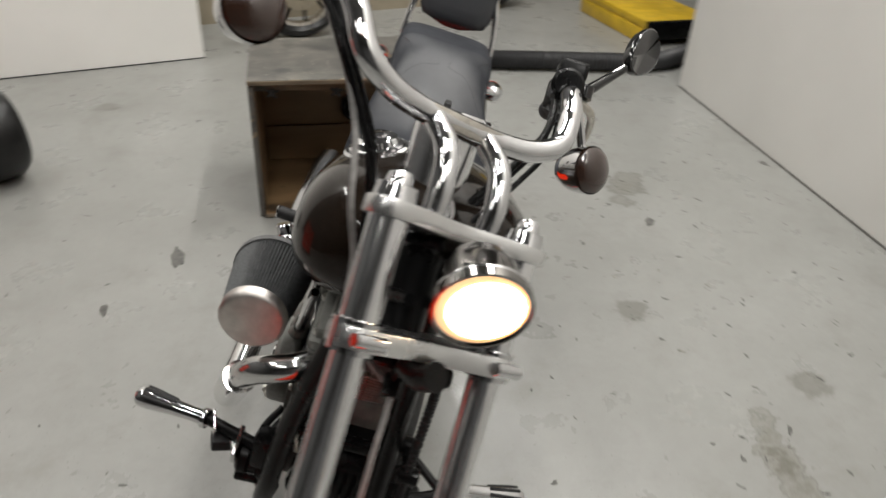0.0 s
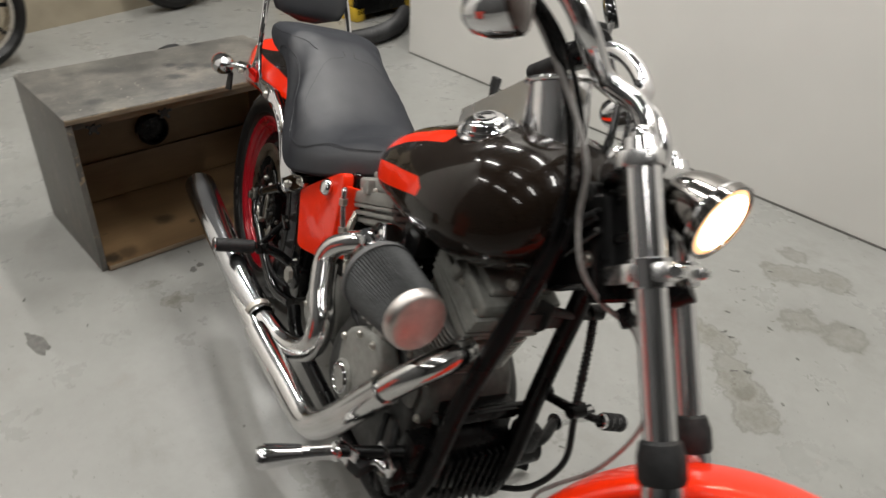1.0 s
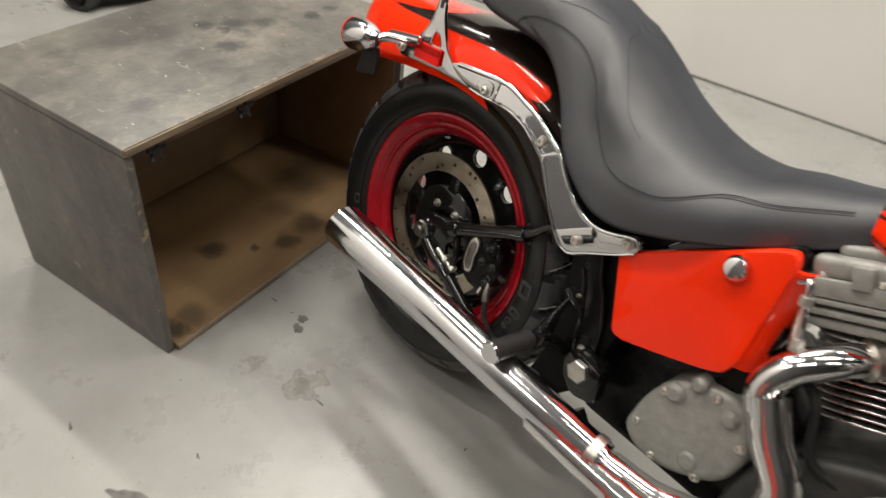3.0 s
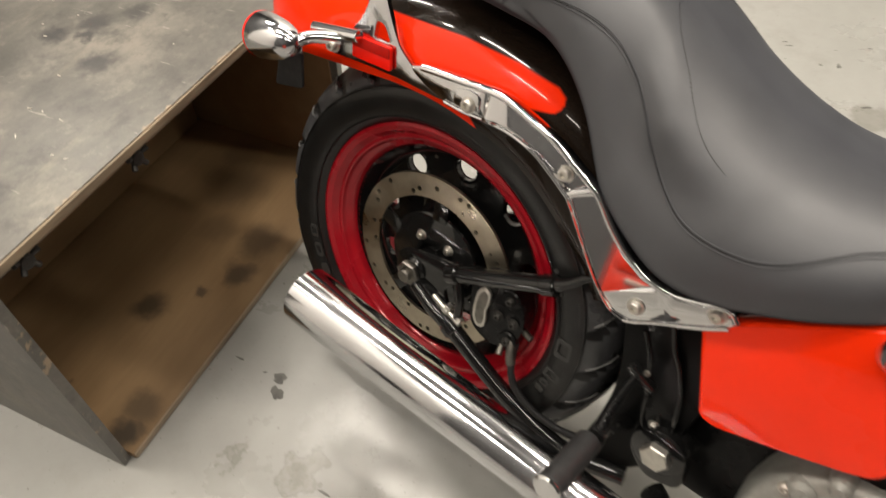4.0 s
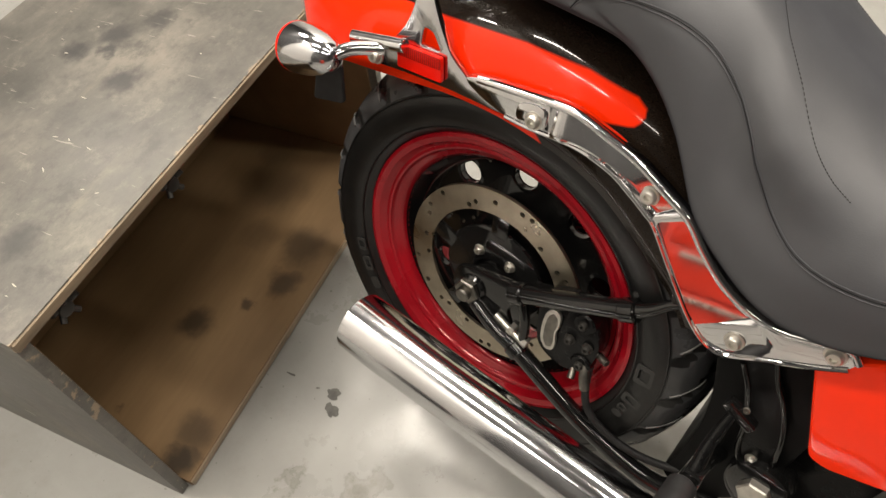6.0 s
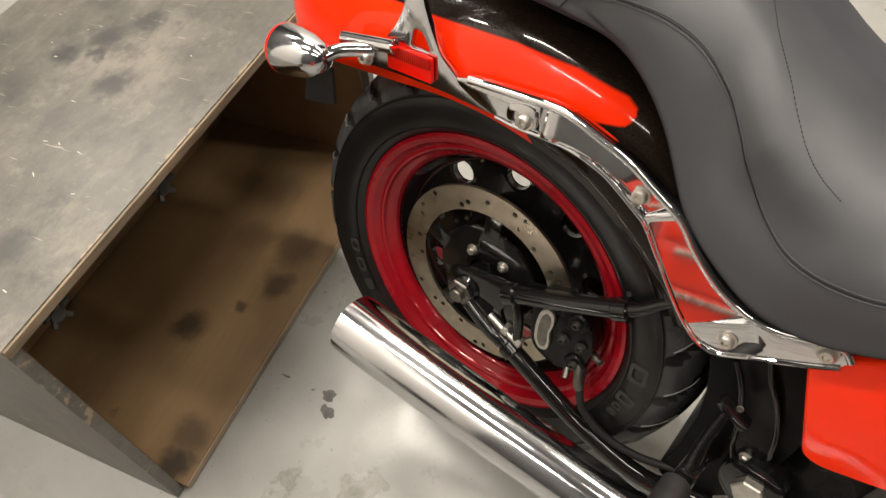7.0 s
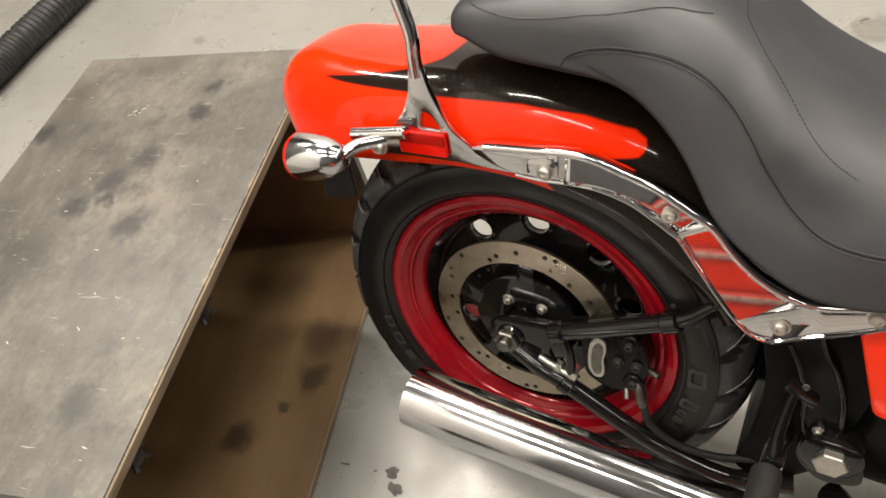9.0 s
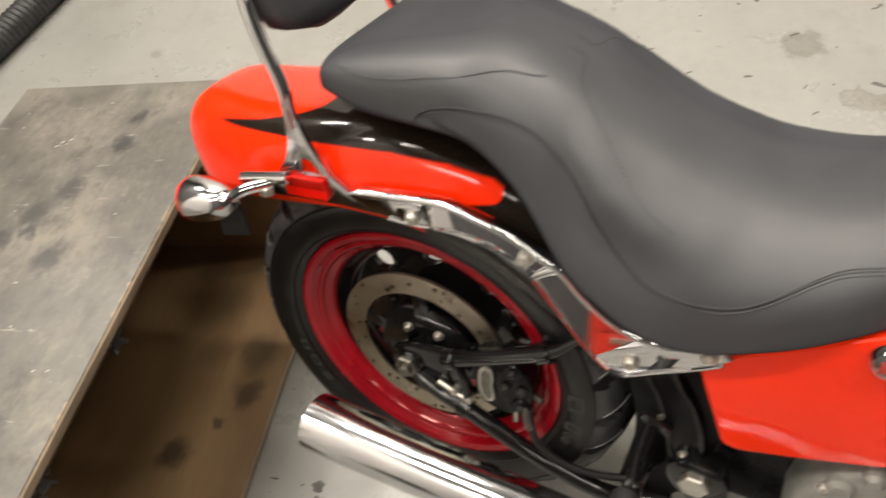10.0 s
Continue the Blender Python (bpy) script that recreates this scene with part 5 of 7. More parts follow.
hex_nut((0.424, -0.123, 0.306), (0, -1, 0), 0.0205, 0.012, frame_tubes, "pivot_bolt", BOLT)
part("inner_fender", plate(round_outline([(0.288, 0.520, 0), (0.39, 0.56, 0), (0.45, 0.44, 0), (0.43, 0.26, 0), (0.37, 0.185, 0), (0.318, 0.200, 0), (0.331, 0.26, 0), (0.3365, 0.328, 0), (0.331, 0.385, 0), (0.314, 0.45, 0)], 0.02), 0.178, side(0.08), 0.006), DEEP, frame_tubes, "black plastic inner fender")
bolt_at((0.403, -0.108, 0.333), (0, -1, 0), 0.006, frame_tubes)
part("battery_box", plate(round_outline([(0.42, 0.20, 0), (0.45, 0.44, 0), (0.66, 0.50, 0), (0.74, 0.42, 0), (0.72, 0.20, 0)], 0.02), 0.15, side(0.10), 0.01), SATIN, frame_tubes, "black battery and gearbox housing")

# rear passenger peg
peg_r = part("passenger_peg", rod((0.356, -0.205, 0.348), (0.354, -0.30, 0.352), 0.017, 20), PLASTIC, BIKE, "black rubber passenger foot peg")
part("peg_mount", join(tube([(0.37, -0.10, 0.30), (0.362, -0.15, 0.335), (0.357, -0.205, 0.348)], 0.012, 12, 5), block(0.022, 0.03, 0.03, Matrix.Translation((0.36, -0.185, 0.333)), 0.004)), BLACK, peg_r, "black peg bracket")
part("peg_arm", tube([(0.359, -0.192, 0.352), (0.358, -0.165, 0.385), (0.362, -0.142, 0.420)], lambda u: 0.009 - 0.003 * u, 12, 6), SATIN, peg_r, "black peg support arm")
part("peg_pad", block(0.040, 0.016, 0.012, Matrix.Translation((0.366, -0.140, 0.418)) @ Matrix.Rotation(0.5, 4, "Y"), 0.003), BLACK, peg_r)
bolt_at((0.372, -0.138, 0.430), (0, -0.9, 0.4), 0.0032, peg_r, 0.004, IRON)
part("peg_cap", rod((0.354, -0.299, 0.352), (0.354, -0.304, 0.352), 0.0185, 20), CHROME, peg_r, "chrome peg end cap")


# ---- engine ----
def engine():
    case = part("engine", join(
        plate(round_outline([(0.70, 0.22, 0), (0.78, 0.19, 0), (1.02, 0.19, 0), (1.08, 0.28, 0), (1.07, 0.42, 0), (0.99, 0.50, 0), (0.86, 0.48, 0), (0.75, 0.42, 0), (0.70, 0.33, 0)], 0.04), 0.24, side(0.13), 0.02, seg=3)), CASE, BIKE, "grey cast V-twin engine case, darkened in colour for its shade")
    face = [(0.838, 0.315), (0.826, 0.41), (0.855, 0.455), (0.905, 0.478), (0.955, 0.495), (0.998, 0.462), (1.003, 0.39), (0.965, 0.315), (0.90, 0.285), (0.86, 0.290)]
    part("cam_cover", plate(round_outline([(*p, 0) for p in face], 0.03), 0.045, side(-0.112), 0.012, seg=3), ALLOY, case, "grey cam cover")
    part("timer_cover", lathe([(0, 0.010), (0.026, 0.010), (0.030, 0.006), (0.034, 0.007), (0.038, 0.004), (0.039, -0.02), (0, -0.02)], 36, axis_matrix((0.878, -0.158, 0.345), (0, -1, 0))), ALLOY, case, "round timer cover with a raised rim")
    part("timer_ring", lathe([(0.026, 0.0095), (0.0275, 0.0125), (0.031, 0.0125), (0.0325, 0.0085)], 36, axis_matrix((0.878, -0.158, 0.345), (0, -1, 0)), True), CHROME, case)
    for p in ((0.85, 0.315), (0.842, 0.42), (0.90, 0.465), (0.955, 0.478), (0.99, 0.44), (0.985, 0.37), (0.935, 0.305)):
        bolt_at((p[0], -0.157, p[1]), (0, -1, 0), 0.007, case, 0.006)
    # gearbox
    part("gearbox_cover", plate(round_outline([(0.525, 0.275, 0), (0.535, 0.35, 0), (0.565, 0.405, 0), (0.62, 0.435, 0), (0.67, 0.43, 0), (0.71, 0.37, 0), (0.695, 0.30, 0), (0.62, 0.255, 0), (0.56, 0.25, 0)], 0.03), 0.09, side(-0.03), 0.014, seg=3), ALLOY, case, "grey gearbox end cover")
    for x, z, y, r in ((0.575, 0.385, -0.128, 0.016), (0.66, 0.405, -0.128, 0.014), (0.64, 0.30, -0.124, 0.02), (0.60, 0.425, -0.135, 0.012)):
        part("cast_boss", lathe([(0, 0.0), (r * 0.6, 0.0), (r * 0.75, -0.003), (r, -0.006), (r * 1.15, -0.03), (0, -0.03)], 20, axis_matrix((x, y, z), (0, -1, 0))), ALLOY, case, "grey cast boss")
    for p in ((0.545, 0.30), (0.56, 0.375), (0.63, 0.42), (0.69, 0.375), (0.66, 0.285), (0.59, 0.265)):
        bolt_at((p[0], -0.118, p[1]), (0, -1, 0), 0.007, case, 0.006)
    return case


ENGINE = engine()


def cylinder_unit(base, tip, name, slim=(1.0, 1.0)):
    """One finned cylinder with head and rocker box, from the case up to tip."""
    base, tip = Vector(base), Vector(tip)
    ax = (tip - base).normalized()
    m = axis_matrix(base, ax)
    # square the fins to the bike
    zx = Vector((0, 1, 0))
    fx = zx.cross(ax).normalized()
    m = Matrix.Translation(base) @ Matrix((fx, zx, ax)).transposed().to_4x4()
    barrel = part(name, lathe([(0, 0), (0.058, 0), (0.058, 0.13), (0, 0.13)], 32, m), FIN, BIKE, "black finned engine cylinder with bright fin edges")
    fin = None
    for k in range(11):
        z = 0.012 + 0.0112 * k
        mm = m @ Matrix.Translation((0, 0, z))
        if fin is None:
            bm = plate(round_outline([(-0.078, -0.088, 0), (0.078, -0.088, 0), (0.078, 0.088, 0), (-0.078, 0.088, 0)], 0.05, 6), 0.0032, None, 0.0008, seg=1)
            fin = part("cooling_fin", bm, FIN_EDGE, barrel, "bright-edged cooling fin", 30, mm)
        else:
            again(fin, mm)
    h = m @ Matrix.Diagonal((*slim, 1, 1))
    head = part("cylinder_head", join(
        block(0.168, 0.19, 0.012, h @ Matrix.Translation((0, 0, 0.137)), 0.004), block(0.174, 0.2, 0.009, h @ Matrix.Translation((0, 0, 0.154)), 0.003),
        block(0.15, 0.17, 0.05, h @ Matrix.Translation((0, 0, 0.132)), 0.004), block(0.176, 0.205, 0.008, h @ Matrix.Translation((0, 0, 0.169)), 0.003)), ALLOY, barrel, "grey cylinder head")
    part("rocker_box", join(
        block(0.182, 0.205, 0.026, h @ Matrix.Translation((0, 0, 0.178)), 0.005), block(0.168, 0.19, 0.03, h @ Matrix.Translation((0, 0, 0.202)), 0.010, 3), block(0.12, 0.15, 0.018, h @ Matrix.Translation((0, 0, 0.228)), 0.008, 3),
        block(0.024, 0.03, 0.03, h @ Matrix.Translation((-0.02, -0.095, 0.198)), 0.004)), ALLOY, barrel, "grey rocker box")
    for x, y in ((-0.07, -0.09), (0.07, -0.09), (0.0, -0.095)):
        bolt_at(h @ Vector((x, y, 0.204)), ax, 0.006, barrel, 0.008)
    return m


cylinder_unit((0.795, -0.005, 0.488), (0.700, -0.005, 0.720), "rear_cylinder")
cylinder_unit((0.985, -0.008, 0.488), (1.075, -0.008, 0.720), "front_cylinder", (0.88, 0.84))
for a, b in (((0.868, -0.128, 0.490), (0.792, -0.112, 0.640)), ((0.893, -0.128, 0.495), (0.842, -0.110, 0.650)), ((0.925, -0.128, 0.495), (0.955, -0.112, 0.650)), ((0.945, -0.128, 0.490), (1.005, -0.110, 0.640))):
    part("pushrod_tube", rod(a, b, 0.0085, 14), CHROME, ENGINE, "chrome pushrod tube")
    d = (Vector(b) - Vector(a)).normalized()
    part("pushrod_base", lathe([(0, -0.012), (0.017, -0.012), (0.017, 0.0), (0.013, 0.008), (0.0115, 0.022), (0, 0.022)], 18, axis_matrix(a, d)), ALLOY, ENGINE)


def air_filter():
    a, b = Vector((0.972, -0.190, 0.634)), Vector((1.108, -0.186, 0.640))
    ax = b - a
    m = axis_matrix(a, ax)
    L = ax.length
    body = bmesh.new()
    seg, rows = 144, []
    for h, r in ((0.0, 0.066), (L * 0.5, 0.059), (L, 0.051)):
        rows.append([(m @ Vector(((r - (0.003 if k % 2 else 0)) * math.cos(2 * math.pi * k / seg), (r - (0.003 if k % 2 else 0)) * math.sin(2 * math.pi * k / seg), h))) for k in range(seg)])
    f = part("air_filter", ring_loft(rows), FILTER, BIKE, "tapered dark pleated gauze air filter with a chrome end disc", 20)
    part("filter_end", lathe([(0, 0.010), (0.044, 0.010), (0.049, 0.008), (0.0525, 0.003), (0.053, -0.010), (0, -0.010)], 48, m @ Matrix.Translation((0, 0, L))), END_STEEL, f, "brushed steel filter end disc")
    part("filter_collar", lathe([(0.03, -0.018), (0.058, -0.016), (0.067, -0.006), (0.067, 0.006), (0.030, 0.006)], 48, m, True), WHITE_RUBBER, f, "rubber filter collar")
    part("intake", join(
        tube([(0.965, -0.19, 0.634), (0.93, -0.185, 0.634), (0.895, -0.155, 0.630), (0.88, -0.09, 0.62)], lambda u: 0.043 - 0.006 * u, 28, 8),
        block(0.05, 0.03, 0.05, Matrix.Translation((0.905, -0.185, 0.625)), 0.012, 3), rod((0.905, -0.19, 0.665), (0.90, -0.20, 0.685), 0.014, 16),
        rod((0.885, -0.155, 0.628), (0.862, -0.166, 0.640), 0.033, 24, 0.2), rod((0.90, -0.15, 0.665), (0.915, -0.155, 0.69), 0.022, 20)), CHROME, f, "chrome intake elbow")
    part("throttle_body", join(rod((0.88, -0.04, 0.62), (0.88, -0.125, 0.623), 0.045, 28), block(0.06, 0.05, 0.05, Matrix.Translation((0.925, -0.10, 0.66)), 0.01), rod((0.84, -0.12, 0.64), (0.83, -0.145, 0.655), 0.016, 16)), SATIN, f, "black throttle body")
    return f


air_filter()


# ---- exhaust ----
def exhaust():
    rear = [(0.752, -0.080, 0.582), (0.722, -0.118, 0.566), (0.688, -0.148, 0.535), (0.680, -0.160, 0.492), (0.722, -0.168, 0.448), (0.765, -0.175, 0.400), (0.765, -0.182, 0.345), (0.720, -0.19, 0.300), (0.650, -0.205, 0.272), (0.58, -0.222, 0.275), (0.50, -0.235, 0.283)]
    pipe = part("rear_exhaust_pipe", tube(rear, 0.0235, 22, 8), PIPE_CHROME, BIKE, "chrome rear exhaust header bent like an S")
    muff = part("muffler", join(
        tube([(0.56, -0.228, 0.278), (0.40, -0.243, 0.290), (0.20, -0.248, 0.300), (0.0, -0.246, 0.300), (-0.097, -0.243, 0.299)], lambda u: 0.030 + 0.013 * min(1, u * 1.25), 40, 8, True, False)), SOFT_CHROME, BIKE, "long tapered chrome muffler")
    mm = axis_matrix((-0.097, -0.243, 0.299), (-1, 0.02, 0.0))
    part("muffler_lip", lathe([(0.0430, -0.003), (0.0430, 0.0), (0.0418, 0.0015), (0.0405, 0.0), (0.038, -0.05), (0.036, -0.05), (0.036, -0.02)], 40, mm, False), SOFT_CHROME, muff)
    part("muffler_bore", lathe([(0.0385, -0.05), (0.036, -0.12), (0.022, -0.125), (0.0, -0.125)], 32, mm), SATIN, muff, "sooty muffler bore")
    front = [(1.11, -0.075, 0.585), (1.125, -0.11, 0.575), (1.118, -0.16, 0.545), (1.075, -0.195, 0.470), (1.005, -0.215, 0.360), (0.955, -0.225, 0.300), (0.915, -0.230, 0.276), (0.86, -0.232, 0.270), (0.78, -0.235, 0.268), (0.68, -0.240, 0.264), (0.56, -0.246, 0.266), (0.44, -0.25, 0.272)]
    fp = part("front_exhaust_pipe", tube(front, 0.0235, 22, 8), PIPE_CHROME, BIKE, "chrome front exhaust header sweeping back under the engine")
    part("heat_shield", tube([(1.085, -0.190, 0.488), (1.005, -0.218, 0.362), (0.955, -0.228, 0.302), (0.915, -0.233, 0.278), (0.86, -0.235, 0.272), (0.78, -0.238, 0.270), (0.68, -0.243, 0.266), (0.60, -0.247, 0.266)], 0.0285, 24, 8), PIPE_CHROME, fp, "chrome heat shield")
    part("heat_shield", tube([(0.688, -0.160, 0.495), (0.722, -0.170, 0.448), (0.765, -0.177, 0.400), (0.765, -0.184, 0.345), (0.720, -0.193, 0.300), (0.650, -0.207, 0.272), (0.57, -0.226, 0.275)], 0.0275, 24, 8), PIPE_CHROME, pipe, "chrome heat shield")
    part("flange_nut", join(rod((0.762, -0.07, 0.588), (0.745, -0.09, 0.579), 0.030, 24)), STEEL, pipe)
    part("clamp_band", lathe([(0.0315, -0.008), (0.034, -0.008), (0.034, 0.008), (0.0315, 0.008)], 32, axis_matrix((0.545, -0.229, 0.279), (-1, -0.1, 0.05)), True), STEEL, muff, "steel pipe clamp")
    return pipe


exhaust()

# starter and lower gear beneath the engine
starter = part("starter_motor", join(rod((0.62, -0.02, 0.46), (0.62, -0.10, 0.46), 0.036, 24), rod((0.60, -0.09, 0.46), (0.60, -0.112, 0.46), 0.02, 18)), SATIN, BIKE, "black starter motor")
part("oil_hose", tube([(0.70, -0.10, 0.52), (0.735, -0.115, 0.50), (0.755, -0.115, 0.45), (0.775, -0.11, 0.42), (0.83, -0.10, 0.41)], 0.007, 10, 6), PLASTIC, BIKE, "black oil hose")
part("oil_hose", tube([(0.655, -0.10, 0.60), (0.672, -0.118, 0.56), (0.685, -0.115, 0.52), (0.67, -0.10, 0.46)], 0.0075, 10, 6), STEEL, BIKE, "braided steel oil line")
line = part("oil_line", tube([(0.640, -0.128, 0.640), (0.652, -0.137, 0.648), (0.660, -0.138, 0.625), (0.672, -0.136, 0.590), (0.684, -0.130, 0.545)], 0.0055, 12, 6), CHROME, BIKE, "chrome oil line beside the side cover")
hex_nut((0.659, -0.138, 0.632), (0.2, 0.0, -1.0), 0.0095, 0.014, line, "line_nut", BOLT)
hex_nut((0.676, -0.135, 0.575), (0.25, 0.1, -1.0), 0.0095, 0.014, line, "line_nut", BOLT)
part("crankcase_nose", join(
    plate(round_outline([(0.985, 0.500, 0), (1.040, 0.512, 0), (1.082, 0.480, 0), (1.092, 0.415, 0), (1.062, 0.368, 0), (1.000, 0.375, 0)], 0.025), 0.185, side(0.082), 0.014, seg=3),
    plate(round_outline([(1.010, 0.478, 0), (1.048, 0.485, 0), (1.068, 0.455, 0), (1.062, 0.410, 0), (1.020, 0.400, 0)], 0.014), 0.012, side(-0.100), 0.004)), NOSE_CASE, ENGINE, "grey cast crankcase front")
for px, pz in ((1.000, 0.488), (1.068, 0.478), (1.078, 0.405), (1.010, 0.388)):
    bolt_at((px, -0.104, pz), (0, -1, 0), 0.0065, ENGINE, 0.006)
part("oil_filter", lathe([(0, 0.09), (0.03, 0.09), (0.036, 0.086), (0.038, 0.078), (0.038, 0.0), (0, 0.0)], 28, axis_matrix((1.045, -0.03, 0.30), (0.95, -0.05, 0.1))), BLACK, BIKE, "black oil filter canister")
reg = part("lower_cover", plate(round_outline([(1.03, 0.20, 0), (1.115, 0.22, 0), (1.128, 0.38, 0), (1.08, 0.41, 0), (1.02, 0.33, 0)], 0.03), 0.15, side(0.085), 0.012), SATIN, BIKE, "black finned voltage regulator")
for k in range(9):
    part("regulator_fin", block(0.020, 0.004, 0.125, Matrix.Translation((1.128, -0.052 + 0.0165 * k, 0.235)) @ Matrix.Rotation(0.07, 4, "Y"), 0.001), SATIN, reg)
part("brake_rod", join(rod((1.142, -0.080, 0.478), (1.121, -0.066, 0.388), 0.0062, 14), rod((1.144, -0.081, 0.486), (1.141, -0.079, 0.472), 0.009, 14)), STEEL, BIKE, "bright steel brake rod end")
part("oil_hose", tube([(1.02, -0.10, 0.36), (1.06, -0.125, 0.325), (1.10, -0.125, 0.285), (1.115, -0.10, 0.235), (1.06, -0.09, 0.20)], 0.0085, 10, 6), PLASTIC, BIKE, "black oil hose")
part("oil_hose", tube([(1.00, -0.115, 0.35), (1.035, -0.14, 0.315), (1.075, -0.145, 0.265), (1.05, -0.12, 0.21)], 0.007, 10, 6), PLASTIC, BIKE, "black oil hose")
part("front_mount", join(block(0.05, 0.15, 0.022, Matrix.Translation((1.105, 0.0, 0.425)), 0.006), rod((1.118, -0.098, 0.437), (1.118, 0.098, 0.437), 0.012, 16)), SATIN, frame_tubes, "black engine mount between the tubes")


# ---- front end, turned to the left ----
STEM, RAKE, STEER = Vector((1.187, 0.026, 0.943)), radians(34.5), radians(29.9)
F0, A0 = Vector((math.cos(RAKE), 0, math.sin(RAKE))), Vector((-math.sin(RAKE), 0, math.cos(RAKE)))
L0 = Vector((0, 1, 0))
FT = F0 * math.cos(STEER) + L0 * math.sin(STEER)
LT = L0 * math.cos(STEER) - F0 * math.sin(STEER)
FORK = Matrix.Translation(STEM) @ Matrix((FT, LT, A0)).transposed().to_4x4()


def fk(f, l, a):
    """A place given forward, left and along the steering stem."""
    return FORK @ Vector((f, l, a))


def bar_at(f, l, a):
    """The same for the handlebar, whose risers are tipped back."""
    return fk(f - 0.020, l - 0.004, a + 0.025)


def front_end():
    up = part("upper_yoke", join(
        plate(round_outline([(-0.025, -0.03, 0), (0.03, -0.129, 0), (0.080, -0.129, 0), (0.085, -0.09, 0), (0.058, 0.0, 0), (0.085, 0.09, 0), (0.080, 0.129, 0), (0.03, 0.129, 0), (-0.025, 0.03, 0)], 0.022), 0.022, FORK @ Matrix.Translation((0, 0, -0.018)), 0.004, seg=2)), SATIN_CHROME, BIKE, "polished upper fork yoke")
    low = part("lower_yoke", plate(round_outline([(-0.03, -0.03, 0), (0.028, -0.127, 0), (0.080, -0.127, 0), (0.088, -0.09, 0), (0.07, 0.0, 0), (0.088, 0.09, 0), (0.080, 0.127, 0), (0.028, 0.127, 0), (-0.03, 0.03, 0)], 0.022), 0.026, FORK @ Matrix.Translation((0, 0, -0.165)), 0.004, seg=2), SATIN_CHROME, BIKE, "polished lower fork yoke")
    for s in (-1, 1):
        y = 0.100 * s
        tub = part("fork_tube", rod(fk(0.055, y, 0.02), fk(0.055, y, -0.44), 0.0205, 32), FORK_CHROME, BIKE, "chrome fork tube")
        part("tube_shroud", lathe([(0.021, 0), (0.0232, 0.002), (0.0232, 0.128), (0.021, 0.13)], 32, axis_matrix(fk(0.055, y, -0.145), A0), True), FORK_CHROME, tub, "chrome fork cover")
        part("top_cap", join(lathe([(0, 0.024), (0.011, 0.024), (0.014, 0.021), (0.016, 0.010), (0.0235, 0.008), (0.0265, -0.012), (0, -0.012)], 28, axis_matrix(fk(0.055, y, 0.012), A0))), CHROME, tub, "chrome fork cap")
        part("clamp_boss", join(lathe([(0.0212, -0.020), (0.0285, -0.018), (0.0285, 0.018), (0.0212, 0.020)], 32, axis_matrix(fk(0.055, y, -0.152), A0), True), rod(fk(0.09, y - 0.02 * s, -0.152), fk(0.09, y + 0.02 * s, -0.152), 0.009, 12)), CHROME, tub, "chrome pinch clamp with bolt")
        slider = part("fork_slider", lathe([(0.019, 0), (0.025, 0.0), (0.028, -0.02), (0.029, -0.25), (0.033, -0.35), (0.03, -0.40), (0, -0.40)], 30, axis_matrix(fk(0.055, y, -0.402), A0)), SOFT_CHROME, BIKE, "polished fork slider")
        part("dust_boot", lathe([(0.0205, 0.034), (0.026, 0.030), (0.0305, 0.012), (0.031, -0.014), (0.028, -0.02), (0.0205, -0.02)], 30, axis_matrix(fk(0.055, y, -0.392), A0), True), PLASTIC, slider, "black rubber dust boot")
        # pulled-back risers
        part("handlebar_riser", tube([fk(0.048, 0.042 * s, 0.0), fk(0.052, 0.042 * s, 0.04), fk(0.040, 0.042 * s, 0.082), bar_at(0.022, 0.042 * s, 0.094)], 0.0150, 18, 6), CHROME, BIKE, "chrome handlebar riser")
    part("stem_nut", lathe([(0, 0.022), (0.012, 0.022), (0.016, 0.018), (0.020, 0.004), (0.020, -0.012), (0, -0.012)], 24, axis_matrix(fk(0, 0, 0.012), A0)), CHROME, up, "chrome stem nut")
    part("bar_clamp", block(0.03, 0.125, 0.024, FORK @ Matrix.Translation((-0.002, 0, 0.112)), 0.006), STEEL, up, "handlebar clamp")
    # headlight
    c = fk(0.100, 0.012, -0.060)
    hm = axis_matrix(c, (0.97, 0.16, -0.10)) @ Matrix.Scale(0.665, 4)
    shell = part("headlight", lathe([(0, -0.075), (0.022, -0.073), (0.045, -0.062), (0.064, -0.038), (0.075, -0.005), (0.080, 0.035), (0.082, 0.045)], 48, hm), SMOKED, BIKE, "chrome bullet headlight, lit")
    part("headlight_rim", lathe([(0.080, 0.040), (0.086, 0.042), (0.087, 0.056), (0.083, 0.064), (0.078, 0.064), (0.077, 0.050)], 48, hm, True), CHROME, shell)
    part("headlight_glass", lathe([(0.066, 0.0655), (0.055, 0.0690), (0.04, 0.072), (0, 0.074)], 48, hm @ Matrix.Translation((0.006, 0, 0))), HEADLIGHT, shell, "glowing warm headlight glass")
    part("headlight_edge", lathe([(0.078, 0.050), (0.078, 0.058), (0.070, 0.063), (0.058, 0.0645), (0.05, 0.060)], 48, hm), HEADLIGHT_RIM, shell, "warm lit edge of the headlight glass")
    part("headlight_bracket", join(tube([fk(0.03, 0, -0.178), fk(0.06, 0, -0.182), fk(0.088, 0, -0.175)], 0.018, 12, 5), tube([fk(0.05, 0.04, -0.10), fk(0.0, 0.03, -0.10), fk(0.0, -0.03, -0.10), fk(0.05, -0.04, -0.10)], 0.008, 10, 5)), SATIN, shell)
    part("headlight_visor", lathe([(0.084, 0.05), (0.088, 0.05), (0.087, 0.068), (0.083, 0.068)], 40, hm, True), SMOKED, shell)
    return up


front_end()


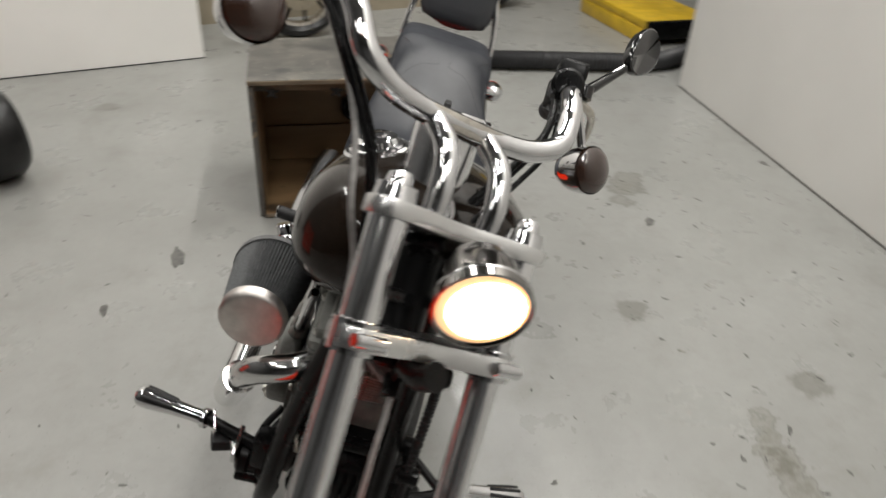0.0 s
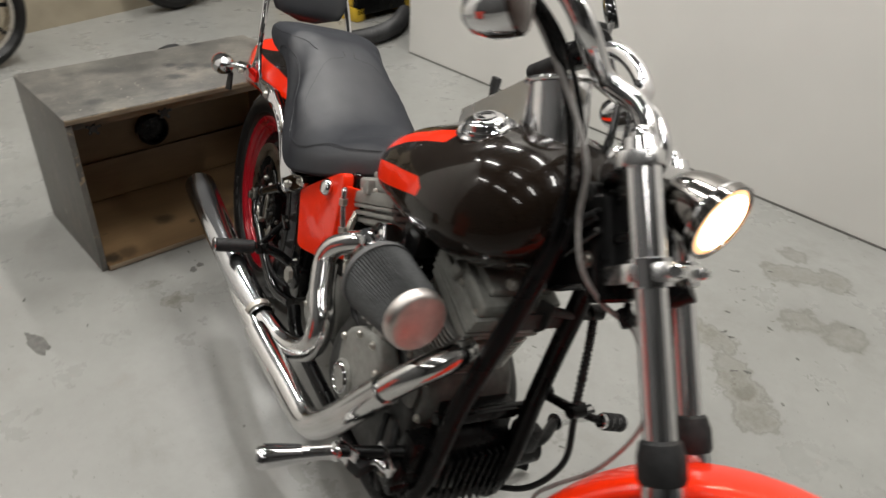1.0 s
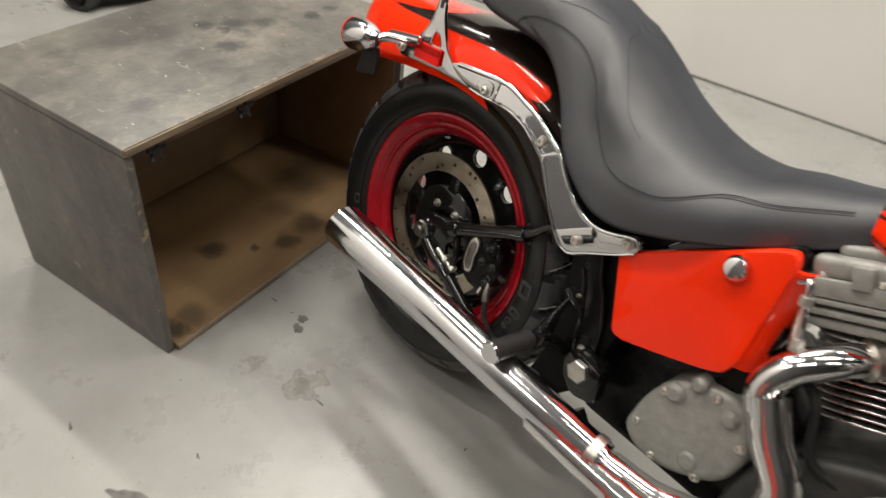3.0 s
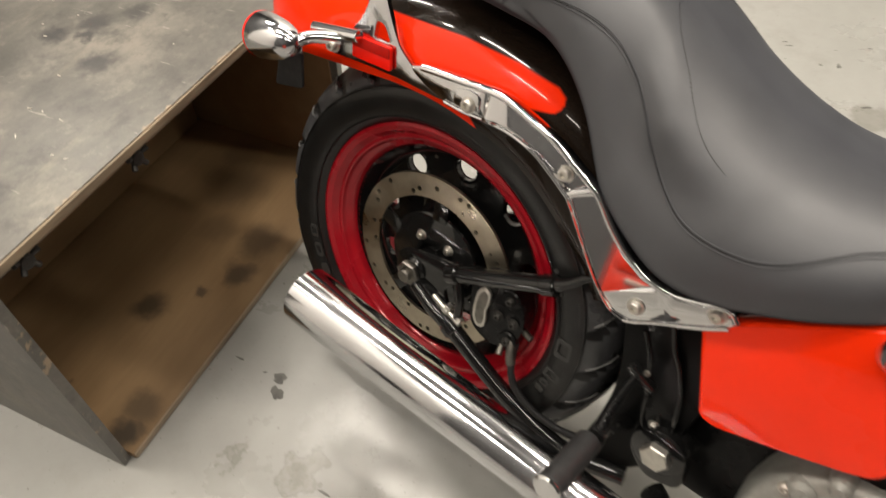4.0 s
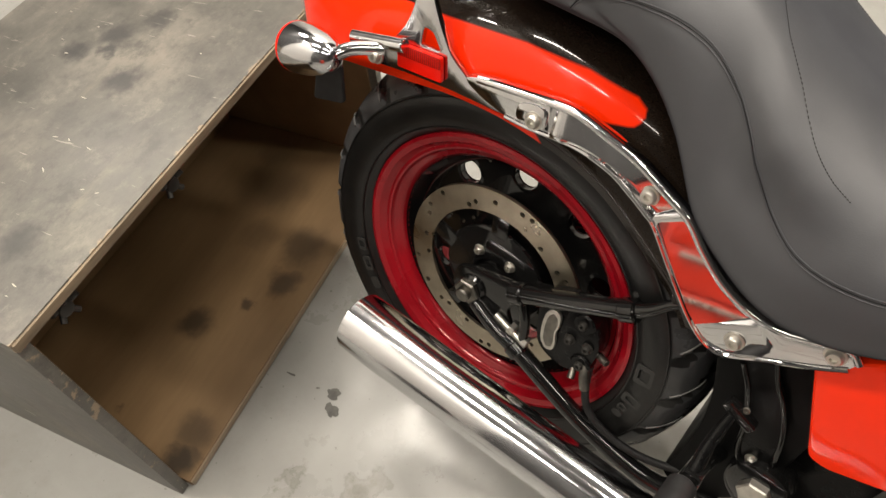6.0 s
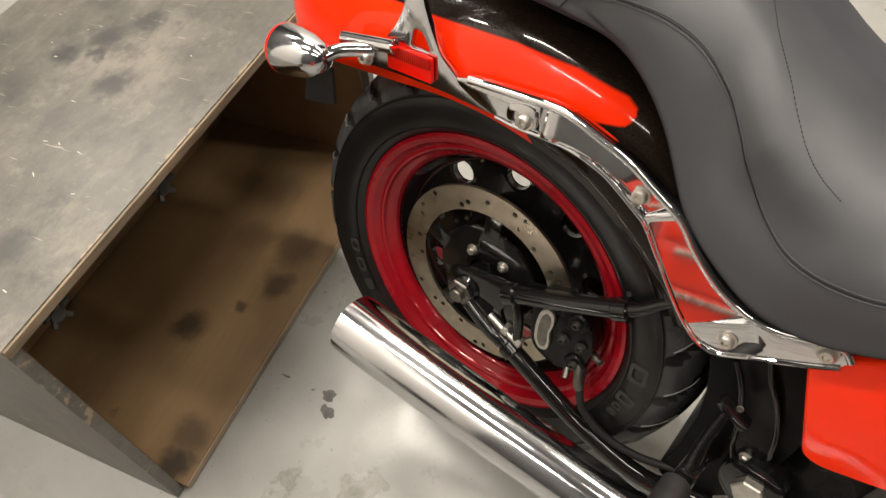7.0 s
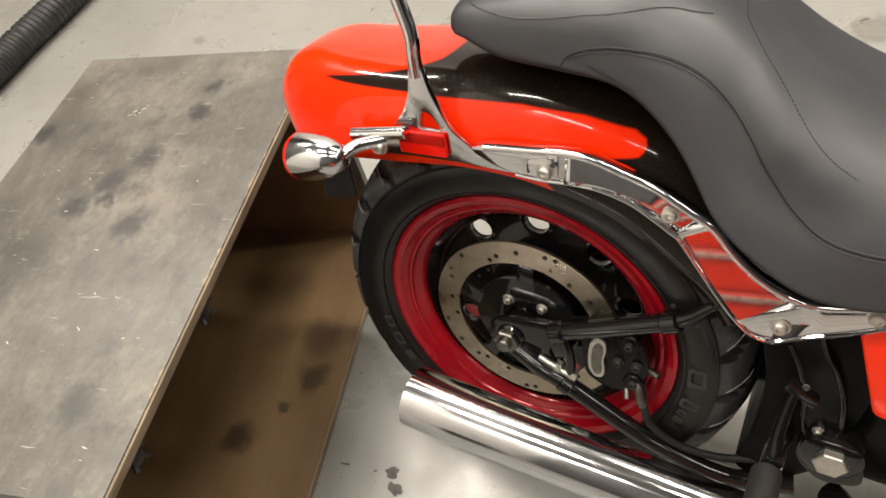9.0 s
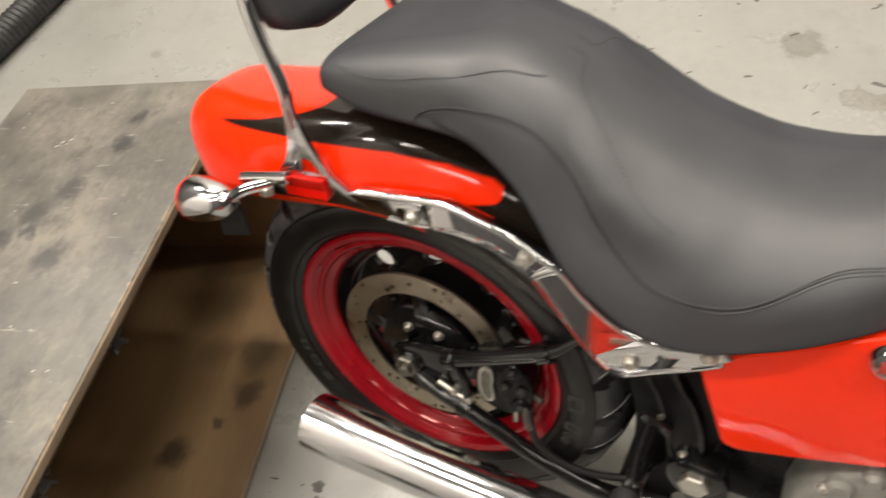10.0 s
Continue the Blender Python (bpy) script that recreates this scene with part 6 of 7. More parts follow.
def handlebar():
    fk = bar_at
    half = [(0.018, 0.0, 0.099), (0.020, 0.06, 0.099), (0.028, 0.115, 0.106), (0.030, 0.158, 0.130), (0.012, 0.180, 0.180), (-0.025, 0.203, 0.222), (-0.085, 0.245, 0.243), (-0.15, 0.292, 0.253), (-0.227, 0.344, 0.261)]
    pts = [fk(f, -l, a) for f, l, a in half[:0:-1]] + [fk(f, l, a) for f, l, a in half]
    bar = part("handlebar", tube(pts, 0.0155, 18, 8), CHROME, BIKE, "wide chrome pulled-back handlebar")
    for s in (-1, 1):
        part("grip", tube([fk(-0.125, 0.274 * s, 0.250), fk(-0.18, 0.312 * s, 0.256), fk(-0.234, 0.349 * s, 0.262)], 0.0185, 18, 6), PLASTIC, bar, "black rubber grip")
        part("switch_housing", join(block(0.055, 0.036, 0.05, Matrix.Translation(fk(-0.100, 0.256 * s, 0.247)) @ FORK.to_3x3().to_4x4() @ Matrix.Translation((0, 0, -0.026)), 0.008), block(0.03, 0.045, 0.04, Matrix.Translation(fk(-0.066, 0.232 * s, 0.240)) @ FORK.to_3x3().to_4x4() @ Matrix.Translation((0, 0, -0.02)), 0.006)), SATIN, bar, "black switch housing")
        part("lever", tube([fk(-0.060, 0.245 * s, 0.235), fk(-0.075, 0.300 * s, 0.232), fk(-0.115, 0.345 * s, 0.222), fk(-0.160, 0.383 * s, 0.212)], lambda u: 0.0075 - 0.002 * u, 10, 6), STEEL, bar, "polished lever")
    for s in (-1, 1):
        c = fk(-0.036, 0.276 * s, 0.131)
        d = FT
        sig = part("front_turn_signal", lathe([(0, -0.045), (0.012, -0.043), (0.024, -0.034), (0.034, -0.012), (0.037, 0.010), (0.037, 0.022)], 32, axis_matrix(c, d)), CHROME, BIKE, "chrome bullet turn signal with a smoked amber lens")
        part("signal_lens", lathe([(0.036, 0.016), (0.0345, 0.026), (0.024, 0.034), (0, 0.038)], 32, axis_matrix(c, d)), AMBER_LENS, sig, "smoked amber lens")
        part("signal_stalk", tube([c - d * 0.01, c + A0 * 0.03 - d * 0.01, fk(-0.045, 0.238 * s, 0.228)], 0.007, 10, 5), CHROME, sig)
    # egg-shaped mirror heads on short thick stems
    for s in (-1, 1):
        foot, tip = fk(-0.062, 0.262 * s, 0.252), fk(-0.072, 0.372 * s, 0.365)
        along = (LT * (0.62 * s) + A0 * 0.70 - FT * 0.2).normalized()
        face = (-FT + A0 * 0.15).normalized()
        across = face.cross(along).normalized()
        face = along.cross(across)
        rings = []
        for d, k in ((-0.016, 0.0), (-0.015, 0.55), (-0.009, 0.90), (0.0, 1.0), (0.008, 0.99), (0.010, 0.94), (0.0085, 0.90), (0.0085, 0.0)):
            ring = []
            for q in range(40):
                a = 2 * math.pi * q / 40
                lobe = 1.0 + 0.16 * math.cos(a)
                ring.append(tuple(tip + along * (0.058 * k * math.cos(a)) + across * (0.034 * k * lobe * math.sin(a)) - face * d))
            rings.append(ring)
        head = part("mirror_head", ring_loft(rings, False, False), BLACK, bar, "black egg-shaped mirror", 40)
        part("mirror_stem", join(tube([foot, foot.lerp(tip, 0.4) - A0 * 0.004, tip - along * 0.050], lambda u: 0.0095 - 0.003 * u, 12, 6), lathe([(0, -0.010), (0.014, -0.010), (0.014, 0.010), (0, 0.010)], 18, axis_matrix(foot, A0))), BLACK, head)
        # fluid cylinder and clamp beside the grip
        part("master_cylinder", join(
            block(0.050, 0.046, 0.030, Matrix.Translation(fk(-0.078, 0.240 * s, 0.262)) @ FORK.to_3x3().to_4x4() @ Matrix.Rotation(-0.6 * s, 4, "Z"), 0.009, 3),
            block(0.040, 0.036, 0.010, Matrix.Translation(fk(-0.078, 0.240 * s, 0.281)) @ FORK.to_3x3().to_4x4() @ Matrix.Rotation(-0.6 * s, 4, "Z"), 0.004),
            rod(fk(-0.05, 0.215 * s, 0.247), fk(-0.118, 0.268 * s, 0.252), 0.026, 22, 0.2)), SATIN, bar, "black lever clamp and fluid cylinder")
    # cables run along the bar to the neck
    part("control_cable", tube([fk(-0.05, -0.23, 0.235), (1.135, -0.140, 1.098), (1.181, -0.100, 1.030), (1.230, -0.080, 0.960), (1.230, -0.060, 0.885), (1.258, -0.050, 0.825), (1.278, -0.010, 0.780), (1.296, 0.030, 0.757)], 0.0042, 10, 8), CABLE, BIKE, "grey control cable")
    for k, (dx, da, r) in enumerate(((-0.024, 0.0, 0.0056), (-0.026, -0.014, 0.0046), (-0.008, -0.026, 0.0042))):
        part("control_cable", tube([fk(-0.060 + dx, -0.222, 0.228 + da), fk(-0.020 + dx, -0.195, 0.205 + da), fk(0.008 + dx, -0.168, 0.150 + da), fk(0.012 + dx, -0.125, 0.088 + da), fk(0.004 + dx, -0.088, 0.035 + da), fk(-0.012 + dx, -0.062, -0.040 + da), fk(-0.045 + dx, -0.045, -0.110 + da)], r, 10, 8), SATIN, BIKE, "black control cable")
        part("control_cable", tube([fk(-0.060 + dx, 0.222, 0.228 + da), fk(-0.020 + dx, 0.195, 0.205 + da), fk(0.008 + dx, 0.168, 0.150 + da), fk(0.012 + dx, 0.125, 0.088 + da), fk(0.000 + dx, 0.080, 0.020 + da), fk(-0.055 + dx, 0.045, -0.080 + da)], r, 10, 8), SATIN, BIKE, "black control cable")
    line = part("brake_line", tube([(1.255, 0.05, 0.33), (1.270, 0.04, 0.385), (1.306, 0.03, 0.445), (1.366, 0.03, 0.541), (1.398, 0.03, 0.652), (1.366, 0.03, 0.718), (1.325, 0.032, 0.752), (1.296, 0.030, 0.757)], 0.0036, 8, 8), CABLE, BIKE, "thin grey front brake hose")
    part("line_joint", join(block(0.030, 0.022, 0.016, Matrix.Translation((1.296, 0.030, 0.757)) @ Matrix.Rotation(0.5, 4, "Y"), 0.004), rod((1.296, 0.030, 0.765), (1.292, 0.030, 0.785), 0.006, 12)), SATIN, line, "black brake line joint")
    return bar


handlebar()


def front_wheel():
    c = fk(0.068, 0, -0.778)
    m = axis_matrix(c, LT) @ Matrix.Scale(0.91, 4)
    rim = part("front_wheel", lathe([(0.262, 0.030), (0.272, 0.032), (0.274, 0.026), (0.262, 0.018), (0.258, 0.0), (0.262, -0.018), (0.274, -0.026), (0.272, -0.032), (0.262, -0.030), (0.250, -0.012), (0.250, 0.012)], 72, m, True), RED_RIM, BIKE, "red front wheel rim")
    part("tyre", lathe([(0.264, 0.028), (0.285, 0.042), (0.310, 0.045), (0.328, 0.036), (0.338, 0.018), (0.341, 0.0), (0.338, -0.018), (0.328, -0.036), (0.310, -0.045), (0.285, -0.042), (0.264, -0.028)], 96, m, True), TYRE, rim, "narrow black front tyre")
    part("hub", lathe([(0, 0.06), (0.03, 0.06), (0.04, 0.03), (0.04, -0.03), (0.03, -0.06), (0, -0.06)], 28, m), CHROME, rim, "chrome hub")
    for k in range(40):
        a = 2 * math.pi * k / 40
        s = 1 if k % 2 else -1
        a2 = a + (0.5 if (k // 2) % 2 else -0.5)
        part("spoke", rod(m @ Vector((0.04 * math.cos(a2), 0.04 * math.sin(a2), 0.03 * s)), m @ Vector((0.256 * math.cos(a), 0.256 * math.sin(a), 0.004 * s)), 0.0024, 6), CHROME, rim)
    # fender
    rings = []
    for k in range(61):
        phi = radians(-62 + 175 * k / 60)
        ring = []
        for j in range(25):
            b = math.pi * j / 24
            y = -0.062 * math.copysign(abs(math.cos(b)) ** 0.8, math.cos(b))
            r = 0.338 + 0.028 * abs(math.sin(b)) ** 0.7
            d = FT * math.sin(phi) * -1 + A0 * math.cos(phi)
            rings_p = c + d * r + LT * y
            ring.append(tuple(rings_p))
        rings.append(ring)
    fen = part("front_fender", ring_loft(rings, False, False), RED_PLAIN, BIKE, "orange-red front fender", 60)
    mod = fen.modifiers.new("thickness", "SOLIDIFY")
    mod.thickness, mod.offset = 0.003, 0.0
    return rim


front_wheel()


# ---- foot controls and small fittings ----
def chrome_peg(a, b, holder):
    """A flared chrome peg from its collar a to its bulb b, with rubber strips let into the outer half."""
    a, b = Vector(a), Vector(b)
    ax = (b - a).normalized()
    m = axis_matrix(a, ax)
    n = (b - a).length
    peg = part("foot_peg", lathe([(0, 0), (0.0175, 0), (0.0185, 0.003), (0.0185, 0.008), (0.0135, 0.012), (0.0130, 0.03), (0.0150, n * 0.5), (0.0185, n * 0.75), (0.0200, n - 0.016), (0.0190, n - 0.006), (0.0150, n - 0.001), (0, n)], 32, m), CHROME, holder, "flared chrome foot peg")
    up = Vector((0, 0, 1)) - ax * ax.z
    up.normalize()
    out = ax.cross(up)
    for turn in (-0.75, 0.0, 0.75):
        d = up * math.cos(turn) + out * math.sin(turn)
        part("rubber_strip", tube([a + ax * (n * u) + d * r for u, r in ((0.46, 0.0135), (0.60, 0.0155), (0.76, 0.0178), (0.90, 0.0190))], 0.0036, 8, 5), PLASTIC, peg, "black rubber strip")
    return peg


def foot_controls():
    # brake side
    arm = part("forward_control", join(
        tube([(1.116, -0.115, 0.372), (1.112, -0.14, 0.366), (1.066, -0.236, 0.342)], 0.0105, 14, 6),
        lathe([(0, 0), (0.030, 0), (0.034, 0.004), (0.034, 0.016), (0.028, 0.020), (0.028, 0.034), (0.033, 0.038), (0.033, 0.052), (0.026, 0.058), (0, 0.058)], 28, axis_matrix((1.107, -0.105, 0.322), (-0.05, -1, -0.02))),
        block(0.045, 0.05, 0.07, Matrix.Translation((1.118, -0.115, 0.335)), 0.010), block(0.022, 0.02, 0.035, Matrix.Translation((1.100, -0.150, 0.292)), 0.005),
        rod((1.125, -0.12, 0.30), (1.125, -0.16, 0.298), 0.014, 16)), SATIN, BIKE, "black forward foot control bracket")
    chrome_peg((1.066, -0.236, 0.342), (1.038, -0.372, 0.326), arm)
    pad = part("pedal", join(block(0.034, 0.060, 0.026, Matrix.Translation((1.084, -0.190, 0.312)) @ Matrix.Rotation(0.35, 4, "Z"), 0.005),
                             *[block(0.036, 0.006, 0.028, Matrix.Translation((1.087 - 0.006 * q, -0.176 - 0.013 * q, 0.313)) @ Matrix.Rotation(0.35, 4, "Z"), 0.002) for q in range(3)]), PLASTIC, arm, "black ribbed rubber pedal pad")
    part("pedal_end", block(0.046, 0.005, 0.042, Matrix.Translation((1.074, -0.222, 0.318)) @ Matrix.Rotation(0.35, 4, "Z"), 0.0024), CHROME, pad, "chrome end plate")
    part("pedal_arm", join(tube([(1.120, -0.165, 0.335), (1.100, -0.178, 0.340), (1.084, -0.190, 0.322)], 0.008, 12, 5), block(0.060, 0.008, 0.030, Matrix.Translation((1.108, -0.168, 0.338)) @ Matrix.Rotation(0.2, 4, "Y"), 0.003)), CHROME, arm, "chrome pedal lever")
    bolt_at((1.108, -0.166, 0.322), (-0.1, -1, 0), 0.009, arm, 0.007, IRON)
    # shift side
    far = part("forward_control", join(
        tube([(1.13, 0.100, 0.345), (1.12, 0.17, 0.345), (1.08, 0.235, 0.345)], 0.0115, 14, 6),
        rod((1.118, 0.10, 0.325), (1.112, 0.165, 0.322), 0.030, 24), block(0.045, 0.05, 0.06, Matrix.Translation((1.122, 0.12, 0.335)), 0.010)), SATIN, BIKE, "black forward foot control bracket")
    chrome_peg((1.08, 0.235, 0.345), (1.044, 0.372, 0.322), far)
    lever = part("pedal", join(tube([(1.140, 0.095, 0.490), (1.165, 0.130, 0.484), (1.195, 0.172, 0.472), (1.205, 0.200, 0.464)], 0.0075, 12, 6), rod((1.140, 0.085, 0.490), (1.140, 0.118, 0.489), 0.016, 18)), SATIN, far, "black shift lever")
    part("toe_peg", rod((1.206, 0.198, 0.464), (1.213, 0.258, 0.455), 0.0145, 20, 0.2), CHROME, lever, "chrome toe peg")
    for q in range(3):
        part("peg_band", lathe([(0.0140, -0.006), (0.0166, -0.005), (0.0166, 0.005), (0.0140, 0.006)], 20, axis_matrix(Vector((1.206, 0.198, 0.464)).lerp(Vector((1.213, 0.258, 0.455)), 0.28 + 0.25 * q), (0.007, 0.06, -0.009)), True), PLASTIC, lever, "black rubber band")
    return arm


foot_controls()
link = part("shift_link", tube([(1.175, 0.11, 0.679), (1.192, 0.11, 0.62), (1.215, 0.11, 0.52)], lambda u: 0.0085 if int(u * 44) % 2 else 0.0065, 12, 24), PLASTIC, BIKE, "black ribbed rubber shift link")
part("link_eye", rod((1.173, 0.095, 0.685), (1.173, 0.125, 0.685), 0.014, 16), SATIN, link, "black link eye")
part("link_eye", rod((1.218, 0.095, 0.512), (1.218, 0.128, 0.512), 0.014, 16), SATIN, link, "black link eye")
part("link_arm", tube([(1.218, 0.11, 0.51), (1.15, 0.11, 0.487), (1.12, 0.11, 0.47)], 0.009, 10, 6), SATIN, link)
part("wiring_loop", tube([(1.222, 0.11, 0.50), (1.24, 0.11, 0.413), (1.192, 0.11, 0.305), (1.109, 0.11, 0.223), (1.05, 0.08, 0.20)], 0.006, 10, 8), PLASTIC, BIKE, "black looped cable")


def rear_signal(sign):
    c = Vector((-0.230, 0.190 * sign, 0.636))
    d = Vector((-0.965, -0.08 * sign, -0.20)).normalized()
    body = part("rear_turn_signal", lathe([(0, -0.050), (0.008, -0.049), (0.0165, -0.042), (0.0245, -0.026), (0.0295, -0.004), (0.0312, 0.014), (0.0306, 0.026)], 36, axis_matrix(c, d)), SOFT_CHROME, BIKE, "chrome bullet turn signal with a red lens")
    part("signal_lens", lathe([(0.0302, 0.022), (0.0310, 0.0265), (0.0290, 0.031), (0.017, 0.036), (0, 0.038)], 36, axis_matrix(c, d)), RED_LENS, body, "red lens")
    part("signal_stalk", join(tube([c - d * 0.040, Vector((-0.178, 0.172 * sign, 0.652)), Vector((-0.150, 0.148 * sign, 0.654))], 0.0085, 14, 6), rod((-0.20, 0.148 * sign, 0.652), (-0.12, 0.146 * sign, 0.668), 0.0085, 14)), CHROME, body, "chrome stalk")
    bolt_at((-0.156, 0.154 * sign, 0.646), (0, sign, 0), 0.0085, body, 0.009)
    part("wire_tab", plate(round_outline([(-0.250, 0.556, 0), (-0.196, 0.570, 0), (-0.20, 0.622, 0), (-0.240, 0.622, 0)], 0.006), 0.006, side(0.165 * sign), 0.002), PLASTIC, body, "black plastic tab")
    return body


rear_signal(-1)
rear_signal(1)
ref = part("side_reflector", plate(round_outline([(-0.137, 0.634, 0), (-0.070, 0.638, 0), (-0.073, 0.668, 0), (-0.138, 0.664, 0)], 0.003), 0.006, side(-0.1335), 0.0015), RED_LENS, BIKE, "red rectangular side reflector")
part("prism_band", plate(round_outline([(-0.1365, 0.6500, 0), (-0.0722, 0.6540, 0), (-0.0738, 0.6672, 0), (-0.1372, 0.6632, 0)], 0.002), 0.0012, side(-0.1396), 0.0004), DARK_LENS, ref, "darker hatched band of the reflector")
for k in range(21):
    x = -0.1350 + 0.00300 * k
    z = 0.6508 + (x + 0.1365) * 0.062
    part("prism_rib", rod((x, -0.1411, z), (x - 0.0004, -0.1411, z + 0.0118), 0.0004, 5), RED_LENS, ref)
stand = part("kick_stand", tube([(0.95, 0.11, 0.19), (0.955, 0.17, 0.13), (0.965, 0.30, 0.105), (0.975, 0.33, 0.100)], 0.011, 12, 6), SATIN, BIKE, "black kick stand")


# ---- things in the bay beyond and on the floor ----
def extraction_hose():
    """A ribbed hose lying across the opening, its end looped."""
    run = [(-2.23, -0.02), (-2.20, 0.08), (-2.18, 0.20), (-2.19, 0.38), (-2.22, 0.62), (-2.25, 0.95), (-2.30, 1.25), (-2.46, 1.48), (-2.75, 1.70)]
    bm = tube([(x, y, 0.058) for x, y in run], lambda u: 0.056 if int(u * 220) % 2 else 0.049, 20, 28)
    h = part("exhaust_hose", bm, HOSE, None, "black ribbed exhaust extraction hose lying on the floor", 25)
    part("hose_cuff", lathe([(0.056, -0.05), (0.075, -0.045), (0.080, 0.0), (0.075, 0.045), (0.056, 0.05)], 24, axis_matrix((-2.215, 0.0, 0.075), (-0.5, 0.86, 0)), True), HOSE, h, "thick rubber cuff")
    return tagged(h, category="hose")


extraction_hose()


def parked_wheel(name_group, place, turn, r=0.31):
    """The front wheel of a motorcycle parked in the bay, with its fork legs."""
    top = new("parked_motorcycle_wheel")
    m = axis_matrix((0, 0, r), (0, 1, 0))
    rim = part("rim", lathe([(r * 0.70, 0.03), (r * 0.76, 0.034), (r * 0.77, 0.026), (r * 0.73, 0.012), (r * 0.73, -0.012), (r * 0.77, -0.026), (r * 0.76, -0.034), (r * 0.70, -0.03)], 48, m, True), STEEL, top, "bright wheel rim")
    part("tyre", lathe([(r * 0.75, 0.03), (r * 0.84, 0.058), (r * 0.93, 0.056), (r * 0.99, 0.03), (r, 0.0), (r * 0.99, -0.03), (r * 0.93, -0.056), (r * 0.84, -0.058), (r * 0.75, -0.03)], 64, m, True), TYRE, top, "black tyre")
    part("hub", lathe([(0, 0.05), (0.035, 0.05), (0.045, 0.03), (0.045, -0.03), (0.035, -0.05), (0, -0.05)], 24, m), SATIN, top)
    for k in range(9):
        a = 2 * math.pi * k / 9
        part("spoke", tube([m @ Vector((0.04 * math.cos(a), 0.04 * math.sin(a), 0)), m @ Vector((r * 0.4 * math.cos(a + 0.1), r * 0.4 * math.sin(a + 0.1), 0.004)), m @ Vector((r * 0.71 * math.cos(a), r * 0.71 * math.sin(a), 0))], 0.011, 8, 4), SATIN, top, "black cast spoke")
    part("brake_disc", lathe([(0.07, 0.058), (0.13, 0.058), (0.13, 0.062), (0.07, 0.062)], 40, m, True), DISC_STEEL, top)
    for s in (-1, 1):
        part("fork_leg", rod((0.0, 0.085 * s, r), (-0.20, 0.085 * s, r + 0.42), 0.026, 18), SATIN, top, "black fork leg")
    part("fender", ring_loft([[(-(r + 0.03 + 0.012 * math.sin(b)) * math.sin(p), 0.07 * math.cos(b), r + (r + 0.03 + 0.012 * math.sin(b)) * math.cos(p)) for b in (math.pi * j / 10 for j in range(11))] for p in (radians(-25 + 110 * k / 24) for k in range(25))], False, False), SATIN, top, "black front fender").modifiers.new("thickness", "SOLIDIFY").thickness = 0.004
    top.matrix_world = Matrix.Translation((*place, 0.002)) @ Matrix.Rotation(turn, 4, "Z")
    return tagged(top, "black and chrome front wheel of a motorcycle parked in the bay", "wheel", name_group)


parked_wheel("parked wheels", (-2.62, -0.93), radians(-62))
parked_wheel("parked wheels", (-3.62, 0.30), radians(-62), 0.33)


def near_tyre():
    """A loose black tyre standing on the floor beside the walk."""
    t = part("rear_tyre", lathe([(0.10, 0.06), (0.12, 0.085), (0.15, 0.09), (0.175, 0.06), (0.18, 0.0), (0.175, -0.06), (0.15, -0.09), (0.12, -0.085), (0.10, -0.06)], 64, axis_matrix((0, 0, 0.18), (0, 1, 0)), True), TYRE, None, "black motorcycle tyre standing on the floor")
    t.matrix_world = Matrix.Translation((-0.50, -1.69, 0)) @ Matrix.Rotation(radians(50), 4, "Z")
    return tagged(t, category="tyre")


near_tyre()


def red_reflection_cabinet():
    """An unseen red roller cabinet, added to put red into the chrome's reflections."""
    top = new("red_reflection_cabinet")
    part("body", block(0.55, 0.46, 0.74, Matrix.Translation((0, 0, 0.12)), 0.008), CABINET, top, "red enamelled steel body")
    for k, (z, h) in enumerate(((0.14, 0.20), (0.35, 0.15), (0.51, 0.13), (0.65, 0.10), (0.76, 0.09))):
        d = part("drawer", block(0.51, 0.016, h, Matrix.Translation((0, 0.236, z)), 0.004), CABINET, top, "red drawer front")
        part("handle", block(0.42, 0.014, 0.018, Matrix.Translation((0, 0.25, z + h - 0.03)), 0.004), STEEL, d, "bright steel pull")
    part("worktop", block(0.57, 0.48, 0.03, Matrix.Translation((0, 0, 0.862)), 0.006), PLASTIC, top, "black rubber top mat")
    for x in (-0.21, 0.21):
        for y in (-0.17, 0.17):
            part("castor", join(rod((x - 0.02, y, 0.05), (x + 0.02, y, 0.05), 0.05, 20), block(0.06, 0.06, 0.03, Matrix.Translation((x, y, 0.092)), 0.004)), PLASTIC, top, "black castor")
    top.matrix_world = Matrix.Translation((0.66, -2.15, 0.002))
    return tagged(top, "unseen red steel cabinet with drawers on castors, added for red reflections", "tool cabinet")


red_reflection_cabinet()


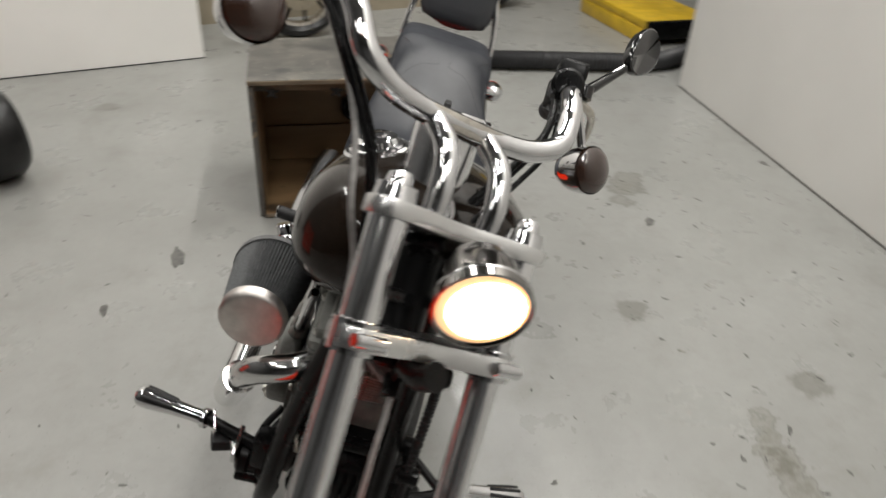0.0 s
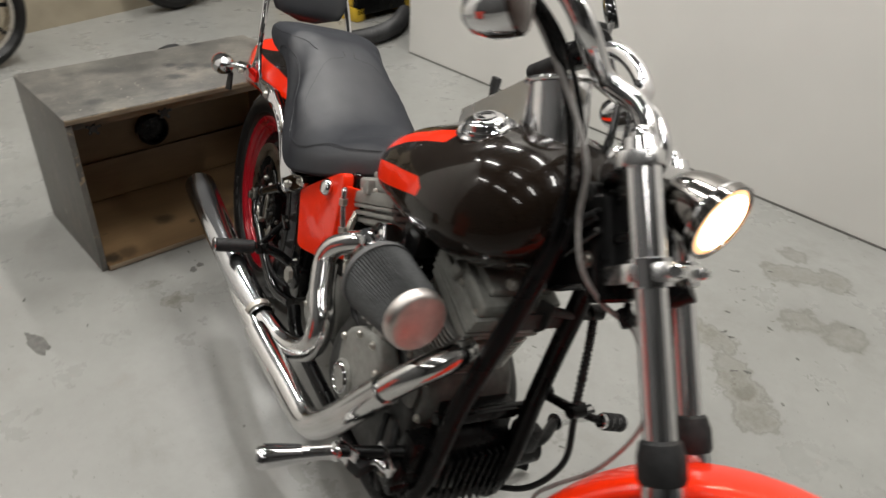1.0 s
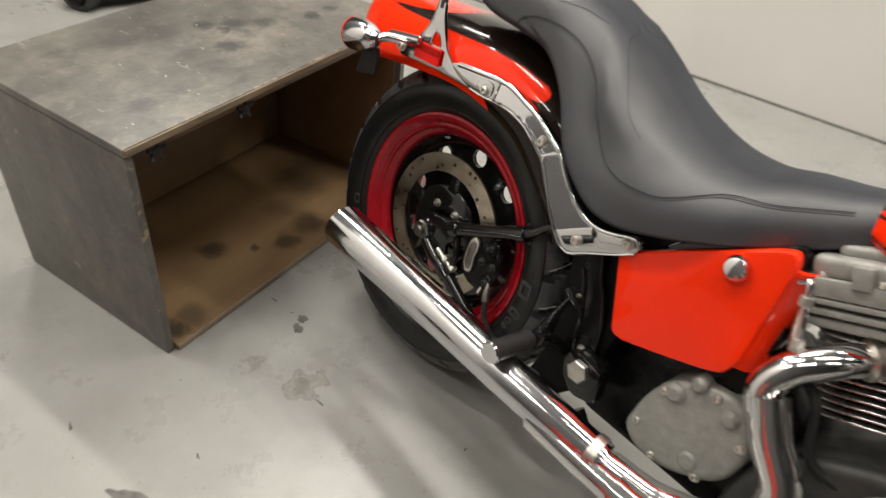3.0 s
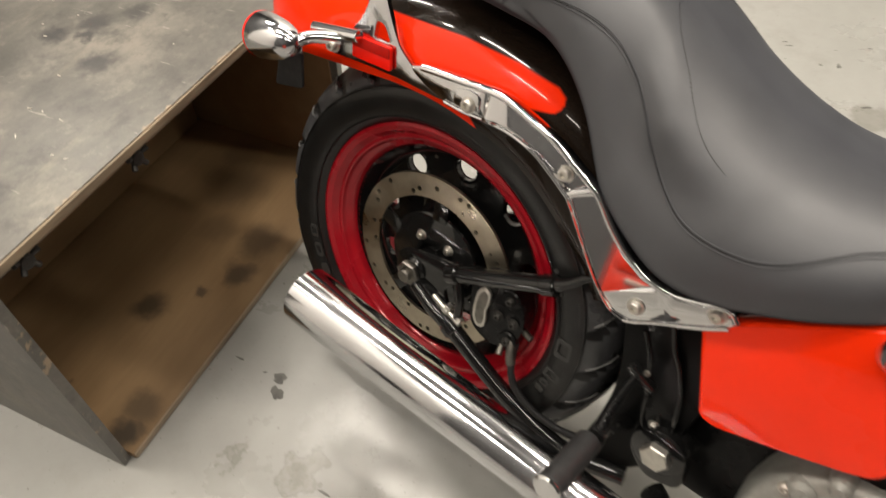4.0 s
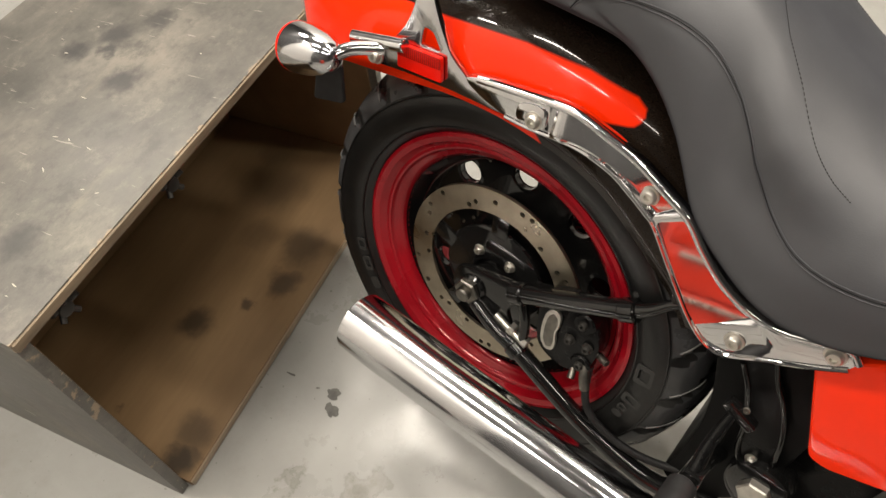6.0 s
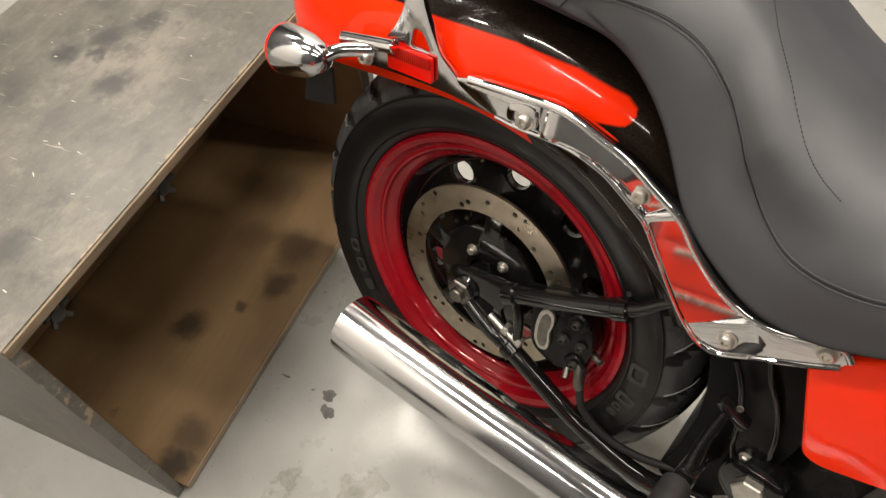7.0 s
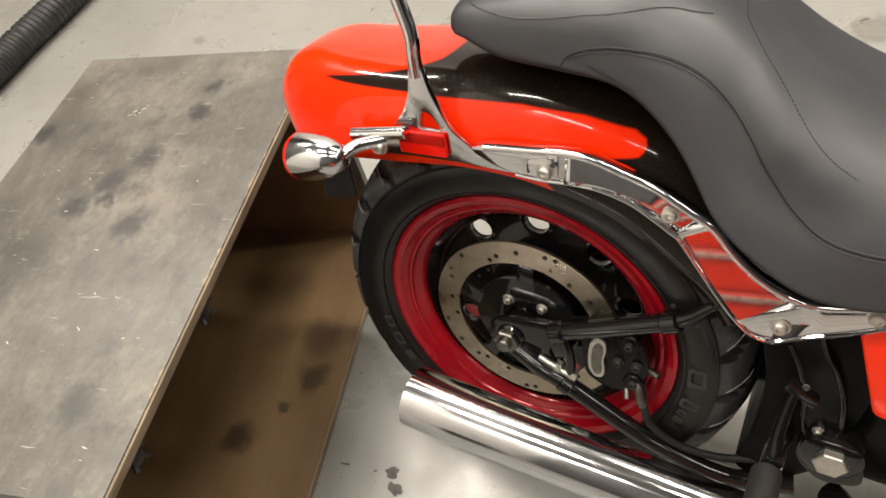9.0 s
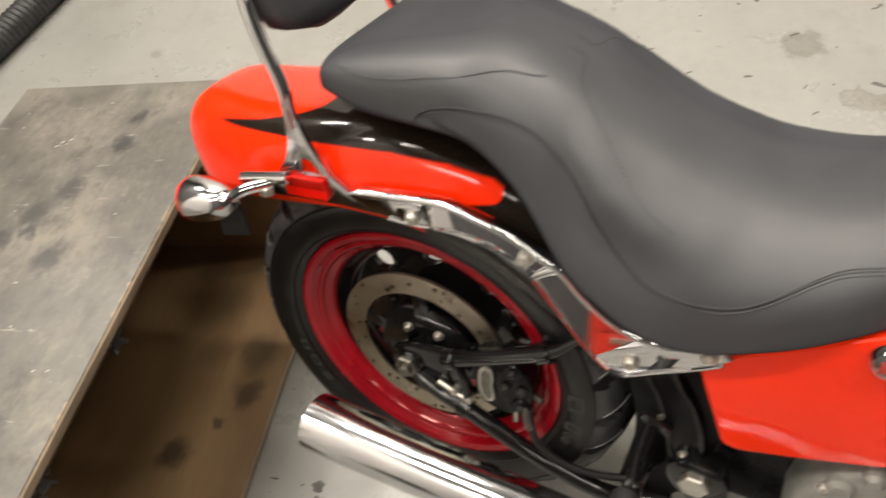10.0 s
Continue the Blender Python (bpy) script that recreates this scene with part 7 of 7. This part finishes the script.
def yellow_jack():
    """A low yellow frame on the floor of the bay, behind the hose."""
    top = new("yellow_floor_jack")
    part("deck", block(0.9, 0.55, 0.06, Matrix.Translation((0, 0, 0.10)), 0.015), YELLOW, top, "scuffed yellow deck")
    part("runner", block(0.95, 0.08, 0.10, Matrix.Translation((0, 0.24, 0)), 0.012), YELLOW, top)
    part("runner", block(0.95, 0.08, 0.10, Matrix.Translation((0, -0.24, 0)), 0.012), YELLOW, top)
    part("lip", block(0.05, 0.55, 0.12, Matrix.Translation((0.45, 0, 0.04)), 0.01), SATIN, top, "black rubber edge")
    top.matrix_world = Matrix.Translation((-3.35, 1.45, 0)) @ Matrix.Rotation(radians(20), 4, "Z")
    return tagged(top, "low yellow steel lift frame on the floor behind the hose", "lift")


yellow_jack()


# ---- marks on the floor ----
def floor_marks():
    rng = random.Random(5)
    ground = bpy.data.objects["floor"]
    named = [(-0.005, -0.812, 0.065, 0.020, 25, CHIP), (-0.215, -0.312, 0.014, 0.010, 20, CHIP), (-0.196, -0.338, 0.016, 0.010, -30, CHIP), 
             (0.30, -0.93, 0.028, 0.012, 30, CHIP), (-0.433, 0.882, 0.03, 0.018, -30, CHIP), (-1.04, 1.535, 0.03, 0.012, 15, CHIP)]
    for x, y, rx, ry, turn, mat in named:
        part("stain" if mat is STAIN else "chip", plate(blot(rng, rx, ry), 0.0012, Matrix.Translation((x, y, 0.0)) @ Matrix.Rotation(radians(turn), 4, "Z")), mat, ground)
    for k in range(290):
        if k < 190:
            x, y = rng.uniform(-1.3, 1.7), rng.uniform(0.30, 1.50)
        elif k < 250:
            x, y = rng.uniform(-0.6, 1.4), rng.uniform(-1.9, -0.25)
        else:
            x, y = rng.uniform(-2.2, -0.9), rng.uniform(-1.3, 1.2)
        size = rng.uniform(0.003, 0.011) * (1.6 if rng.random() < 0.12 else 1)
        part("chip", plate(blot(rng, size, size * rng.uniform(0.2, 0.6), 0.5, 12), 0.001, Matrix.Translation((x, y, 0.0)) @ Matrix.Rotation(rng.gauss(0.5, 0.7), 4, "Z")), CHIP if rng.random() < 0.75 else STAIN, ground)


floor_marks()
